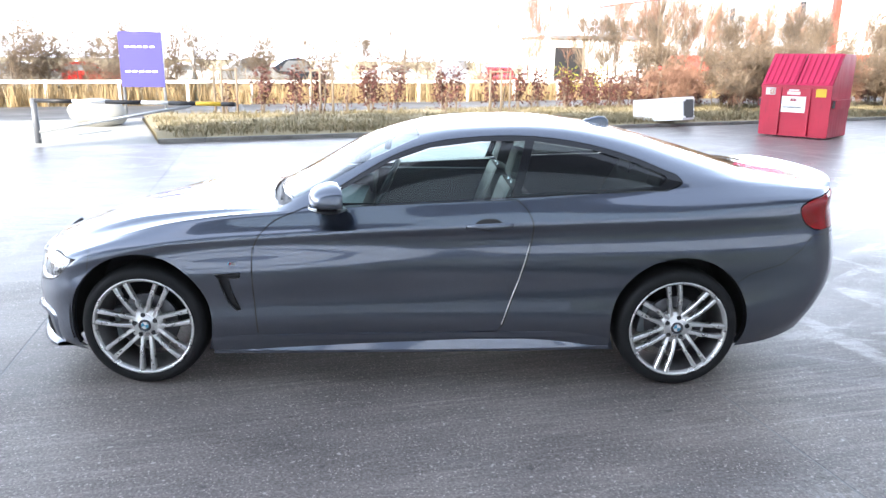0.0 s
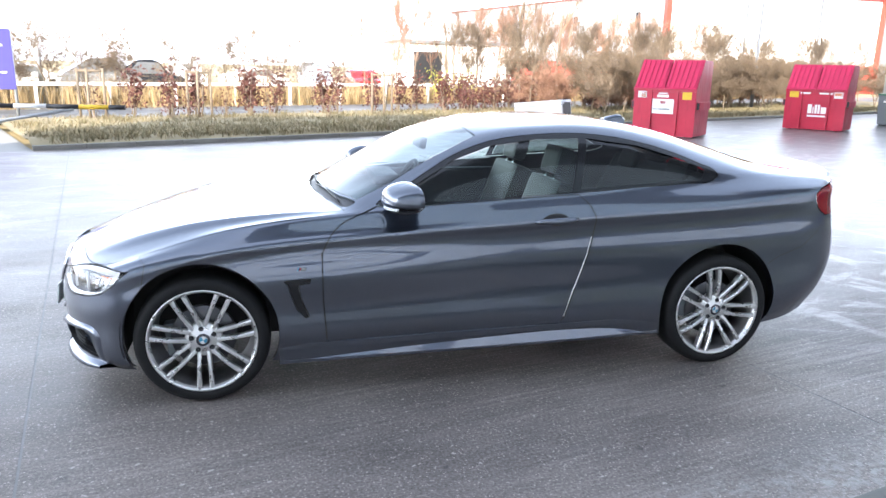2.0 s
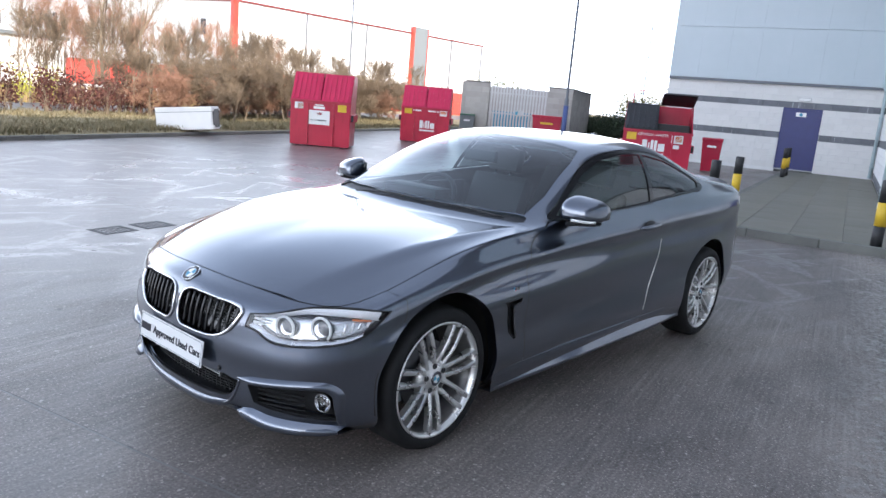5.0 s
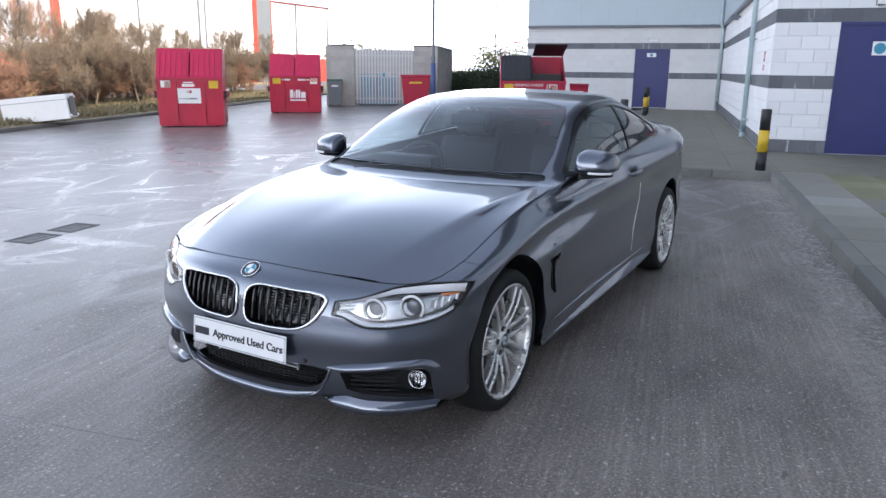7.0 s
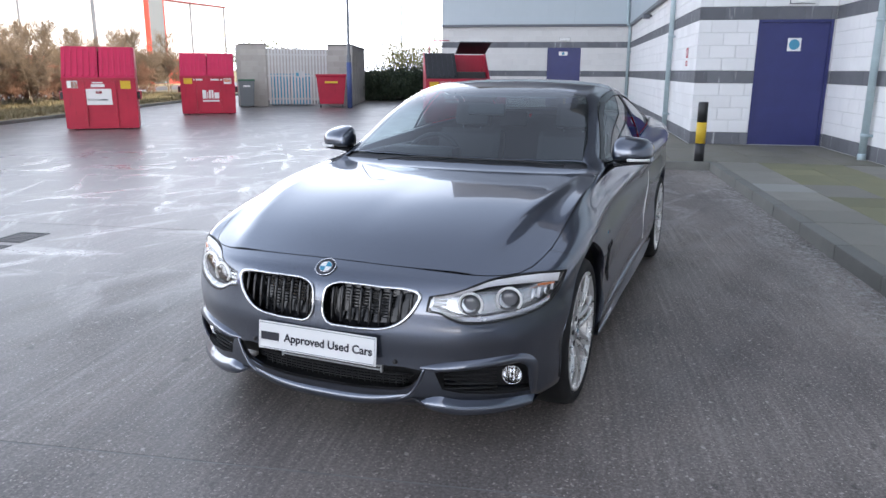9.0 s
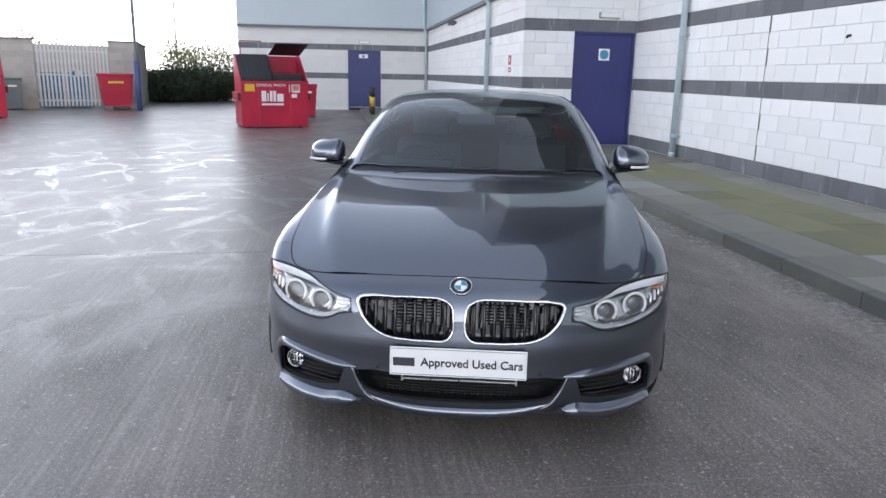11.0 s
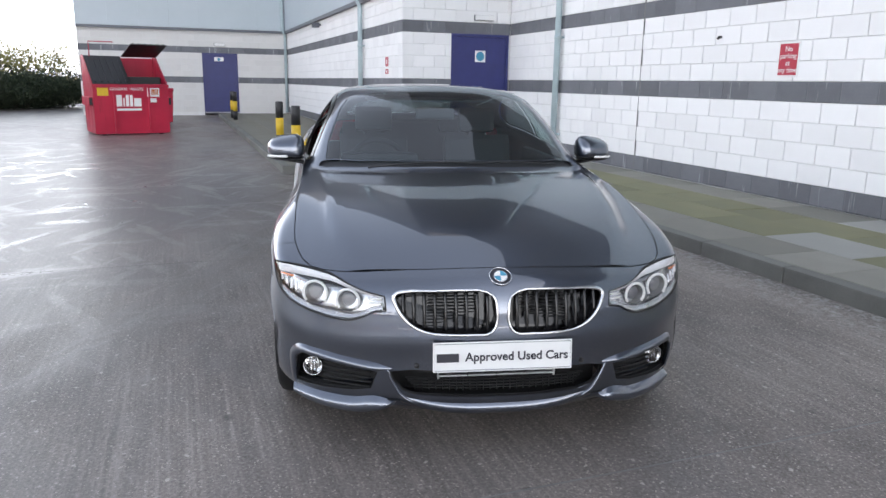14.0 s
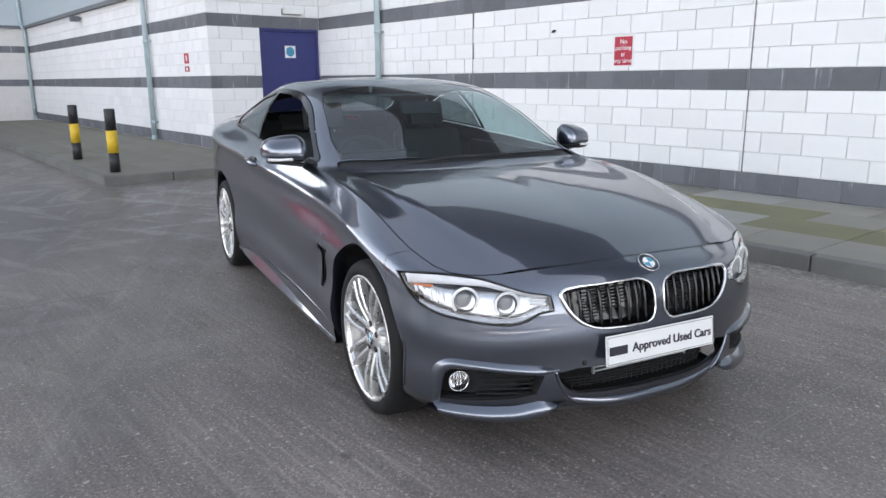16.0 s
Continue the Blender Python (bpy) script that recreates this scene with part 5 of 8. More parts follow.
# headlamps
for s in (-1, 1):
    cover = part("headlamp", shell_mesh("headlamp", lamp, M_LENS, (s,), 0.0), None, car, "clear twin-ring headlamp")
    cover.visible_shadow = False
    part("lamp_housing", shell_mesh("lamp_housing", lamp, M_LAMPGREY, (s,), -0.048), None, cover, "grey lamp housing")
    bm = bmesh.new()
    ring = [on_front(y, z) for y, z in LAMP]
    a = [bm.verts.new((p.x + 0.002, s * p.y, p.z)) for p in ring]
    b = [bm.verts.new((p.x + 0.065, s * (p.y - 0.02), p.z)) for p in ring]
    for i in range(len(a)):
        bm.faces.new((a[i], a[(i + 1) % len(a)], b[(i + 1) % len(a)], b[i])).smooth = True
    part("lamp_rim", bm, M_DARKMETAL, cover, "silver lamp bezel")
    bm = bmesh.new()
    tube_into(bm, [(p.x + 0.002, s * p.y, p.z) for p in ring], 0.0022, 6, closed=True)
    part("lamp_gasket", bm, M_BLACK, cover, "black rubber gasket")
    # bright brow along the upper edge, and the sill below
    bm = bmesh.new()
    rows = []
    for t in np.linspace(0, 1, 17):
        y = 0.44 + 0.40 * t
        zt = np.interp(y, [0.43, 0.51, 0.626, 0.724, 0.80, 0.856], [0.604, 0.617, 0.655, 0.664, 0.668, 0.664]) - 0.005
        dz = 0.014 + 0.026 * t
        p0, p1 = on_front(y, zt), on_front(y, zt - dz)
        rows.append([bm.verts.new((p0.x + 0.008, s * (y - 0.002), zt)), bm.verts.new((p1.x + 0.024, s * (y - 0.006), zt - dz * 0.7)), bm.verts.new((p1.x + 0.052, s * (y - 0.010), zt - dz))])
    for a, b in zip(rows, rows[1:]):
        for i in range(2):
            bm.faces.new((a[i], a[i + 1], b[i + 1], b[i])).smooth = True
    part("lamp_brow", bm, M_REFLECTOR, cover, "bright reflector brow")
    bm = bmesh.new()
    rows = []
    for t in np.linspace(0, 1, 17):
        y = 0.44 + 0.38 * t
        zb = np.interp(y, [0.425, 0.475, 0.512, 0.55, 0.62, 0.695, 0.76, 0.812, 0.838], [0.552, 0.544, 0.523, 0.509, 0.507, 0.516, 0.53, 0.555, 0.59]) + 0.005
        p0 = on_front(y, zb)
        rows.append([bm.verts.new((p0.x + 0.007, s * (y - 0.002), zb)), bm.verts.new((p0.x + 0.014, s * (y - 0.004), zb + 0.010)), bm.verts.new((p0.x + 0.024, s * (y - 0.006), zb + 0.014))])
    for a, b in zip(rows, rows[1:]):
        for i in range(2):
            bm.faces.new((a[i], a[i + 1], b[i + 1], b[i])).smooth = True
    part("lamp_sill", bm, M_SATIN, cover, "bright lower reflector")
    # pale stepped blade at the inner end
    for k in range(2):
        bm = bmesh.new()
        tube_into(bm, [(on_front(y, 0.572 + 0.014 * k).x + 0.02, s * y, 0.572 + 0.014 * k) for y in (0.44, 0.46, 0.485)], 0.0045, 6)
        part("lamp_fin", bm, M_WHITE, cover, "pale lamp fin")
    # stepped reflector cells and an amber marker at the outer end
    for k in range(4):
        y = 0.762 + 0.019 * k
        z0, z1 = 0.568 + 0.012 * k, 0.612 + 0.006 * k
        bm = bmesh.new()
        tube_into(bm, [(on_front(y, z).x + 0.020, s * y, z) for z in np.linspace(z0, z1, 4)], 0.0055, 6)
        part("reflector_cell", bm, M_REFLECTOR if k % 2 else M_CHROME, cover, "stepped reflector cell")
    bm = bmesh.new()
    tube_into(bm, [(on_front(y, 0.628).x + 0.016, s * y, 0.628) for y in (0.775, 0.80, 0.825)], 0.0045, 6)
    part("side_marker", bm, M_ORANGE, cover, "amber side marker")
    for y, z, r in ((0.566, 0.570, 0.043), (0.690, 0.580, 0.046)):
        p = on_front(y, z)
        c = (p.x + 0.032, s * (y - 0.003), z)
        m = look(c, (c[0] - 1, c[1] + s * 0.25, c[2])) @ pose(0, 0, 0, 90, 0, 0)
        bm = bmesh.new()
        spin_into(bm, [(r + 0.002, 0.010), (r, -0.002), (r - 0.004, -0.002), (r - 0.007, 0.010), (r * 0.72, 0.020), (r * 0.5, 0.024)], 32)
        bmesh.ops.transform(bm, matrix=m, verts=bm.verts)
        bowl = part("projector_bowl", bm, M_DARKMETAL, cover, "dark projector bowl")
        bm = bmesh.new()
        tube_into(bm, [m @ Vector((r * math.cos(a), -0.005, -r * math.sin(a))) for a in np.linspace(-0.75, math.pi + 0.75, 28)], 0.0056, 8)
        part("light_ring", bm, M_WHITE, cover, "white light ring")
        bm = bmesh.new()
        bmesh.ops.create_uvsphere(bm, u_segments=24, v_segments=14, radius=r * 0.68, matrix=m @ Matrix.Translation((0, 0.018, 0)) @ Matrix.Diagonal((1, 0.45, 1, 1)))
        for f in bm.faces:
            f.smooth = True
        part("projector_lens", bm, M_PROJECTOR, cover, "glassy projector lens")

# tail lamps
for s in (-1, 1):
    part("tail_lamp", shell_mesh("tail_lamp", tail, M_REDLENS, (s,), 0.001), None, car, "red tail lamp")

# roundels: plain quartered discs
def roundel(parent, m, r):
    bm = bmesh.new()
    spin_into(bm, [(0.0005, 0.004), (r * 0.97, 0.004), (r, 0.002), (r, -0.004)], 32)
    bmesh.ops.transform(bm, matrix=m, verts=bm.verts)
    disc = part("emblem", bm, M_INK, parent, "round quartered emblem")
    bm = bmesh.new()
    for rr in (r, r * 0.60):
        tube_into(bm, [m @ Vector((rr * math.cos(a), 0.004, rr * math.sin(a))) for a in np.linspace(0, 2 * math.pi, 33)[:-1]], r * 0.05, 6, closed=True)
    part("emblem_ring", bm, M_CHROME, disc if parent is car else parent)
    for q in range(4):
        bm = bmesh.new()
        c = bm.verts.new(m @ Vector((0, 0.0062, 0)))
        arc_ = [bm.verts.new(m @ Vector((r * 0.57 * math.cos(a), 0.0062, r * 0.57 * math.sin(a)))) for a in np.linspace(q * math.pi / 2, (q + 1) * math.pi / 2, 9)]
        bm.faces.new([c] + arc_)
        part("emblem_quarter", bm, M_WHITE if q % 2 else M_SIGNBLUE, disc if parent is car else parent)


p = on_front(0.0, 0.688)
badge_lo, badge_hi = on_front(0.0, 0.648), on_front(0.0, 0.680)
up_ = (badge_hi - badge_lo).normalized()
out_ = Vector((-up_.z, 0, up_.x))
badge = Matrix((up_.cross(out_), out_, up_)).transposed().to_4x4()
badge.translation = on_front(0.0, 0.673) + out_ * 0.0005
roundel(car, badge, 0.041)

# plate with dealer lettering
plate = part("front_plate", mesh_of("front_plate", (lambda b: (box_into(b, (-0.26, -0.0555, -0.006), (0.26, 0.0555, 0.0), None, 0.003), b)[1])(bmesh.new()), M_WHITE), None, car, "white show plate with dark lettering")
plate.matrix_local = Matrix.Translation((-2.206, 0, 0.399)) @ pose(0, 0, 0, 90, 0, -90) @ pose(0, 0, 0, -6, 0, 0)
words("plate_lettering", "Approved Used Cars", 0.045, M_INK, plate, Matrix.Translation((0.052, -0.002, 0.0012)), bold=0.0009)
bm = bmesh.new()
box_into(bm, (-0.247, -0.018, 0.0008), (-0.165, 0.014, 0.0022), None)
part("lettering_bar", bm, M_INK, plate, "dark bar in place of a name")
bm = bmesh.new()
tube_into(bm, [(-0.254, -0.0495, 0.001), (0.254, -0.0495, 0.001), (0.254, 0.0495, 0.001), (-0.254, 0.0495, 0.001)], 0.0012, 4, closed=True)
part("plate_border", bm, M_GREY, plate)

# roof aerial
bm = bmesh.new()
rows = []
for k in range(9):
    t = k / 8
    x = 1.02 + 0.17 * t
    hgt = 0.052 * min(1, t * 1.5) ** 0.8 * (1 if t < 0.9 else 0.7)
    w = 0.034 * (1 - 0.6 * t)
    z = on_top(x, 0.001).z - 0.006
    rows.append([bm.verts.new((x, w * math.cos(a), z + max(0.002, hgt) * math.sin(a) ** 0.8)) for a in np.linspace(0.001, math.pi - 0.001, 9)])
for a, b in zip(rows, rows[1:]):
    for i in range(8):
        bm.faces.new((a[i], a[i + 1], b[i + 1], b[i])).smooth = True
bm.faces.new(rows[-1])
part("roof_aerial", bm, M_PAINT, car)

# wipers
for x0, y0, x1, y1 in ((-0.785, 0.45, -0.795, -0.12), (-0.80, -0.10, -0.715, -0.60)):
    bm = bmesh.new()
    pts = []
    for k in range(9):
        t = k / 8
        x, y = x0 + (x1 - x0) * t, y0 + (y1 - y0) * t
        q = on_top(x, abs(y), -0.001)
        pts.append((x, y, q.z))
    tube_into(bm, pts, 0.005, 6)
    part("wiper", bm, M_BLACK, car, "black wiper blade")

# ---- wheels ----
def wheel_meshes():
    got = {}
    bm = bmesh.new()
    spin_into(bm, [(0.262, -0.10), (0.300, -0.112), (0.316, -0.100), (0.325, -0.076), (0.328, 0.0), (0.325, 0.074), (0.315, 0.098), (0.295, 0.110), (0.270, 0.107), (0.259, 0.098)], 64)
    got["tyre"] = mesh_of("tyre", bm, M_RUBBER)
    bm = bmesh.new()
    spin_into(bm, [(0.262, 0.100), (0.264, 0.106), (0.257, 0.108), (0.250, 0.098), (0.245, 0.086)], 64)
    got["rim"] = mesh_of("rim", bm, M_ALLOY)
    bm = bmesh.new()
    spin_into(bm, [(0.245, 0.086), (0.240, 0.078), (0.242, 0.062), (0.236, 0.056), (0.238, 0.030), (0.232, 0.022), (0.230, -0.10)], 64)
    got["barrel"] = mesh_of("barrel", bm, M_BARREL)
    bm = bmesh.new()
    rows = []
    for t in np.linspace(0, 1, 8):
        r = 0.055 + 0.192 * t
        off = 0.0195 + 0.0105 * t ** 0.8 + 0.002 * math.sin(math.pi * t)
        w = 0.0122 - 0.0028 * math.sin(math.pi * t)
        y = 0.074 + 0.030 * t ** 1.2 + 0.012 * math.sin(math.pi * t)
        rows.append([bm.verts.new(p) for p in ((off - w, y - 0.035, r), (off - w, y - 0.006, r), (off - w * 0.55, y, r), (off + w * 0.55, y, r), (off + w, y - 0.006, r), (off + w, y - 0.035, r))])
    for a, b in zip(rows, rows[1:]):
        for i in range(5):
            bm.faces.new((a[i], a[i + 1], b[i + 1], b[i]))
    got["spoke"] = mesh_of("spoke", bm, M_ALLOY)
    got["spoke_b"] = got["spoke"].copy()
    got["spoke_b"].transform(Matrix.Diagonal((-1, 1, 1, 1)))
    got["spoke_b"].flip_normals()
    bm = bmesh.new()
    spin_into(bm, [(0.0005, 0.082), (0.034, 0.082), (0.037, 0.078), (0.070, 0.076), (0.088, 0.068), (0.092, 0.03)], 40)
    got["hub"] = mesh_of("hub", bm, M_ALLOY)
    bm = bmesh.new()
    spin_into(bm, [(0.0125, 0.0), (0.0125, 0.0155), (0.0095, 0.0160), (0.008, 0.0135), (0.0005, 0.0135)], 14)
    got["bolt"] = mesh_of("wheel_bolt", bm, M_BLACK)
    bm = bmesh.new()
    spin_into(bm, [(0.07, 0.0), (0.155, 0.0), (0.158, -0.003), (0.158, -0.024), (0.07, -0.024)], 48)
    got["disc"] = mesh_of("brake_disc", bm, M_DARKMETAL)
    bm = bmesh.new()
    box_into(bm, (0.09, -0.06, -0.085), (0.185, 0.012, 0.085), None, 0.015)
    got["caliper"] = mesh_of("brake_caliper", bm, M_GREY)
    return got


WM = wheel_meshes()
for wx in WHEELS_X:
    for s in (-1, 1):
        wy = 0.762 if wx < 0 else 0.790
        at = Matrix.Translation((wx, s * wy, WHEEL_Z)) @ pose(0, 0, 0, 0, 0, 0 if s > 0 else 180) @ pose(0, 0, 0, 0, 25.7 if wx < 0 else 9, 0)
        wheel = part("wheel", WM["rim"], None, car, "silver alloy wheel with seven double spokes")
        wheel.matrix_local = at
        part("tyre", WM["tyre"], None, wheel, "black low-profile tyre")
        part("hub", WM["hub"], None, wheel)
        part("barrel", WM["barrel"], None, wheel, "grey inner barrel")
        for k in range(7):
            for me in (WM["spoke"], WM["spoke_b"]):
                part("spoke", me, None, wheel).matrix_local = pose(0, 0, 0, 0, 360 / 7 * k, 0)
        for k in range(5):
            a = 2 * math.pi * (k + 0.5) / 5
            part("wheel_bolt", WM["bolt"], None, wheel).matrix_local = Matrix.Translation((0.057 * math.cos(a), 0.0655, 0.057 * math.sin(a)))
        part("brake_disc", WM["disc"], None, wheel).matrix_local = Matrix.Translation((0, 0.02, 0))
        part("brake_caliper", WM["caliper"], None, wheel).matrix_local = pose(0, 0, 0, 0, -20, 0)
        roundel(wheel, Matrix.Translation((0, 0.081, 0)), 0.033)

# ---- cabin ----
def seat(x, y, name="front_seat"):
    bm = bmesh.new()
    box_into(bm, (x - 0.26, y - 0.25, 0.30), (x + 0.26, y + 0.25, 0.50), None, 0.06)
    s = part(name, bm, M_INTERIOR, car, "black leather seat")
    bm = bmesh.new()
    box_into(bm, (-0.06, -0.24, 0), (0.07, 0.24, 0.60), pose(x + 0.25, y, 0.44, 0, 20, 0), 0.05)
    part("backrest", bm, M_INTERIOR, s)
    bm = bmesh.new()
    box_into(bm, (-0.045, -0.13, 0), (0.045, 0.13, 0.17), pose(x + 0.45, y, 1.03, 0, 14, 0), 0.035)
    part("headrest", bm, M_INTERIOR, s)
    for dy in (-0.065, 0.065):
        bm = bmesh.new()
        tube_into(bm, [(x + 0.415, y + dy, 0.96), (x + 0.445, y + dy, 1.06)], 0.007, 8)
        part("headrest_post", bm, M_CHROME, s, "chrome headrest post")


for y in (-0.37, 0.37):
    seat(0.12, y)
bm = bmesh.new()
box_into(bm, (0.85, -0.60, 0.35), (1.30, 0.60, 0.55), None, 0.06)
box_into(bm, (-0.06, -0.60, 0), (0.08, 0.60, 0.60), pose(1.22, 0, 0.50, 0, 28, 0), 0.05)
part("rear_seat", bm, M_INTERIOR, car, "black rear bench")
for y in (-0.32, 0.32):
    box_part("rear_headrest", (-0.04, -0.12, 0), (0.04, 0.12, 0.13), M_INTERIOR, car, 0.03, pose(1.42, y, 0.965, 0, 18, 0))
bm = bmesh.new()
box_into(bm, (-0.72, -0.70, 0.66), (-0.28, 0.70, 0.90), None, 0.07)
box_into(bm, (-0.42, 0.14, 0.84), (-0.26, 0.60, 0.965), None, 0.04)
box_into(bm, (-0.35, -0.12, 0.40), (0.9, 0.12, 0.60), None, 0.04)
part("dashboard", bm, M_INTERIOR, car, "black dashboard and centre console")
bm = bmesh.new()
box_into(bm, (-1.0, -0.74, 0.26), (1.6, 0.74, 0.30), None, 0.01)
box_into(bm, (1.45, -0.62, 0.9), (1.95, 0.62, 0.96), None, 0.02)
part("cabin_floor", bm, M_INTERIOR, car, "black cabin floor and rear shelf")
for s in (-1, 1):
    box_part("door_card", (-0.62, 0.70, 0.35), (0.55, 0.76, 0.93), M_INTERIOR, car, 0.03, Matrix.Diagonal((1, s, 1, 1)), "black door card")
bm = bmesh.new()
wm = pose(-0.20, 0.37, 0.86, 0, -62, 0)
tube_into(bm, [wm @ Vector((0.18 * math.cos(a), 0.18 * math.sin(a), 0)) for a in np.linspace(0, 2 * math.pi, 33)[:-1]], 0.016, 8, closed=True)
wheel_s = part("steering_wheel", bm, M_INTERIOR, car, "black three-spoke steering wheel")
bm = bmesh.new()
box_into(bm, (-0.055, -0.06, -0.03), (0.055, 0.06, 0.015), wm, 0.02)
box_into(bm, (-0.02, -0.17, -0.01), (0.02, 0.17, 0.01), wm, 0.005)
part("steering_hub", bm, M_INTERIOR, wheel_s)
bm = bmesh.new()
box_into(bm, (-0.02, -0.12, -0.035), (0.02, 0.12, 0.035), pose(-0.16, 0.02, 1.185, 0, 10, 0), 0.015)
part("rear_view_mirror", bm, M_BLACK, car)
bm = bmesh.new()
box_into(bm, (0.12, -0.42, 1.250), (0.95, 0.42, 1.260), None, 0.0)
part("headliner", bm, M_GREY, car, "grey headlining")

# the body rides a little higher over its wheels than its drawing
for ob in car.children:
    if not ob.name.startswith("wheel") or ob.name.startswith("wheel_well"):
        ob.location.z += RIDE

# ---- doors, pipes, signs on the hall ----
def steel_door(name, m, w, h, label, plate):
    """A flush steel door in its frame; m: foot of its right-hand jamb seen from outside, x across, -y outwards."""
    d = thing(name, label, "door", m, kind="structure")
    box_part("door_leaf", (0.05, 0.03, 0.01), (w - 0.05, 0.075, h - 0.05), M_DOOR, d, 0.004)
    for lo, hi in (((0, -0.005, 0), (0.05, 0.10, h)), ((w - 0.05, -0.005, 0), (w, 0.10, h)), ((0.05, -0.005, h - 0.05), (w - 0.05, 0.10, h))):
        box_part("door_frame", lo, hi, M_DOOR, d, 0.003)
    box_part("kick_sill", (0, -0.02, -0.02), (w, 0.1, 0.008), M_GALV, d)
    for z in (0.25, h / 2, h - 0.3):
        box_part("hinge", (0.045, 0.012, z - 0.05), (0.062, 0.03, z + 0.05), M_DOOR, d)
    (x0, z0, x1, z1) = plate
    s = box_part("door_notice", (x0, 0.024, z0), (x1, 0.0295, z1), M_WHITE, d, 0.002, label="small white and blue notice")
    bm = bmesh.new()
    spin_into(bm, [(0.0005, 0.0), (min(x1 - x0, z1 - z0) * 0.40, 0.0)], 24)
    bmesh.ops.transform(bm, matrix=Matrix.Translation(((x0 + x1) / 2, 0.0232, (z0 + z1) / 2)), verts=bm.verts)
    part("notice_disc", bm, M_SIGNBLUE, s, "blue disc")
    return d


# on the return wall the outside is towards -u
RET = BM @ pose(U_DOOR, D2B, PAVE, 0, 0, -90)
steel_door("door_2", RET, D2B - D2A, 2.25, "blue flush steel door with a round notice", (0.53, 1.70, 0.76, 1.93))
END = BM @ pose(U_END, D1B, PAVE, 0, 0, -90)
steel_door("door_1", END, D1B - D1A, 2.25, "blue flush steel door at the yard's end", (0.45, 1.95, 0.80, 2.10))


def bulkhead(m):
    o = thing("bulkhead_light", "white plastic emergency light above a door", "wall light", m, "emergency lights")
    box_part("light_base", (-0.21, 0.0, -0.055), (0.21, 0.03, 0.055), M_GREY, o, 0.008)
    box_part("diffuser", (-0.20, -0.06, -0.048), (0.20, 0.002, 0.048), M_WHITE, o, 0.018, label="white diffuser")


bulkhead(RET @ Matrix.Translation((0.69, -0.03, 2.57)))
bulkhead(END @ Matrix.Translation((0.67, -0.03, 2.57)))


def downpipe(m, top, kink=False):
    o = thing("downpipe", "pale blue square-bracketed rainwater pipe on the wall", "downpipe", m, "downpipes")
    pts = [(0, 0.09, 0.03), (0, 0.09, 2.95)] + ([(0, 0.09, 3.02), (0.0, 0.19, 3.22), (0, 0.19, 3.3), (0, 0.19, top)] if kink else [(0, 0.09, 3.0), (0, 0.19, 3.2), (0, 0.19, top)])
    tube_part("pipe", pts, 0.055, M_PIPE, o, 16)
    for z in (0.38, 2.1):
        tube_part("collar", [(0, 0.09, z - 0.03), (0, 0.09, z + 0.03)], 0.064, M_PIPE, o, 16)
        box_part("bracket", (-0.085, 0.0, z - 0.018), (0.085, 0.035, z + 0.018), M_PIPE, o, 0.003)
    tube_part("shoe", [(0, 0.09, 0.10), (0, 0.09, 0.0)], [0.06, 0.066], M_PIPE, o, 16)


downpipe(BM @ pose(2.31, 0, PAVE), 8.9)
downpipe(BM @ pose(7.72, V_MID, PAVE), 8.9)
downpipe(BM @ pose(U_END - 0.12, V_MID, PAVE), 8.9, True)

lamp_ = thing("floodlight", "small dark floodlight under the cladding", "floodlight", BM @ pose(13.2, V_MID, 3.05))
box_part("lamp_body", (-0.13, 0.06, -0.08), (0.13, 0.26, 0.06), M_FLASH, lamp_, 0.02)
box_part("lamp_bracket", (-0.03, 0.0, -0.03), (0.03, 0.08, 0.03), M_FLASH, lamp_, 0.004)

sign = thing("no_parking_sign", "red and white no parking sign screwed to the wall", "sign", BM @ pose(-3.03, 0.002, 1.715, 0, 0, 180))
box_part("sign_board", (-0.155, -0.006, -0.195), (0.155, 0.0, 0.195), M_WHITE, sign, 0.002)
box_part("red_field", (-0.135, -0.0085, -0.175), (0.135, -0.0045, 0.175), M_SIGNRED, sign, 0.001)
for k, line in enumerate(("No", "parking", "at", "any time")):
    words("sign_lettering", line, 0.082, M_WHITE, sign, Matrix.Translation((0, -0.0095, 0.115 - 0.078 * k)) @ pose(0, 0, 0, 90, 0, 0), depth=0.0006)
sign2 = thing("fire_notice", "small red wall notice in two panels", "sign", BM @ pose(5.64, V_MID + 0.002, 1.735, 0, 0, 180))
box_part("notice_board", (-0.14, -0.005, -0.19), (0.14, 0.0, 0.19), M_WHITE, sign2, 0.002)
box_part("red_panel", (-0.12, -0.0085, -0.02), (0.12, -0.004, 0.175), M_SIGNRED, sign2, 0.001)
box_part("red_panel", (-0.12, -0.0085, -0.175), (0.12, -0.004, -0.075), M_SIGNRED, sign2, 0.001)
box_part("pictogram", (-0.03, -0.0105, 0.03), (0.03, -0.008, 0.13), M_WHITE, sign2, 0.001)
box_part("pictogram", (-0.04, -0.0105, -0.15), (0.04, -0.008, -0.10), M_WHITE, sign2, 0.001)
stub = thing("cable_stub", "short dark cable stub poking from the wall", "cable", BM @ pose(-1.87, 0, 2.02))
tube_part("cable", [(0, 0.0, 0), (0, 0.04, -0.005), (0.005, 0.05, -0.03)], 0.016, M_BLACK, stub)


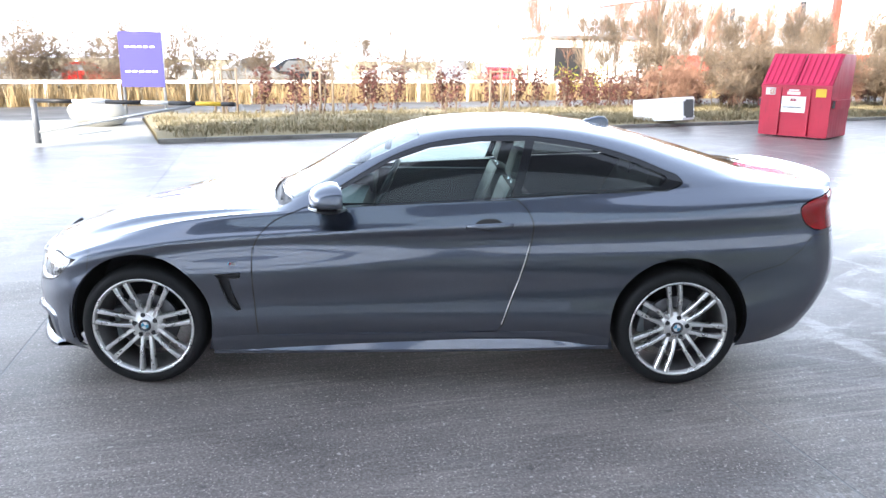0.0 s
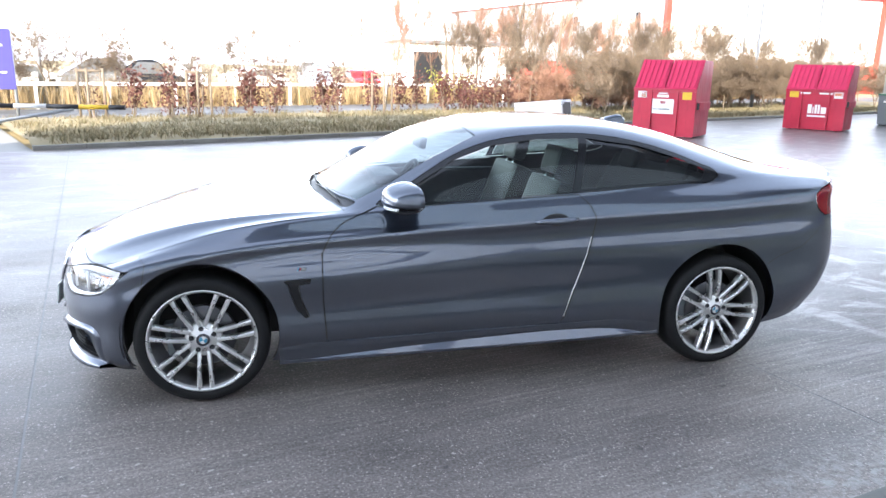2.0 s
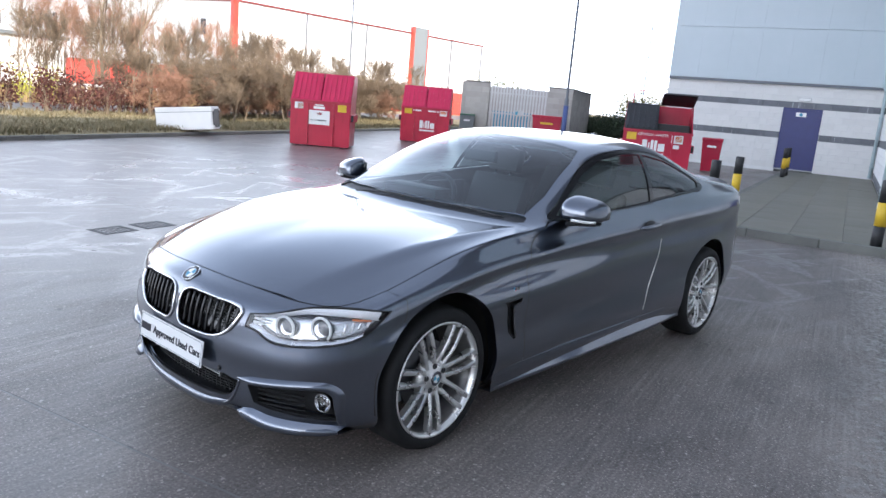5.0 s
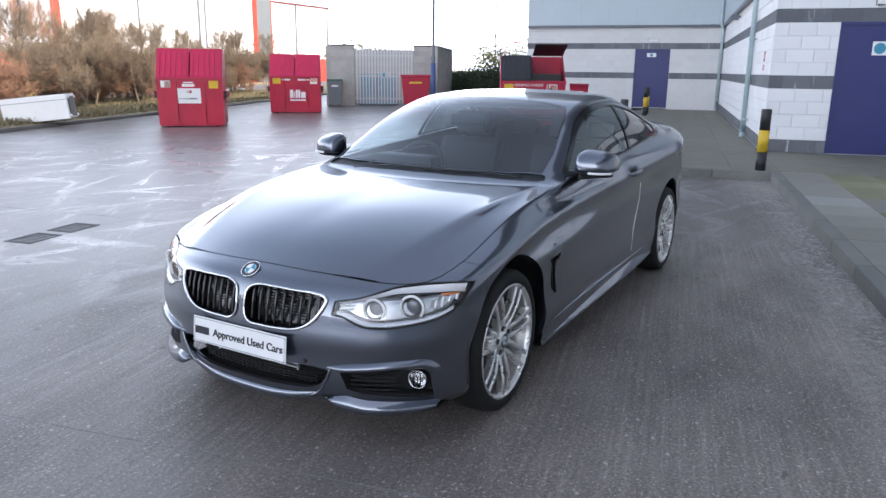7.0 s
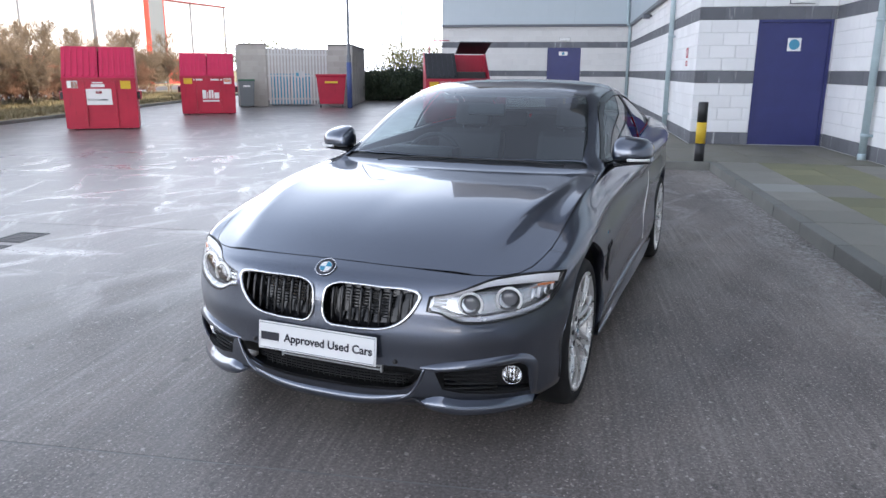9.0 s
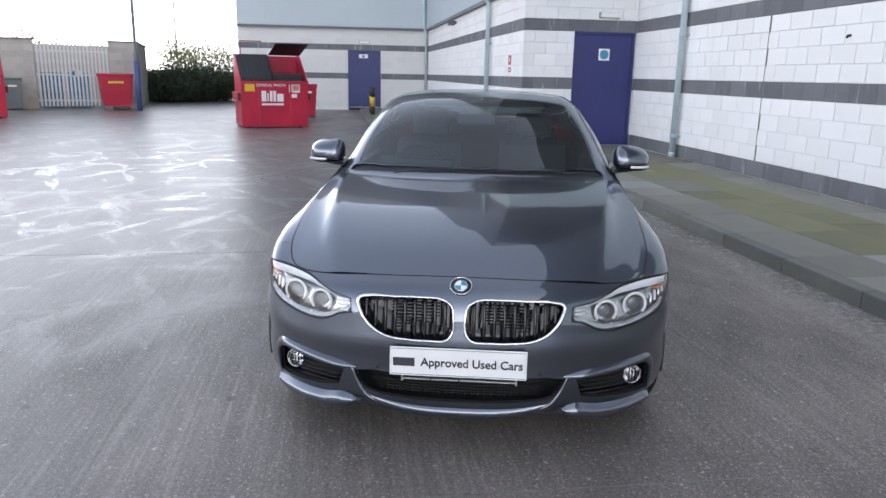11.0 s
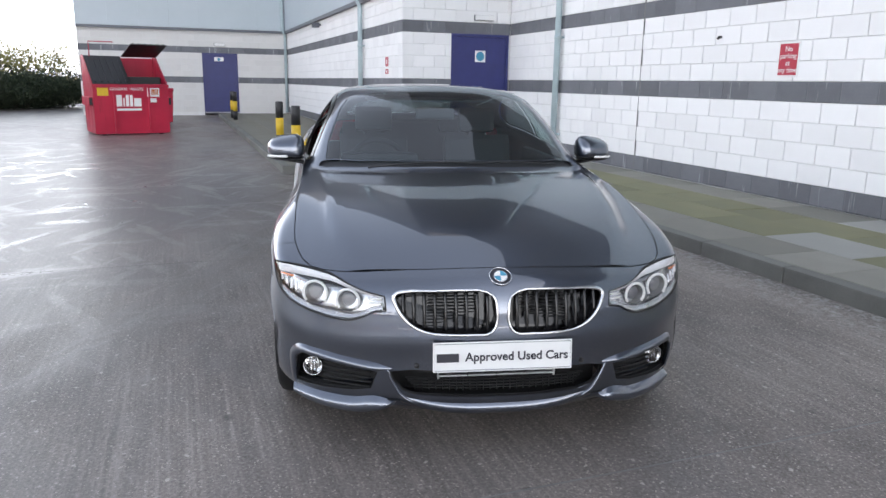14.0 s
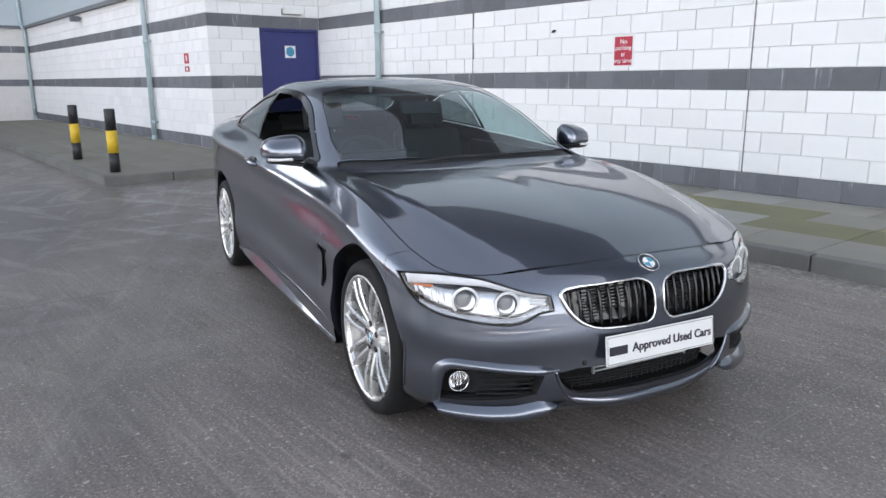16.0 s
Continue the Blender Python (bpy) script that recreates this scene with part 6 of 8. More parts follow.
# ---- bollards ----
def bollard(u, v):
    o = thing("bollard", "black and yellow banded steel bollard on the pavement", "bollard", BM @ pose(u, v, PAVE), "bollards")
    h, r = 0.885, 0.072
    tube_part("post", [(0, 0, 0), (0, 0, 0.27)], r, M_BLACK, o, 24)
    tube_part("yellow_band", [(0, 0, 0.27), (0, 0, 0.585)], r + 0.0015, M_YELLOW, o, 24, label="yellow band")
    tube_part("upper_post", [(0, 0, 0.585), (0, 0, h - 0.008), (0, 0, h)], [r, r, r - 0.01], M_BLACK, o, 24)


for u, v in ((1.65, 2.63), (2.01, 4.85), (4.29, 4.81), (15.0, 4.85), (16.1, 4.85)):
    bollard(u, v)


# ---- bins ----
def skip_bin(name, m, label, lids, front, writing, W=1.83):
    """A front-lift waste container: m at the left front foot, x along its front, y to its back. lids: material and opening angle of each."""
    o = thing(name, label, "waste bin", m, "waste bins")
    D, HF, HB = 1.35, 1.22, 1.95
    wide = W / 1.83
    t = 0.03
    prof = [(0.06, 0.05), (D - 0.04, 0.05), (D, HB - 0.05), (D - 0.10, HB), (0.55, HB) if lids[0][1] == 0 and lids[1][1] == 0 else (D - 0.35, HB - 0.05), (0.0, HF)]
    for x in (0, W - t):                                   # side walls
        bm = bmesh.new()
        prism_into(bm, [(y, z) for y, z in prof], 0, t, Matrix(((0, 1, 0, x), (1, 0, 0, 0), (0, 0, 1, 0), (0, 0, 0, 1))))
        part("side_panel", bm, M_RED, o)
    bm = bmesh.new()
    vs = [bm.verts.new(p) for p in ((t, 0.06, 0.05), (W - t, 0.06, 0.05), (W - t, 0.0, HF), (t, 0.0, HF))]
    ws = [bm.verts.new((v.co.x, v.co.y + 0.03, v.co.z)) for v in vs]
    bm.faces.new(vs)
    bm.faces.new(ws[::-1])
    for i in range(4):
        bm.faces.new((vs[i], vs[(i + 1) % 4], ws[(i + 1) % 4], ws[i]))
    part("front_panel", bm, M_RED, o)
    box_part("back_panel", (t, D - 0.07, 0.05), (W - t, D - 0.04, HB - 0.06), M_RED, o)
    box_part("base", (0.02, 0.06, 0.03), (W - 0.02, D - 0.04, 0.08), M_RED, o)
    box_part("top_rail", (-0.015, -0.025, HF - 0.05), (W + 0.015, 0.03, HF + 0.02), M_RED, o, 0.008)
    for x in (0.45, W - 0.49):                             # upright ribs
        bm = bmesh.new()
        box_into(bm, (x, -0.02, 0.06), (x + 0.04, 0.05, HF - 0.05), None, 0.006)
        part("front_rib", bm, M_RED, o)
    for s, x in ((-1, 0), (1, W)):                         # fork pockets
        bm = bmesh.new()
        box_into(bm, (min(x, x + s * 0.09), 0.10, 0.72), (max(x, x + s * 0.09), D - 0.25, 0.92), None, 0.01)
        part("fork_pocket", bm, M_RED, o)
        box_part("pocket_mouth", (min(x + s * 0.012, x + s * 0.078), 0.094, 0.735), (max(x + s * 0.012, x + s * 0.078), 0.103, 0.905), M_BLACK, o, label="dark pocket mouth")
    for x in (0.2, W - 0.2):
        for y in (0.18, D - 0.2):
            box_part("foot", (x - 0.05, y - 0.06, 0.0), (x + 0.05, y + 0.06, 0.04), M_BLACK, o, 0.006)
    # two lids between a back hinge and the front rail
    y1, z1 = (D - 0.10, HB) if lids[0][1] == 0 and lids[1][1] == 0 else (D - 0.35, HB - 0.05)
    y_top = 0.55 if lids[0][1] == 0 and lids[1][1] == 0 else D - 0.35
    for k, (mat, lift) in enumerate(lids):
        x0, x1 = (0.01, W / 2 - 0.015) if k == 0 else (W / 2 + 0.015, W - 0.01)
        run = math.hypot(y_top + 0.03, z1 - HF)
        a = math.degrees(math.atan2(z1 - HF, y_top + 0.03))
        lm = Matrix.Translation((0, y_top, z1 + 0.01)) @ pose(0, 0, 0, a - lift, 0, 0)
        bm = bmesh.new()
        box_into(bm, (x0, -run, 0.0), (x1, 0.0, 0.022), lm, 0.006)
        lid = part("lid", bm, mat, o, "ribbed plastic lid")
        n = 6
        for i in range(n):
            x = x0 + (x1 - x0) * (i + 0.5) / n
            box_part("lid_rib", (x - 0.022, -run + 0.05, 0.018), (x + 0.022, -0.05, 0.05), mat, lid, 0.01, lm)
    if y_top < 0.6:
        bm = bmesh.new()
        box_into(bm, (0.0, 0.55, HB - 0.02), (W, D - 0.08, HB + 0.012), None, 0.01)
        part("top_cover", bm, lids[0][0], o)
    else:
        tube_part("lid_bar", [(0.15, D - 0.38, HB - 0.05), (0.15, D - 0.38, HB + 0.32), (0.72, D - 0.38, HB + 0.32)], 0.014, M_RED, o)
        # added black block that gives the inside the dark of the lids' shade
        box_part("rubbish", (0.06, 0.40, 0.7), (W - 0.06, D - 0.12, 1.42), M_BLACK, o, 0.05, label="black block for the shaded inside of the container")
    # stickers and lettering on the front
    lean = math.degrees(math.atan2(-0.06, HF - 0.05))
    fm = Matrix.Translation((0, 0.06 - 0.0015, 0.05)) @ pose(0, 0, 0, -lean, 0, 0)
    for x0, x1, z0, z1_, mat, nm in front:
        box_part(nm, (x0 * wide, -0.007, z0 - 0.05), (x1 * wide, 0.0, z1_ - 0.05), mat, o, 0.001, fm)
    for text, size, x, z in writing:
        words("bin_lettering", text, size, M_WHITE, o, fm @ Matrix.Translation((x * wide, -0.028, z - 0.05)) @ pose(0, 0, 0, 90, 0, 0), "white lettering")
    return o


def name_bars(x, z, w, h):
    """Five white bars in place of a name, over a thin one in place of a number."""
    spans = ((0.0, 0.22, 1.0), (0.27, 0.33, 0.75), (0.38, 0.50, 1.0), (0.54, 0.66, 1.0), (0.71, 1.0, 0.72))
    return [(x + w * a, x + w * b, z, z + h * k, M_WHITE, "name_bar") for a, b, k in spans] + [(x, x + w, z - 0.10, z - 0.05, M_WHITE, "number_bar")]


a1 = -47.5
skip_bin("waste_container", pose(8.42, 13.55, 0, 0, 0, a1), "red steel waste container with closed red plastic lids", ((M_REDLID, 0), (M_REDLID, 0)),
         [(0.56, 1.20, 0.60, 0.98, M_WHITE, "notice_panel"), (0.80, 0.96, 0.86, 0.93, M_SIGNRED, "notice_mark"), (0.60, 1.1, 0.70, 0.74, M_GREY, "notice_line"), (0.12, 0.38, 1.00, 1.17, M_WHITE, "sticker"), (0.22, 0.37, 1.01, 1.15, M_ORANGE, "sticker_patch"), (1.44, 1.70, 0.98, 1.17, M_YELLOW, "sticker"), (0.70, 1.04, 1.02, 1.09, M_WHITE, "word_bar"), (0.74, 1.0, 1.11, 1.14, M_WHITE, "word_bar")], [], 1.62)
skip_bin("waste_container", pose(14.65, 15.55, 0, 0, 0, -52), "red steel waste container with closed lids and white lettering", ((M_REDLID, 0), (M_REDLID, 0)),
         name_bars(0.72, 0.52, 0.56, 0.27) + [(0.12, 0.40, 0.99, 1.17, M_YELLOW, "sticker"), (1.46, 1.72, 0.99, 1.17, M_WHITE, "sticker"), (1.48, 1.70, 1.06, 1.15, M_ORANGE, "sticker_patch"), (0.45, 0.75, 1.10, 1.15, M_WHITE, "word_bar"), (1.02, 1.42, 1.10, 1.15, M_WHITE, "word_bar")], [], 1.70)
skip_bin("waste_container", pose(14.12, 6.62, 0, 0, 0, -63), "red steel waste container with one black lid open", ((M_BLACK, 0), (M_BLACK, 46)),
         name_bars(0.54, 0.70, 0.60, 0.28) + [(0.10, 0.36, 0.96, 1.15, M_YELLOW, "sticker"), (1.30, 1.60, 0.94, 1.15, M_WHITE, "sticker"), (1.40, 1.58, 0.98, 1.13, M_ORANGE, "sticker_patch"), (1.36, 1.52, 0.80, 0.90, M_WHITE, "sticker")], [("GENERAL WASTE", 0.100, 0.80, 1.12)], 1.76)


def wheelie(name, m, w, d, h, body, lid, label, four=False):
    o = thing(name, label, "wheelie bin", m, "wheeled bins")
    bm = bmesh.new()
    z0 = 0.14 if four else 0.05
    rows = []
    for z, k in ((z0, 0.82), (h * 0.55, 0.93), (h - 0.10, 1.0), (h - 0.06, 1.05), (h - 0.04, 1.05)):
        rows.append([bm.verts.new((sx * w / 2 * k, sy * d / 2 * k, z)) for sx, sy in ((-1, -1), (1, -1), (1, 1), (-1, 1))])
    for a, b in zip(rows, rows[1:]):
        for i in range(4):
            bm.faces.new((a[i], a[(i + 1) % 4], b[(i + 1) % 4], b[i]))
    bm.faces.new(rows[0][::-1])
    bm.faces.new(rows[-1])
    bmesh.ops.bevel(bm, geom=[e for e in bm.edges if abs((e.verts[0].co - e.verts[1].co).z) > 0.03], offset=0.03, segments=2, affect="EDGES")
    part("bin_body", bm, body, o)
    box_part("bin_lid", (-w / 2 * 1.06, -d / 2 * 1.06, h - 0.042), (w / 2 * 1.06, d / 2 * 1.06, h + 0.015), lid, o, 0.02)
    tube_part("bin_handle", [(-w / 3, d / 2 * 1.10, h - 0.06), (w / 3, d / 2 * 1.10, h - 0.06)], 0.014, body, o)
    box_part("bin_sticker", (-w * 0.22, -d / 2 * 0.99 - 0.012, h * 0.74), (w * 0.22, -d / 2 * 0.90, h * 0.80), M_YELLOW if four else M_WHITE, o, 0.001, label="small label")
    for sx in (-1, 1):
        for sy in ((-1, 1) if four else (1,)):
            r = 0.075 if four else 0.10
            c = Vector((sx * w * 0.38, sy * d * 0.36, r))
            tube_part("castor", [c - Vector((0.02, 0, 0)), c + Vector((0.02, 0, 0))], r, M_BLACK if not four else M_GREY, o, 16)


wheelie("wheeled_bin", pose(21.45, 13.95, 0, 0, 0, -59), 1.15, 0.85, 1.28, M_RED, M_RED, "large red four-wheeled bin by the gate", True)
wheelie("wheeled_bin", pose(19.9, 16.9, 0, 0, 0, -52), 0.60, 0.72, 1.07, M_GREY, M_GREENLID, "grey wheeled bin with a green lid")
wheelie("wheeled_bin", pose(19.6, 6.33, 0, 0, 0, -70), 0.60, 0.72, 1.08, M_RED, M_RED, "small red wheeled bin behind the container")

# ---- bin store with a palisade gate ----
CM = pose(20.2, 17.35, 0, 0, 0, -58.6)                    # x along its front, y to its back
WALL_H = 2.42
store = thing("bin_store", "grey blockwork bin store with a galvanised palisade gate", "bin store", CM)
FRONT = [(0.0, 1.0), (3.45, 4.45)]
for x0, x1 in FRONT:
    box_part("store_wall", (x0, 0.012, 0), (x1, 0.20, WALL_H), M_RAWBLOCK, store)
    box_part("coping", (x0 - 0.03, -0.04, WALL_H), (x1 + 0.03, 0.25, WALL_H + 0.05), M_KERB, store, 0.006)
SIDE_M = Matrix.Translation((4.45, 0, 0)) @ pose(0, 0, 0, 0, 0, 82)
box_part("store_wall", (0.02, 0.012, 0), (6.0, 0.20, WALL_H), M_RAWBLOCK, store, 0, SIDE_M)
box_part("coping", (-0.02, -0.04, WALL_H), (6.0, 0.25, WALL_H + 0.045), M_KERB, store, 0.006, SIDE_M)
box_part("store_wall", (-0.2, 0.2, 0), (0.0, 6.0, WALL_H), M_RAWBLOCK, store)
box_part("store_wall", (0.0, 5.9, 0), (4.6, 6.1, WALL_H), M_RAWBLOCK, store)
for z in (0.30, 1.22, 2.05):
    box_part("gate_rail", (1.02, 0.06, z - 0.025), (3.43, 0.10, z + 0.025), M_PALISADE, store, 0.004)
pale_bm = bmesh.new()
prism_into(pale_bm, [(-0.035, 0.09), (0.035, 0.09), (0.035, 2.26), (0.018, 2.36), (-0.018, 2.36), (-0.035, 2.26)], 0.028, 0.036)
prism_into(pale_bm, [(-0.012, 0.09), (0.012, 0.09), (0.012, 2.28), (-0.012, 2.28)], 0.018, 0.029)
pale_me = mesh_of("pale", pale_bm, M_PALISADE)
for k in range(19):
    part("pale", pale_me, None, store).matrix_local = Matrix.Translation((1.10 + 0.126 * k, 0.02, 0))
box_part("gate_notice", (2.1, 0.012, 1.16), (2.45, 0.02, 1.40), M_GALV, store, 0.003, label="small gate plate")
box_part("gate_notice_mark", (2.16, 0.008, 1.20), (2.26, 0.0125, 1.34), M_SIGNBLUE, store)
for x in (1.5, 2.35):
    o = thing("wheeled_bin", "blue wheeled bin inside the bin store", "wheelie bin", CM @ pose(x, 0.9, 0), "wheeled bins")
    box_part("bin_body", (-0.38, -0.3, 0.05), (0.38, 0.3, 1.25), M_SIGNBLUE, o, 0.03)
    box_part("bin_lid", (-0.40, -0.33, 1.24), (0.40, 0.33, 1.30), M_SIGNBLUE, o, 0.02)


# ---- posts ----
def lamp_column(x, y, h, label, sleeve=None, mat=None, r=0.055):
    o = thing("lamp_column", label, "lamp post", pose(x, y, 0), "lamp columns")
    tube_part("column", [(0, 0, -0.05), (0, 0, 2.0), (0, 0, 2.05), (0, 0, h)], [r * 1.5, r * 1.5, r, r * 0.75], mat or M_FLASH, o, 12)
    if sleeve:
        tube_part("sleeve", [(0, 0, 0), (0, 0, 1.75)], r * 1.6 + 0.01, sleeve, o, 14, label="blue painted sleeve")
    tube_part("lamp_arm", [(0, 0, h - 0.05), (-0.25, -0.35, h + 0.1), (-0.5, -0.7, h + 0.12)], 0.03, mat or M_FLASH, o)
    box_part("lamp_head", (-0.12, -0.35, 0), (0.12, 0.2, 0.1), M_GREY, o, 0.03, pose(-0.55, -0.85, h + 0.08, 0, 0, -35))


lamp_column(21.1, 12.92, 9.0, "dark lamp column with a blue painted foot", M_BLUEPOLE)
lamp_column(20.5, 25.2, 10.0, "dark slender lamp column beyond the verge")
lamp_column(-9.55, 27.1, 10.0, "grey lamp column beside the road", None, M_GALV)
lamp_column(49.8, 24.2, 12.0, "far dark lamp column behind the hall")

# ---- drains ----
for u, v in ((-0.10, 4.33), (-0.56, 4.22)):
    o = thing("drain_grate", "dark iron drain grate set in the yard", "drain", pose(u, v, 0.004, 0, 0, 12.35), "drain grates")
    bm = bmesh.new()
    for lo, hi in (((-0.185, -0.145, -0.03), (0.185, -0.12, 0)), ((-0.185, 0.12, -0.03), (0.185, 0.145, 0)), ((-0.185, -0.12, -0.03), (-0.16, 0.12, 0)), ((0.16, -0.12, -0.03), (0.185, 0.12, 0))):
        box_into(bm, lo, hi)
    part("grate_frame", bm, M_BLACK, o)
    for k in range(7):
        box_part("grate_bar", (-0.149 + 0.046 * k, -0.12, -0.02), (-0.127 + 0.046 * k, 0.12, -0.001), M_BLACK, o)
    box_part("drain_pit", (-0.16, -0.12, -0.034), (0.16, 0.12, -0.026), M_BLACK, o)

# ---- verge, road, entrance ----
def lot(x, y, z=0.0):
    return LOT @ Vector((x, y, z))


def sheet(name, corners, mat, z, label, category, seg=1, jitter=0.0):
    bm = bmesh.new()
    if seg == 1:
        bm.faces.new([bm.verts.new((*lot(*c).xy, z)) for c in corners])
    else:
        (x0, y0), (x1, _), (_, y1), _ = corners
        nx, ny = seg
        g = [[bm.verts.new(lot(x0 + (x1 - x0) * i / nx, y0 + (y1 - y0) * j / ny, z + (jitter * noise.noise((i * 0.3, j * 0.5, 3)) + jitter if 0 < j < ny else 0))) for j in range(ny + 1)] for i in range(nx + 1)]
        for i in range(nx):
            for j in range(ny):
                bm.faces.new((g[i][j], g[i + 1][j], g[i + 1][j + 1], g[i][j + 1])).smooth = True
    ob = part(name, bm, mat, None)
    return tagged(ob, label, category, kind="structure")


sheet("verge", [(1.6, 0.15), (48, 0.15), (48, 7.0), (1.6, 7.0)], M_VERGE, 0.06, "rough grass verge between yard and road", "verge", (120, 16), 0.08)
sheet("entrance", [(-26, -0.02), (1.6, -0.02), (1.6, 7.0), (-26, 7.0)], M_SLABPALE, -0.006, "pale concrete entrance apron by the barrier", "entrance")
sheet("road", [(-120, 7.0), (120, 7.0), (120, 13.2), (-120, 13.2)], M_ROAD, -0.012, "grey asphalt road beyond the verge", "road")
lot_kerb = thing("yard_kerb", "low concrete kerb along the verge", "kerb", kind="structure")
kerb_me = None
for k in range(50):
    bm = bmesh.new()
    if kerb_me is None:
        box_into(bm, (0, 0, -0.05), (0.905, 0.13, 0.09), None, 0.012)
        kerb_me = mesh_of("kerb_stone", bm, M_KERB)
    else:
        bm.free()
    part("kerb_stone", kerb_me, None, lot_kerb).matrix_local = LOT @ Matrix.Translation((1.6 + 0.915 * k, 0.0, 0.0))

# ---- grass and plants ----
rng = random.Random(7)


def blades(name, count, spot, height, width, mat, label, category, lean=0.45):
    """Tufts of bent grass blades as one object of stuff."""
    vs, fs = [], []
    for _ in range(count):
        x, y, z = spot()
        for _ in range(rng.randint(5, 8)):
            h = height * rng.uniform(0.5, 1.2)
            a = rng.uniform(0, 2 * math.pi)
            dx, dy = math.cos(a), math.sin(a)
            bx, by = x + rng.uniform(-0.12, 0.12), y + rng.uniform(-0.12, 0.12)
            w = width * rng.uniform(0.7, 1.3)
            l = h * lean * rng.uniform(0.3, 1.4)
            n = len(vs)
            vs += [(bx - dy * w, by + dx * w, z), (bx + dy * w, by - dx * w, z),
                   (bx + dx * l * 0.4 + dy * w * 0.7, by + dy * l * 0.4 - dx * w * 0.7, z + h * 0.6), (bx + dx * l * 0.4 - dy * w * 0.7, by + dy * l * 0.4 + dx * w * 0.7, z + h * 0.6),
                   (bx + dx * l, by + dy * l, z + h * 0.95)]
            fs += [(n, n + 1, n + 2, n + 3), (n + 3, n + 2, n + 4)]
    me = bpy.data.meshes.new(name)
    me.from_pydata(vs, [], fs)
    me.materials.append(mat)
    ob = part(name, me, None, None)
    return tagged(ob, label, category, kind="stuff")


def verge_spot():
    p = lot(rng.uniform(1.8, 40), 0.35 + 6.3 * rng.random() ** 1.3)
    return p.x, p.y, 0.06


def straw_spot():
    p = lot(rng.uniform(-45, 60), rng.uniform(13.4, 19))
    return p.x, p.y, -0.06


def near_spot():
    p = lot(rng.uniform(1.8, 36), rng.uniform(0.3, 2.2))
    return p.x, p.y, 0.06


blades("verge_grass", 6500, verge_spot, 0.20, 0.011, M_GRASS, "matted dry and green verge grass", "grass", 0.9)
blades("verge_grass_front", 3200, near_spot, 0.22, 0.010, M_GRASS, "matted dry grass along the kerb", "grass", 0.9)
blades("straw_grass", 4200, straw_spot, 0.95, 0.018, M_REED, "tall straw-coloured dry grass", "grass", 0.35)


def twig_mesh(name, h, spread, levels, mat_seed, lean=0.0, thin=1.0, base_r=0.05, kids=(4, 6), upright=0.5):
    """A bare branching crown: gives a trunk mesh (tubes) and a twig mesh (slender three-sided rods)."""
    r_ = random.Random(mat_seed)
    trunk = bmesh.new()
    rods_v, rods_f = [], []

    def rod(a, b, ra, rb):
        d = (b - a).normalized()
        s = d.orthogonal().normalized()
        t = d.cross(s)
        n = len(rods_v)
        for p, rr in ((a, ra), (b, rb)):
            for k in range(3):
                w = 2 * math.pi * k / 3
                rods_v.append(tuple(p + rr * (math.cos(w) * s + math.sin(w) * t)))
        for k in range(3):
            j = (k + 1) % 3
            rods_f.append((n + k, n + j, n + 3 + j, n + 3 + k))

    def grow_(p, d, length, r, level):
        steps = 4 if level < 2 else 3
        pts = [p]
        for i in range(steps):
            d = (d + Vector((r_.uniform(-1, 1), r_.uniform(-1, 1), r_.uniform(-0.3, 0.6) * upright)) * 0.22).normalized()
            pts.append(pts[-1] + d * length / steps)
        rad = [r * (1 - 0.65 * i / steps) for i in range(steps + 1)]
        if level < 1:
            tube_into(trunk, pts, rad, 7)
        else:
            for i in range(steps):
                rod(pts[i], pts[i + 1], rad[i], rad[i + 1])
        if level >= levels:
            return
        for _ in range(r_.randint(*kids)):
            t = r_.uniform(0.25, 1.0)
            i = min(int(t * steps), steps - 1)
            q = pts[i].lerp(pts[i + 1], t * steps - i)
            a = r_.uniform(0, 2 * math.pi)
            side = d.orthogonal().normalized()
            side = (Matrix.Rotation(a, 3, d) @ side)
            nd = (d * (1 - spread) + side * spread + Vector((0, 0, 0.25 * upright))).normalized()
            grow_(q, nd, length * r_.uniform(0.45, 0.65), max(0.0035 * thin, rad[i] * 0.55), level + 1)

    grow_(Vector((0, 0, -0.1)), Vector((lean, 0, 1)).normalized(), h * 0.62, base_r, 0)
    me = bpy.data.meshes.new(name)
    me.from_pydata(rods_v, [], rods_f)
    return trunk, me


def bare_tree(name, seed, h, mat, label, category="tree", spread=0.5, levels=4, group="", base_r=0.06, thin=1.0, kids=(4, 6), upright=0.6):
    trunk, me = twig_mesh("crown", h, spread, levels, seed, 0.03, thin, base_r, kids, upright)
    me.materials.append(mat)
    o = thing(name, label, category, pose(0, 0, -50), group)
    part("trunk", trunk, M_BARK, o)
    part("crown", me, None, o, "bare twigs")
    return o


def plant(proto, spots):
    first = True
    for x, y, turn in spots:
        m = pose(x, y, 0, 0, 0, turn)
        if first:
            proto.matrix_basis = m
            first = False
        else:
            copy_thing(proto, m)


def along(x0, x1, y0, y1, n, seed):
    r_ = random.Random(seed)
    out = []
    for k in range(n):
        p = lot(x0 + (x1 - x0) * (k + r_.uniform(0.1, 0.9)) / n, r_.uniform(y0, y1))
        out.append((p.x, p.y, r_.uniform(0, 360)))
    return out


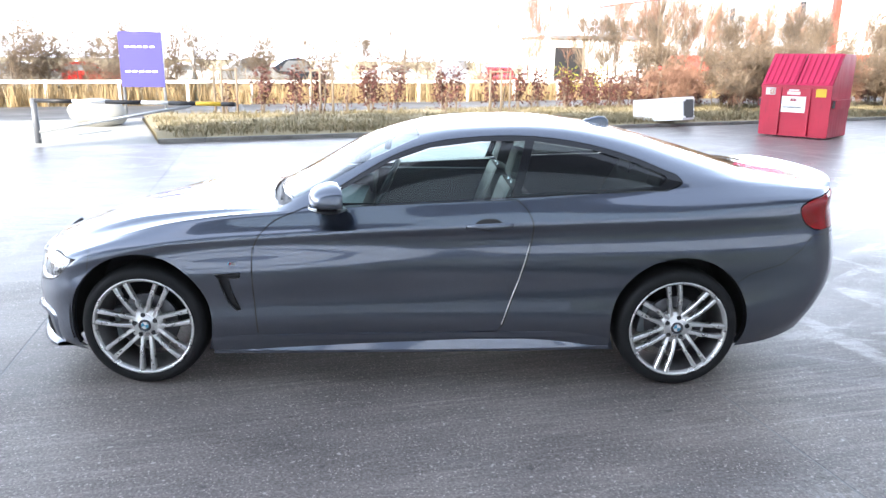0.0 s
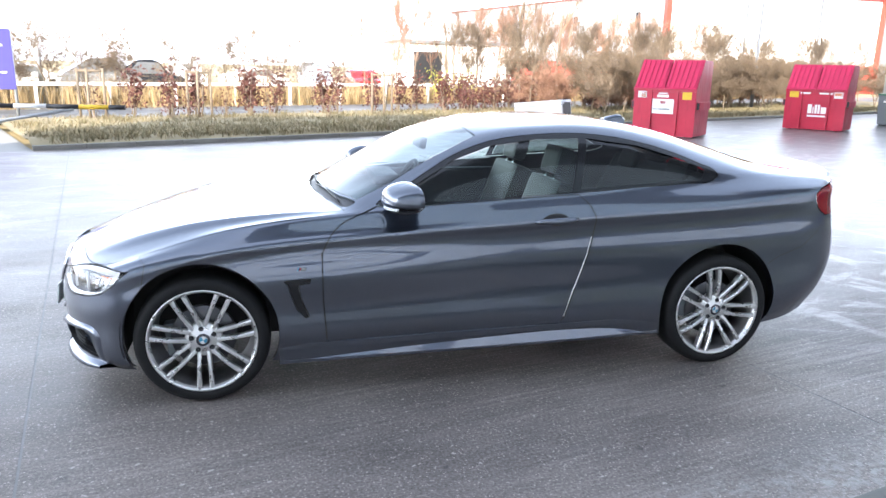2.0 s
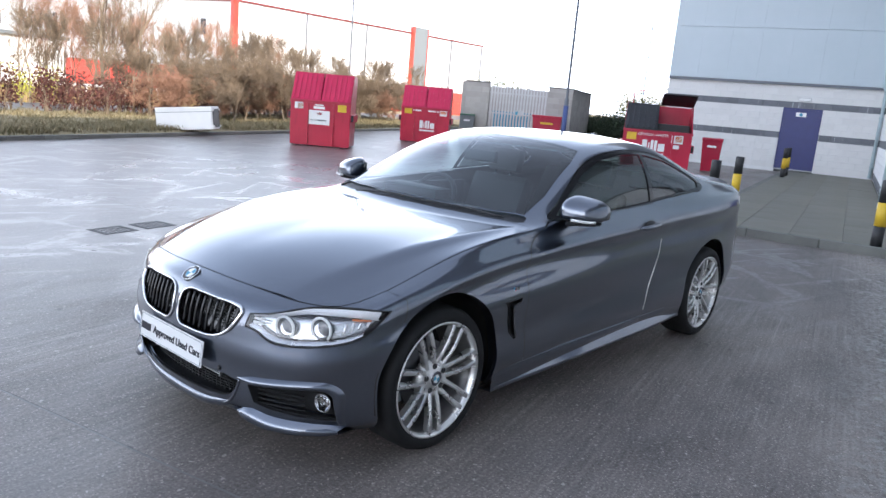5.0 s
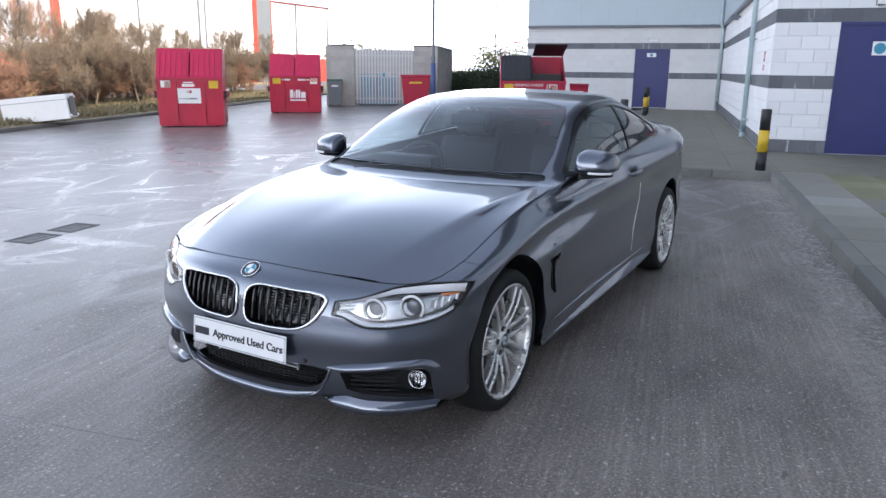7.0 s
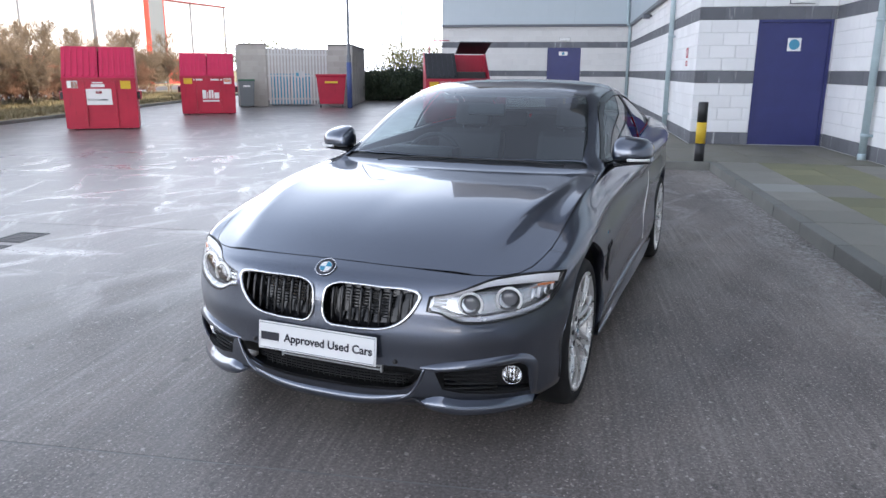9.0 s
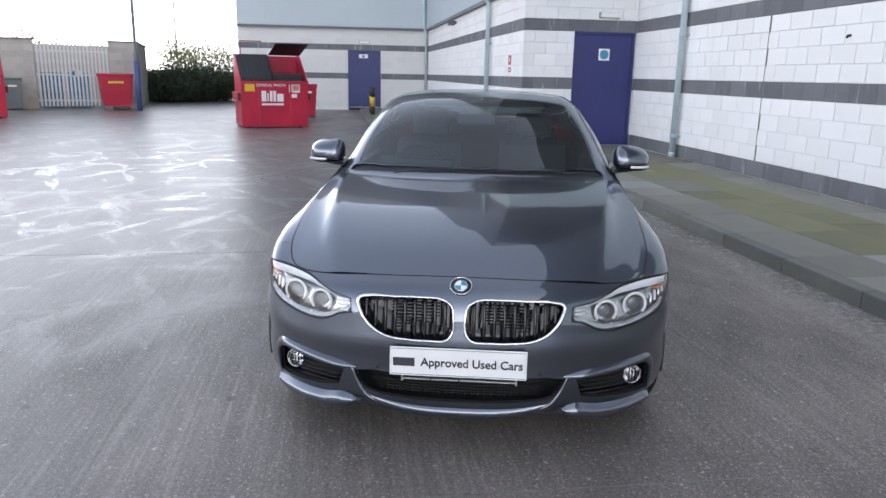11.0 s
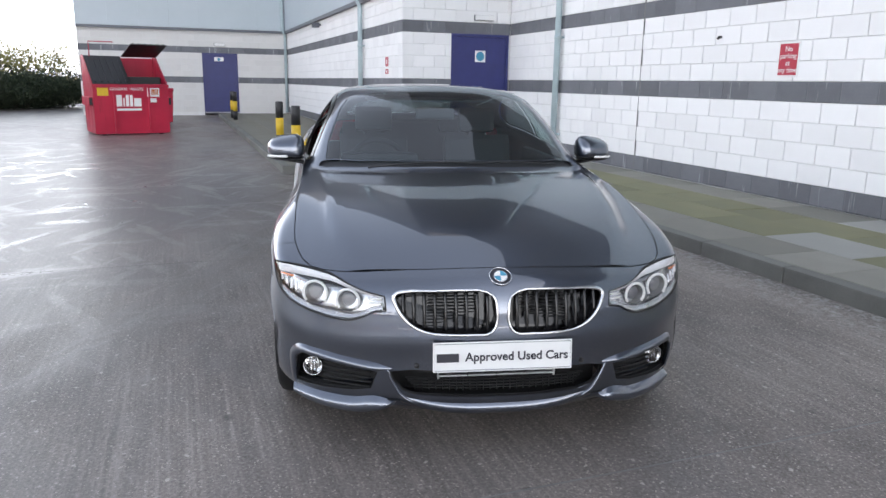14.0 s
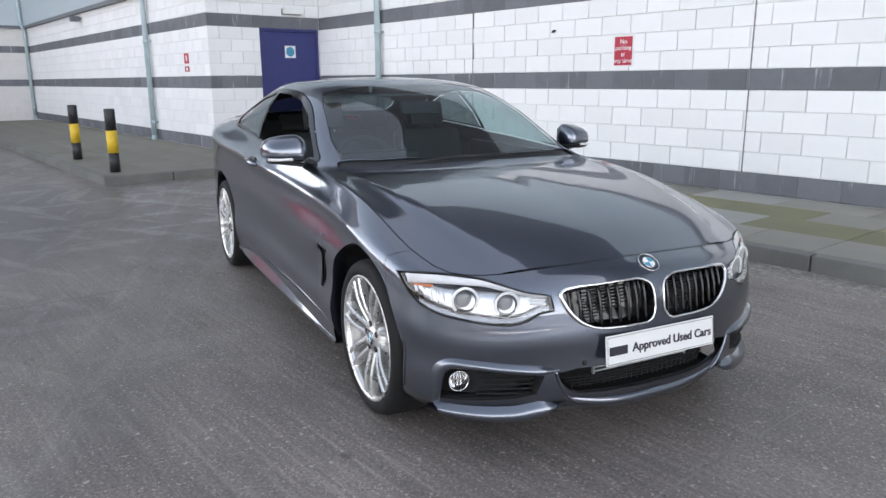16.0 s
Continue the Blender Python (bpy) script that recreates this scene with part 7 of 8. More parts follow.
# tan bushes and trees across the road
plant(bare_tree("bush", 3, 3.4, M_TWIG, "tan leafless bush beyond the road", "bush", 0.62, 4, "roadside bushes", 0.05, 1.7, (5, 7)), along(-8, 16, 15.5, 20, 20, 1))
plant(bare_tree("bush", 5, 2.6, M_TWIG, "tangled leafless bush beyond the road", "bush", 0.65, 4, "roadside bushes", 0.04, 1.7, (5, 7)), along(-8, 18, 15.2, 18, 12, 2))
plant(bare_tree("tree", 8, 5.2, M_TWIG, "slender leafless young tree", "tree", 0.42, 4, "roadside trees", 0.06, 1.7, (4, 6), 0.8), along(-4, 24, 22, 27, 7, 3))
plant(bare_tree("thicket_tree", 11, 5.0, M_REDTWIG, "reddish leafless thicket tree behind the bins", "tree", 0.33, 4, "thicket trees", 0.05, 1.7, (5, 7), 1.2), along(20, 48, 15.5, 26, 30, 4))
plant(bare_tree("thicket_tree", 13, 4.0, M_TWIG, "brown leafless thicket tree behind the bins", "tree", 0.40, 4, "thicket trees", 0.045, 1.7, (5, 7), 1.0), along(21, 50, 6.0, 16, 30, 5))
plant(bare_tree("scrub_bush", 17, 2.5, M_TWIG, "low brown leafless scrub bush at the verge", "bush", 0.60, 4, "scrub bushes", 0.03, 1.6, (7, 8), 0.7), along(19, 42, 2.2, 7.5, 44, 6))
plant(bare_tree("scrub_bush", 19, 2.0, M_REDTWIG, "reddish tangled scrub bush behind the bins", "bush", 0.66, 4, "scrub bushes", 0.025, 1.6, (7, 8), 0.5), along(18, 38, 2.6, 6.5, 22, 16))
plant(bare_tree("scrub_bush", 23, 2.7, M_TWIG, "dense tan scrub bush along the road", "bush", 0.62, 4, "scrub bushes", 0.03, 1.5, (7, 8), 0.6), along(-12, 4, 15.2, 18.5, 15, 17))
plant(bare_tree("tall_tree", 21, 8.5, M_TWIG, "tall leafless tree behind the verge", "tree", 0.38, 5, "tall trees", 0.11, 1.5, (4, 5), 0.9), [(12.3, 33.6, 20), (16.0, 38.3, 140), (9.7, 40.6, 250)])


def leafy(name, seed, h, r, count, mat, size, label, category, group="", stem=True, flat=0.5, low=None):
    """A plant of many small leaves spread through an uneven crown, on a few stems."""
    r_ = random.Random(seed)
    o = thing(name, label, category, pose(0, 0, -50), group)
    tips = []
    for k in range(6 if stem else 9):
        a = r_.uniform(0, 2 * math.pi)
        tip = Vector((math.cos(a) * r * r_.uniform(0.2, 0.9), math.sin(a) * r * r_.uniform(0.2, 0.9), h * r_.uniform(0.55 if low is None else low, 1.0)))
        mid_ = Vector((tip.x * 0.35, tip.y * 0.35, tip.z * 0.5))
        bm = bmesh.new()
        tube_into(bm, [(0, 0, -0.05), mid_, tip], [0.016, 0.011, 0.004], 5)
        part("stem", bm, M_BARK, o)
        tips += [(mid_, tip)]
    vs, fs = [], []
    for _ in range(count):
        a, b = r_.choice(tips)
        c = a.lerp(b, r_.uniform(-0.15, 1.05)) + Vector((r_.gauss(0, r * 0.28), r_.gauss(0, r * 0.28), r_.gauss(0, h * 0.09)))
        if c.z < 0.05:
            continue
        d = Vector((r_.uniform(-1, 1), r_.uniform(-1, 1), r_.uniform(-1, 0.5))).normalized()
        s = d.orthogonal().normalized()
        s = Matrix.Rotation(r_.uniform(0, 6.28), 3, d) @ s
        u = d.cross(s)
        l, w = size * r_.uniform(0.7, 1.3), size * flat * r_.uniform(0.7, 1.2)
        n = len(vs)
        vs += [tuple(c), tuple(c + s * l * 0.5 + u * w * 0.5 + d * w * 0.2), tuple(c + s * l), tuple(c + s * l * 0.5 - u * w * 0.5 + d * w * 0.2)]
        fs += [(n, n + 1, n + 2), (n, n + 2, n + 3)]
    me = bpy.data.meshes.new("leaves")
    me.from_pydata(vs, [], fs)
    me.materials.append(mat)
    part("leaves", me, None, o)
    return o


plant(leafy("beech_sapling", 31, 1.5, 0.42, 260, M_BEECH, 0.13, "young beech with withered red-brown leaves", "shrub", "beech hedge"), along(4.5, 17, 5.6, 6.9, 13, 11))
plant(leafy("beech_sapling", 32, 1.3, 0.5, 300, M_BEECH, 0.13, "bushy young beech with withered leaves", "shrub", "beech hedge"), along(15.5, 30, 5.2, 6.9, 26, 12))
plant(leafy("beech_sapling", 33, 1.0, 0.35, 70, M_BEECH, 0.095, "small sparse beech with withered leaves", "shrub", "beech hedge"), along(3.5, 30, 4.8, 6.6, 22, 13))
plant(leafy("yellow_shrub", 35, 1.6, 0.6, 420, M_YELLOWGREEN, 0.10, "yellow-green shrub behind the hedge", "shrub"), [(6.35, 27.3, 0), (7.45, 27.7, 90)])
plant(leafy("evergreen_bush", 37, 1.75, 1.5, 6500, M_EVERGREEN, 0.14, "dense dark evergreen bush beside the hall", "bush", "evergreen bushes", False, 0.5, 0.12), [(29.7, 14.5, 0), (31.2, 13.5, 80), (32.2, 14.9, 160), (29.4, 16.5, 220), (32.8, 12.7, 300), (30.6, 15.7, 40), (28.8, 15.1, 130)])
plant(leafy("olive_tree", 39, 3.8, 1.7, 1800, M_OLIVE, 0.16, "olive-brown tree behind the store", "tree", "far trees", False), [(38.4, 19.3, 0), (41.4, 17.3, 120), (44.4, 20.3, 200), (33.5, 25.3, 30), (36.5, 29.3, 90)])

# staked saplings on the verge
for x, y, h in ((-2.95, 17.6, 3.0), (2.55, 19.25, 3.6), (-5.65, 17.0, 2.4), (8.5, 22.0, 3.8)):
    o = bare_tree("sapling", int(100 + 10 * x), h, M_TWIG, "thin staked sapling on the verge", "tree", 0.35, 3, "staked saplings", 0.028, 1.4, (3, 5), 0.9)
    o.matrix_basis = pose(x, y, 0.06)
    st = thing("tree_stakes", "round timber stakes with a crossbar round a sapling", "tree stakes", pose(x, y, 0.0), "tree stakes")
    for dx, dy in ((-0.32, 0.1), (0.32, 0.1), (0.0, -0.3)):
        tube_part("stake", [(dx, dy, -0.05), (dx, dy, 1.45)], 0.035, M_BARK, st)
    tube_part("crossbar", [(-0.36, 0.1, 1.38), (0.36, 0.1, 1.38)], 0.03, M_BARK, st)

# ---- roadside things ----
board = thing("sign_board", "violet sign board on two grey posts", "sign board", pose(-8.66, 18.93, 0, 0, 0, 8))
box_part("panel", (-0.64, -0.03, 0.80), (0.64, 0.02, 2.47), M_PURPLE, board, 0.006)
for x in (-0.60, 0.60):
    tube_part("post", [(x, 0.06, -0.05), (x, 0.06, 2.45)], 0.045, M_GALV, board, 10)
for z, w in ((1.99, 0.46), (1.25, 0.5)):
    for k in range(5):
        x0 = -w + k * 2 * w / 5
        box_part("word_bar", (x0, -0.034, z), (x0 + 2 * w / 5 - 0.05, -0.029, z + 0.05), M_WHITE, board, 0, None, "white bar of lettering")

barrier = thing("barrier_gate", "height-banded steel swing barrier across the entrance", "barrier", pose(-7.71, 10.43, 0, 0, 0, -8))
tube_part("barrier_post", [(0, 0, -0.05), (0, 0, 0.88)], 0.06, M_FLASH, barrier, 12)
segs = [(0.0, 0.9, M_BLACK), (0.9, 1.65, M_WHITE), (1.65, 2.45, M_BLACK), (2.45, 3.05, M_WHITE), (3.05, 3.65, M_BLACK), (3.65, 4.2, M_YELLOW), (4.2, 4.5, M_BLACK)]
for x0, x1, mat in segs:
    tube_part("barrier_arm", [(x0 * 0.93, 0, 0.84), (x1 * 0.93, 0, 0.84)], 0.042, mat, barrier, 10)
tube_part("barrier_brace", [(0.05, 0, 0.22), (3.3, 0, 0.80)], 0.03, M_GALV, barrier, 8)
tube_part("barrier_wire", [(0.05, 0, 0.08), (1.6, 0, 0.28)], 0.012, M_GALV, barrier, 6)

boulder = thing("boulder", "rounded pale boulder beside the entrance", "boulder", pose(-8.2, 14.5, 0.0))
bm = bmesh.new()
bmesh.ops.create_icosphere(bm, subdivisions=3, radius=1.0)
for v in bm.verts:
    v.co *= 1 + 0.18 * noise.noise(v.co * 1.4) + 0.05 * noise.noise(v.co * 5)
    v.co = Vector((v.co.x * 0.75, v.co.y * 0.5, 0.30 + v.co.z * 0.38))
for f in bm.faces:
    f.smooth = True
part("rock", bm, M_SLABPALE, boulder)

fridge = thing("fridge", "white fridge dumped on its side on the verge", "fridge", pose(6.9, 16.0, 0.14, 0, -6, -50))
box_part("cabinet", (-0.85, -0.3, 0.0), (0.72, 0.3, 0.62), M_WHITE, fridge, 0.03)
box_part("fridge_back", (0.72, -0.24, 0.06), (0.735, 0.24, 0.55), M_BLACK, fridge, 0.004, label="dark underside panel")
for y in (-0.24, 0.24):
    for z in (0.08, 0.53):
        tube_part("fridge_foot", [(0.72, y, z), (0.76, y, z)], 0.03, M_WHITE, fridge)
box_part("door_seam", (-0.86, -0.303, 0.48), (0.72, -0.298, 0.492), M_GREY, fridge)

fence = thing("rail_fence", "white post and rail fence along the road", "fence")
for k in range(34):
    p = lot(-42 + 2.4 * k, 14.0)
    box_part("fence_post", (-0.05, -0.05, -0.1), (0.05, 0.05, 0.92), M_WHITE, fence, 0.006, pose(p.x, p.y, -0.02, 0, 0, LOT_TURN))
for k in range(33):
    box_part("fence_rail", (-42 + 2.4 * k, 13.93, 0.76), (-42 + 2.4 * (k + 1) - 0.012, 13.97, 0.88), M_WHITE, fence, 0.006, LOT)

# ---- the far warehouse ----
far = thing("far_warehouse", "pale sheeted warehouse with red trim and red plinth", "warehouse")
def far_wall(a, b, h, name="sheet_wall", panels=12, mat=None):
    """A sheeted wall from a to b with a red plinth, panel by panel, and a red roof edge."""
    a, b = Vector((*a, 0)), Vector((*b, 0))
    run = b - a
    m = Matrix.Translation(a) @ Matrix.Rotation(math.atan2(run.y, run.x), 4, "Z")
    L = run.length
    for k in range(panels):
        box_part(name, (L * k / panels + 0.02, 0, 2.6), (L * (k + 1) / panels - 0.02, 0.3, h), mat or M_WAREHOUSE, far, 0, m)
    box_part("plinth", (0, -0.02, -0.1), (L, 0.3, 2.6), M_TRIMRED, far, 0, m, "red painted plinth")
    box_part("roof_edge", (-0.1, -0.12, h), (L + 0.1, 0.4, h + 0.20), M_DARKRED, far, 0, m, "red roof edge")
    return m, L


mr, LR = far_wall((33.7, 56.3), (70.0, 57.2), 8.6)
ml, LL = far_wall((23.0, 93.3), (33.7, 56.3), 8.6, mat=M_GREYSHEET)
box_part("corner_trim", (-0.25, -0.15, 0), (0.25, 0.35, 8.9), M_TRIMRED, far, 0, mr)
box_part("grey_bay", (23.0, -0.5, 0), (25.2, 0.1, 9.4), M_GREY, far, 0, mr, "grey stair bay")
for x in (22.9, 25.2):
    box_part("corner_trim", (x, -0.55, 0), (x + 0.15, 0.1, 9.4), M_TRIMRED, far, 0, mr)
for x in (8.0, 16.0, 30.0, 36.0):
    tube_part("rain_pipe", [mr @ Vector((x, -0.12, 0)), mr @ Vector((x, -0.12, 8.6))], 0.09, M_FLASH, far)
for x in (LL - 4, LL - 13, LL - 24, LL - 33):
    w = box_part("window", (x, -0.06, 5.6), (x + 0.6, 0.0, 7.0), M_GLOSSBLACK, far, 0, ml, "narrow dark window")
box_part("roof_block", (0, 0.4, 0), (LR, 24, 8.5), M_WAREHOUSE, far, 0, mr)
low_ = thing("far_shed", "low white flat-roofed shed in the distance", "shed", pose(15.3, 57.5, 0, 0, 0, 14))
box_part("shed_wall", (-5, 0, -0.1), (5, 6, 3.6), M_WHITE, low_)
box_part("shed_opening", (-4.6, -0.05, 0), (-2.0, 0.02, 2.9), M_BLACK, low_, label="dark open bay")
box_part("shed_roof", (-5.2, -0.3, 3.6), (5.2, 6.2, 3.85), M_GREY, low_)


# ---- parked cars in the distance ----
def far_car(m, mat, label, tall=0.0):
    o = thing("parked_car", label, "car", m, "parked cars far off")
    prof = smooth_poly([(-2.1, 0.35), (-2.05, 0.72), (-1.2, 0.92), (-0.55, 1.38 + tall), (0.7, 1.42 + tall), (1.5, 1.05 + tall * 0.7), (2.1, 0.95), (2.15, 0.4)], 4, False)
    bm = bmesh.new()
    prism_into(bm, [(x, z) for x, z in prof] + [(2.1, 0.25), (-2.05, 0.25)], -0.85, 0.85)
    bmesh.ops.bevel(bm, geom=list(bm.edges), offset=0.05, segments=1, affect="EDGES")
    part("car_body", bm, mat, o)
    win = [(-1.0, 0.96), (-0.5, 1.30 + tall), (0.65, 1.33 + tall), (1.25, 1.02)]
    bm = bmesh.new()
    prism_into(bm, win, -0.87, 0.87)
    part("car_glass", bm, M_FARGLASS, o, "dark glass")
    for x in (-1.3, 1.3):
        for y in (-0.78, 0.78):
            tube_part("car_wheel", [(x, y - 0.1, 0.3), (x, y + 0.1, 0.3)], 0.31, M_RUBBER, o, 16)


M_CARS = [plain("white_car_paint", (0.75, 0.75, 0.74), 0.25, coat=1.0), plain("silver_car_paint", (0.5, 0.51, 0.52), 0.25, metal=0.6, coat=1.0), plain("red_car_paint", (0.4, 0.02, 0.02), 0.25, coat=1.0), plain("dark_car_paint", (0.03, 0.035, 0.045), 0.2, coat=1.0)]
NAMES = ["small white parked car far across the road", "small silver parked car far across the road", "small red parked car far across the road", "small dark parked car far across the road"]
r_ = random.Random(5)
for k in range(16):
    c = r_.choice((0, 0, 1, 1, 2, 3))
    p = lot(-22 + 3.1 * k, 29 + r_.uniform(-1.5, 6))
    far_car(pose(p.x, p.y, -0.06, 0, 0, LOT_TURN + r_.choice((0, 180, 75, 90))), M_CARS[c], NAMES[c], r_.choice((0, 0.1, 0.35)))

# far tree line closing the horizon
plant(bare_tree("far_tree", 51, 7.0, M_TWIG, "distant leafless tree on the skyline", "tree", 0.5, 4, "skyline trees", 0.12, 3.5, (5, 7), 0.7), along(-70, -12, 42, 60, 22, 21) + along(58, 110, 20, 60, 20, 22))

# ---- pieces: kerbs, slabs, blocks ----
kerb_one = None
def kerb_run(p0, p1):
    """Kerb stones of about 0.9 m from p0 to p1 in the building's frame, outer face to the right of the run."""
    global kerb_one
    p0, p1 = Vector((*p0, 0)), Vector((*p1, 0))
    run = p1 - p0
    n = max(1, round(run.length / 0.915))
    step = run.length / n
    if kerb_one is None:
        bm = bmesh.new()
        box_into(bm, (0.004, 0.0, -0.05), (0.908, 0.126, PAVE + 0.002), None, 0.014)
        kerb_one = mesh_of("kerb_stone", bm, M_KERB)
    a = math.degrees(math.atan2(run.y, run.x))
    for k in range(n):
        o = part("kerb_stone", kerb_one, None, pavement)
        o.matrix_local = BM @ pose(*(p0 + run * (k / n)).xy, 0, 0, 0, a) @ Matrix.Diagonal((step / 0.915, 1, 1, 1))


kerb_run((STEP_U, KERB_V), (-22.0, KERB_V))
kerb_run((19.5, WIDE_V), (STEP_U, WIDE_V))
kerb_run((STEP_U, WIDE_V - 0.002), (STEP_U, KERB_V - 0.13))
SLAB = 0.6
slabs = [piece_mesh("paving_slab", (SLAB * k - 0.008, SLAB - 0.008, 0.034), m, 0.004) for k in (1, 1.5) for m in (M_SLAB, M_SLABMOSS, M_SLABPALE, M_SLABDARK)]
rs = random.Random(3)


def lay(u0, u1, v0, v1, mossy):
    rows = round((v1 - v0) / SLAB)
    sv = (v1 - v0) / rows
    for j in range(rows):
        u = u0 - (0.3 if j % 2 else 0.0)
        while u < u1:
            k = 1.5 if rs.random() < 0.6 else 1
            a, b = max(u, u0), min(u + SLAB * k, u1)
            u += SLAB * k
            if b - a < 0.1:
                continue
            kind = 1 if mossy(a, v0 + (j + 0.5) * sv) else (2 if rs.random() < 0.04 else 0)
            if -1.45 < (a + b) / 2 < -0.35 and 1.95 < v0 + (j + 0.5) * sv < 2.55:
                kind = 2                                   # newer slabs relaid near the door
            if -5.45 < (a + b) / 2 < -4.75 and 1.45 < v0 + (j + 0.5) * sv < 2.0:
                kind = 2                                   # one pale replacement slab
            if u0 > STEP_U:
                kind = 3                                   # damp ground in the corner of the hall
            snug = 0.006 if kind == 3 else 0.0
            me = slabs[kind + (4 if k > 1 else 0)]
            o = part("paving_slab", me, None, pavement)
            o.matrix_local = BM @ Matrix.Translation(((a + b) / 2, v0 + (j + 0.5) * sv, PAVE + rs.uniform(-0.003, 0.003))) @ Matrix.Diagonal(((b - a + snug) / (SLAB * k), (sv + snug) / SLAB, 1, 1))


lay(-12.0, STEP_U + 0.13, 0.02, KERB_V - 0.13, lambda u, v: 0.7 < v < 1.9 and rs.random() < 0.75)
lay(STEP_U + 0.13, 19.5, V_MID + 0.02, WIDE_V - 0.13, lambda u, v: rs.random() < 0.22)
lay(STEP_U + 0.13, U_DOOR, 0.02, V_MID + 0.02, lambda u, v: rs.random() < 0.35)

# blockwork: one course after another, band courses in grey
BANDS = {0: M_BLOCK_DARK, 5: M_BLOCK_DARK, 10: M_BLOCK_DARK}
JOINT_M = 0.010


def block_mesh(name, w, mat):
    """One block, its face towards -y, foot at z = 0, middle at x = 0."""
    bm = bmesh.new()
    c = 0.004
    h = COURSE - JOINT_M
    x = w / 2
    rings = [[(-x, 0.014, 0), (x, 0.014, 0), (x, 0.014, h), (-x, 0.014, h)],
             [(-x, c, 0), (x, c, 0), (x, c, h), (-x, c, h)],
             [(-x + c, 0, c), (x - c, 0, c), (x - c, 0, h - c), (-x + c, 0, h - c)]]
    rings = [[bm.verts.new(p) for p in r] for r in rings]
    for a, b in zip(rings, rings[1:]):
        for i in range(4):
            bm.faces.new((a[i], a[(i + 1) % 4], b[(i + 1) % 4], b[i]))
    bm.faces.new(rings[-1])
    return mesh_of(name, bm, mat)


BLOCKS = {}


def blockwork(wall, m, length, courses, single, holes=(), joints=(), white=None, bands=BANDS, phase=0.0):
    """Lays blocks on a wall face. m: foot of the run, x along it, -y outwards. single(x, course): blocks that are objects of their own; the rest is joined."""
    rest = {}
    for c in range(courses):
        mat = bands.get(c, white or M_BLOCK)
        x = -(BLOCK / 2 if c % 2 else 0.0) - phase
        stops = sorted({0.0, length, *joints})
        while x < length:
            a, b = x, x + BLOCK
            x = b
            a, b = max(a, 0), min(b, length)
            for j in joints:                               # movement joints cut through the bond
                if a < j < b:
                    for a2, b2 in ((a, j), (j, b)):
                        put_block(wall, m, a2, b2, c, mat, single, holes, rest)
                    break
            else:
                put_block(wall, m, a, b, c, mat, single, holes, rest)
    for c, mat in bands.items():                           # grey pointing between the band courses' blocks
        runs, z = [(0.0, length)], PAVE + c * COURSE
        for h0, h1, hz in holes:
            if c * COURSE < hz - 0.02:
                runs = [(a, b) for p, q in runs for a, b in ((p, min(q, h0)), (max(p, h1), q)) if b - a > 0.02]
        for a, b in runs:
            box_part("band_pointing", (a, 0.005, z), (b, 0.0135, z + COURSE), M_BANDMORTAR, wall, 0, m)
    for mat, (vs, fs) in rest.items():
        me = bpy.data.meshes.new("blockwork")
        me.from_pydata(vs, [], fs)
        me.materials.append(mat)
        part("blockwork", me, None, wall)["kind"] = "stuff"


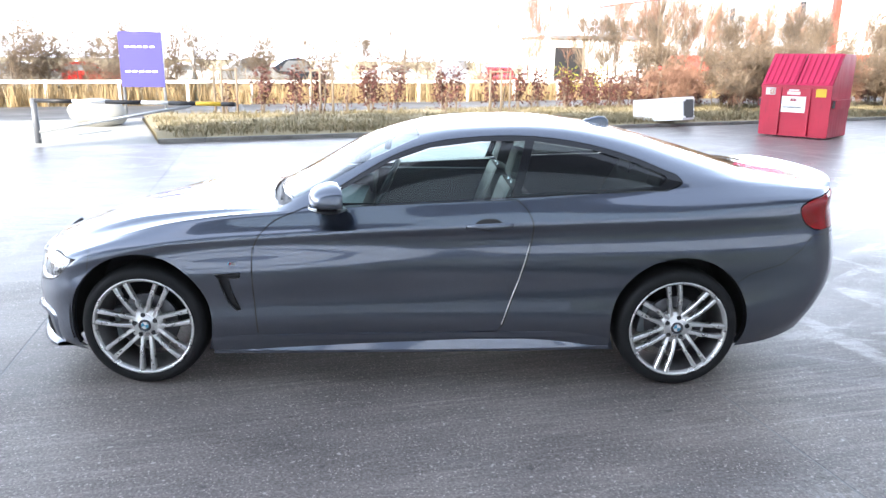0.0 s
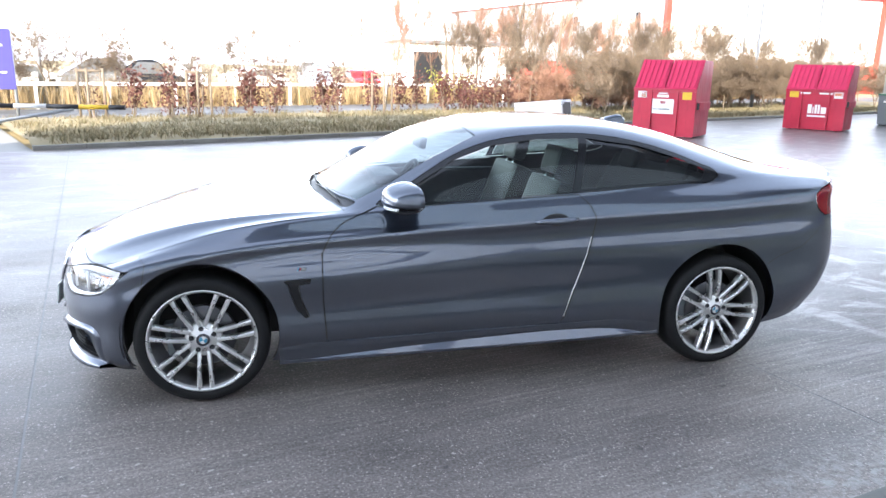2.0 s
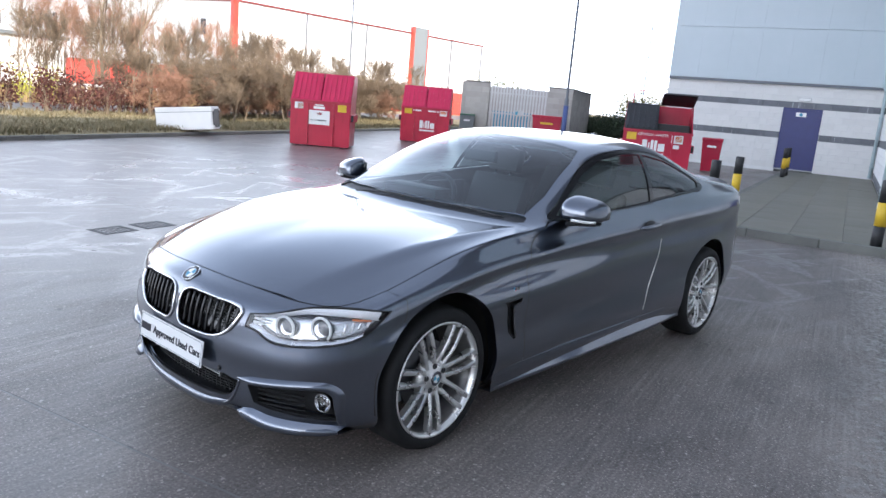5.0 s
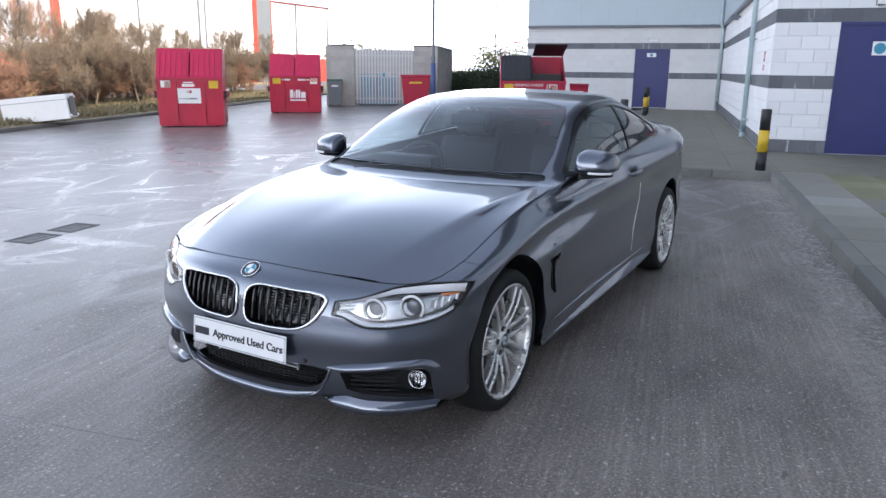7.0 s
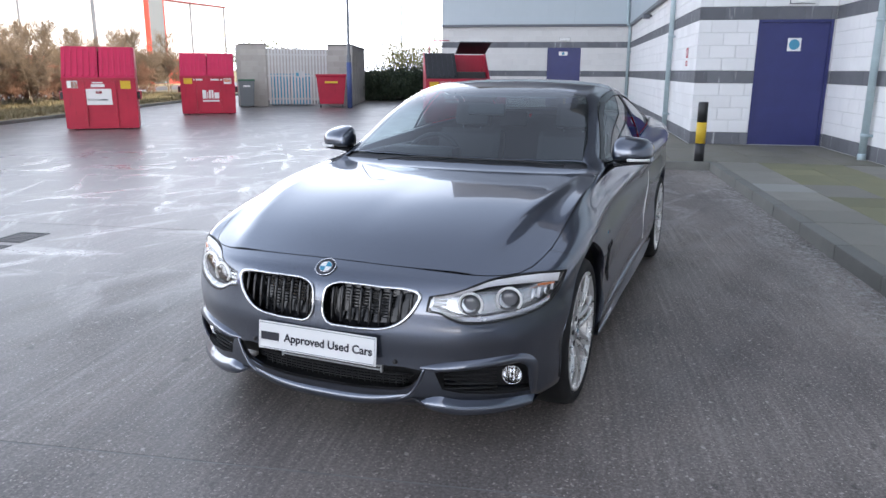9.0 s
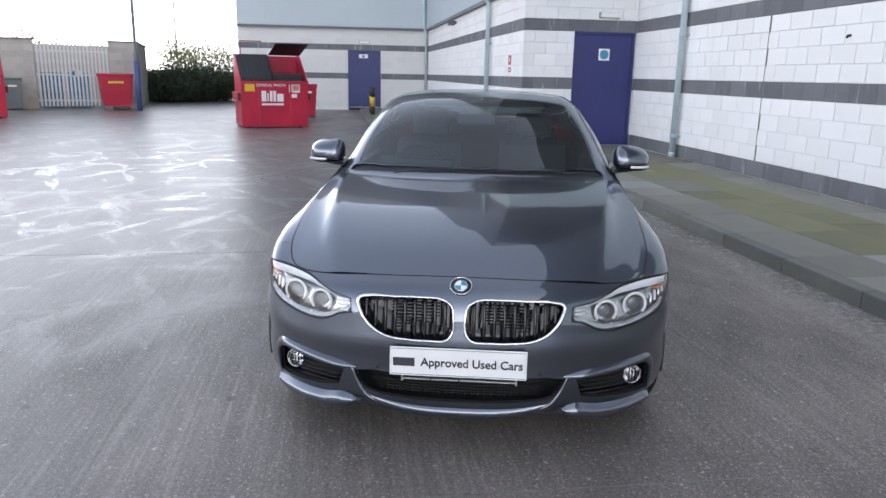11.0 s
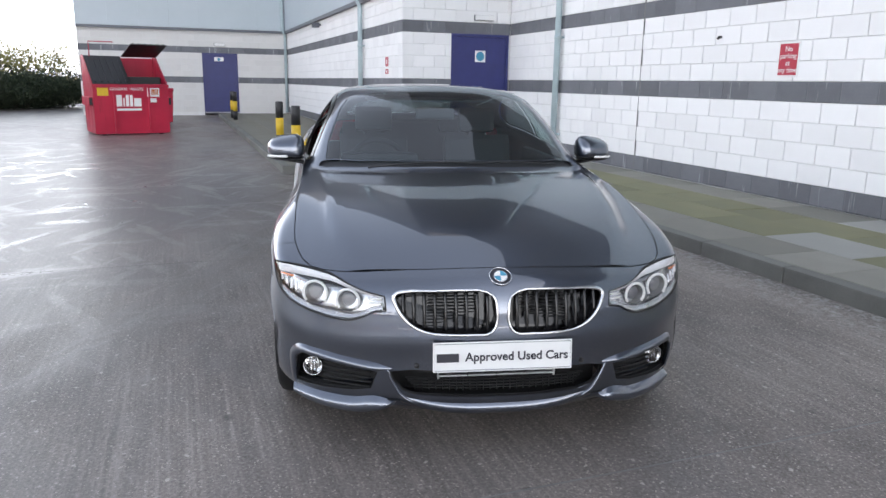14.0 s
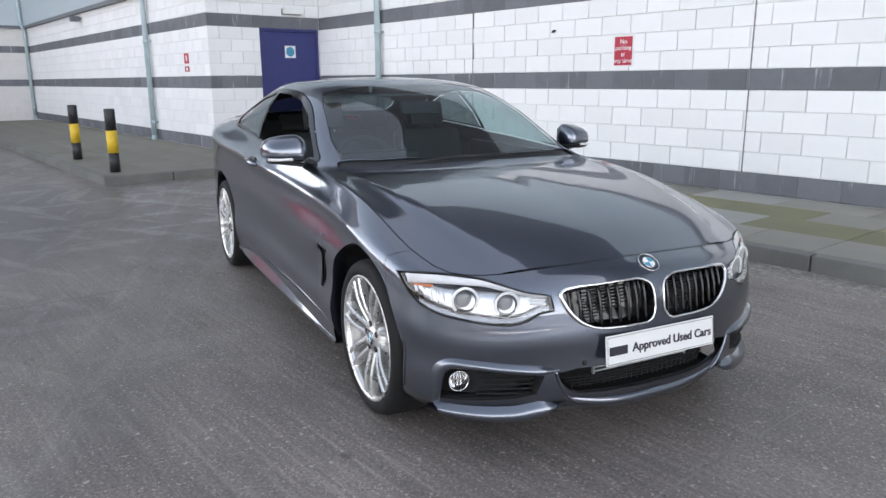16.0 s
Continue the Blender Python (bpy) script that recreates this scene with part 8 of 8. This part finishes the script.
def put_block(wall, m, a, b, c, mat, single, holes, rest):
    z = PAVE + c * COURSE if wall is not store else c * COURSE
    for h0, h1, hz in holes:
        if c * COURSE < hz - 0.02:
            if a >= h0 - 0.01 and b <= h1 + 0.01:
                return
            if a < h0 < b and b <= h1 + 0.3:
                b = h0
            elif a < h1 < b:
                a = h1
    if b - a < 0.03:
        return
    w = round(b - a - JOINT_M, 3)
    key = (w, mat.name)
    if key not in BLOCKS:
        BLOCKS[key] = block_mesh("block", w, mat)
    me = BLOCKS[key]
    bulge = rs.uniform(-0.0015, 0.0015)
    at = m @ Matrix.Translation(((a + b) / 2, -bulge, z + JOINT_M / 2))
    if single((a + b) / 2, c):
        o = part("block", me, None, wall)
        o.matrix_local = at if wall is not store else at
    else:
        vs, fs = rest.setdefault(mat, ([], []))
        n = len(vs)
        vs += [tuple(at @ v.co) for v in me.vertices]
        fs += [tuple(n + i for i in p.vertices) for p in me.polygons]


# long wall: from u = U_DOOR back to u = -22; x runs towards -u, so that -y points out
LONG_M = BM @ pose(U_DOOR, 0, 0, 0, 0, 180) @ Matrix.Translation((0, -0.0, 0))
blockwork(wall_long, LONG_M, 26.5, 14, lambda x, c: 3.2 < x < 13.2 and c < 13, joints=(4.70, 9.26, 14.1))
blockwork(wall_door, BM @ pose(U_DOOR, V_MID, 0, 0, 0, -90), V_MID, 14, lambda x, c: True, holes=((V_MID - D2B, V_MID - D2A, 2.25),))
blockwork(wall_mid, BM @ pose(U_END, V_MID, 0, 0, 0, 180), U_END - U_DOOR, 14, lambda x, c: x > 9.0, joints=(7.5,))
blockwork(wall_end, BM @ pose(U_END, V_LEFT, 0, 0, 0, -90), V_LEFT - V_MID, 14, lambda x, c: True, holes=((V_LEFT - D1B, V_LEFT - D1A, 2.25),), joints=(V_LEFT - 6.38,), white=M_BLOCK_SHADED, bands={5: M_BLOCK_DARK, 10: M_BLOCK_DARK})
PLAIN = {}
for x0, x1 in FRONT:
    blockwork(store, Matrix.Translation((x0, 0, 0)), x1 - x0, 10, lambda x, c: True, white=M_RAWBLOCK, bands=PLAIN)
blockwork(store, SIDE_M, 6.0, 10, lambda x, c: True, white=M_RAWBLOCK, bands=PLAIN)
# dark sealant in the movement joints
for wall, m, x in ((wall_long, LONG_M, 4.70), (wall_long, LONG_M, 9.26), (wall_long, LONG_M, 14.1)):
    box_part("movement_joint", (x - 0.008, -0.001, PAVE), (x + 0.008, 0.012, CLAD_Z), M_SEAL, wall, 0, m)
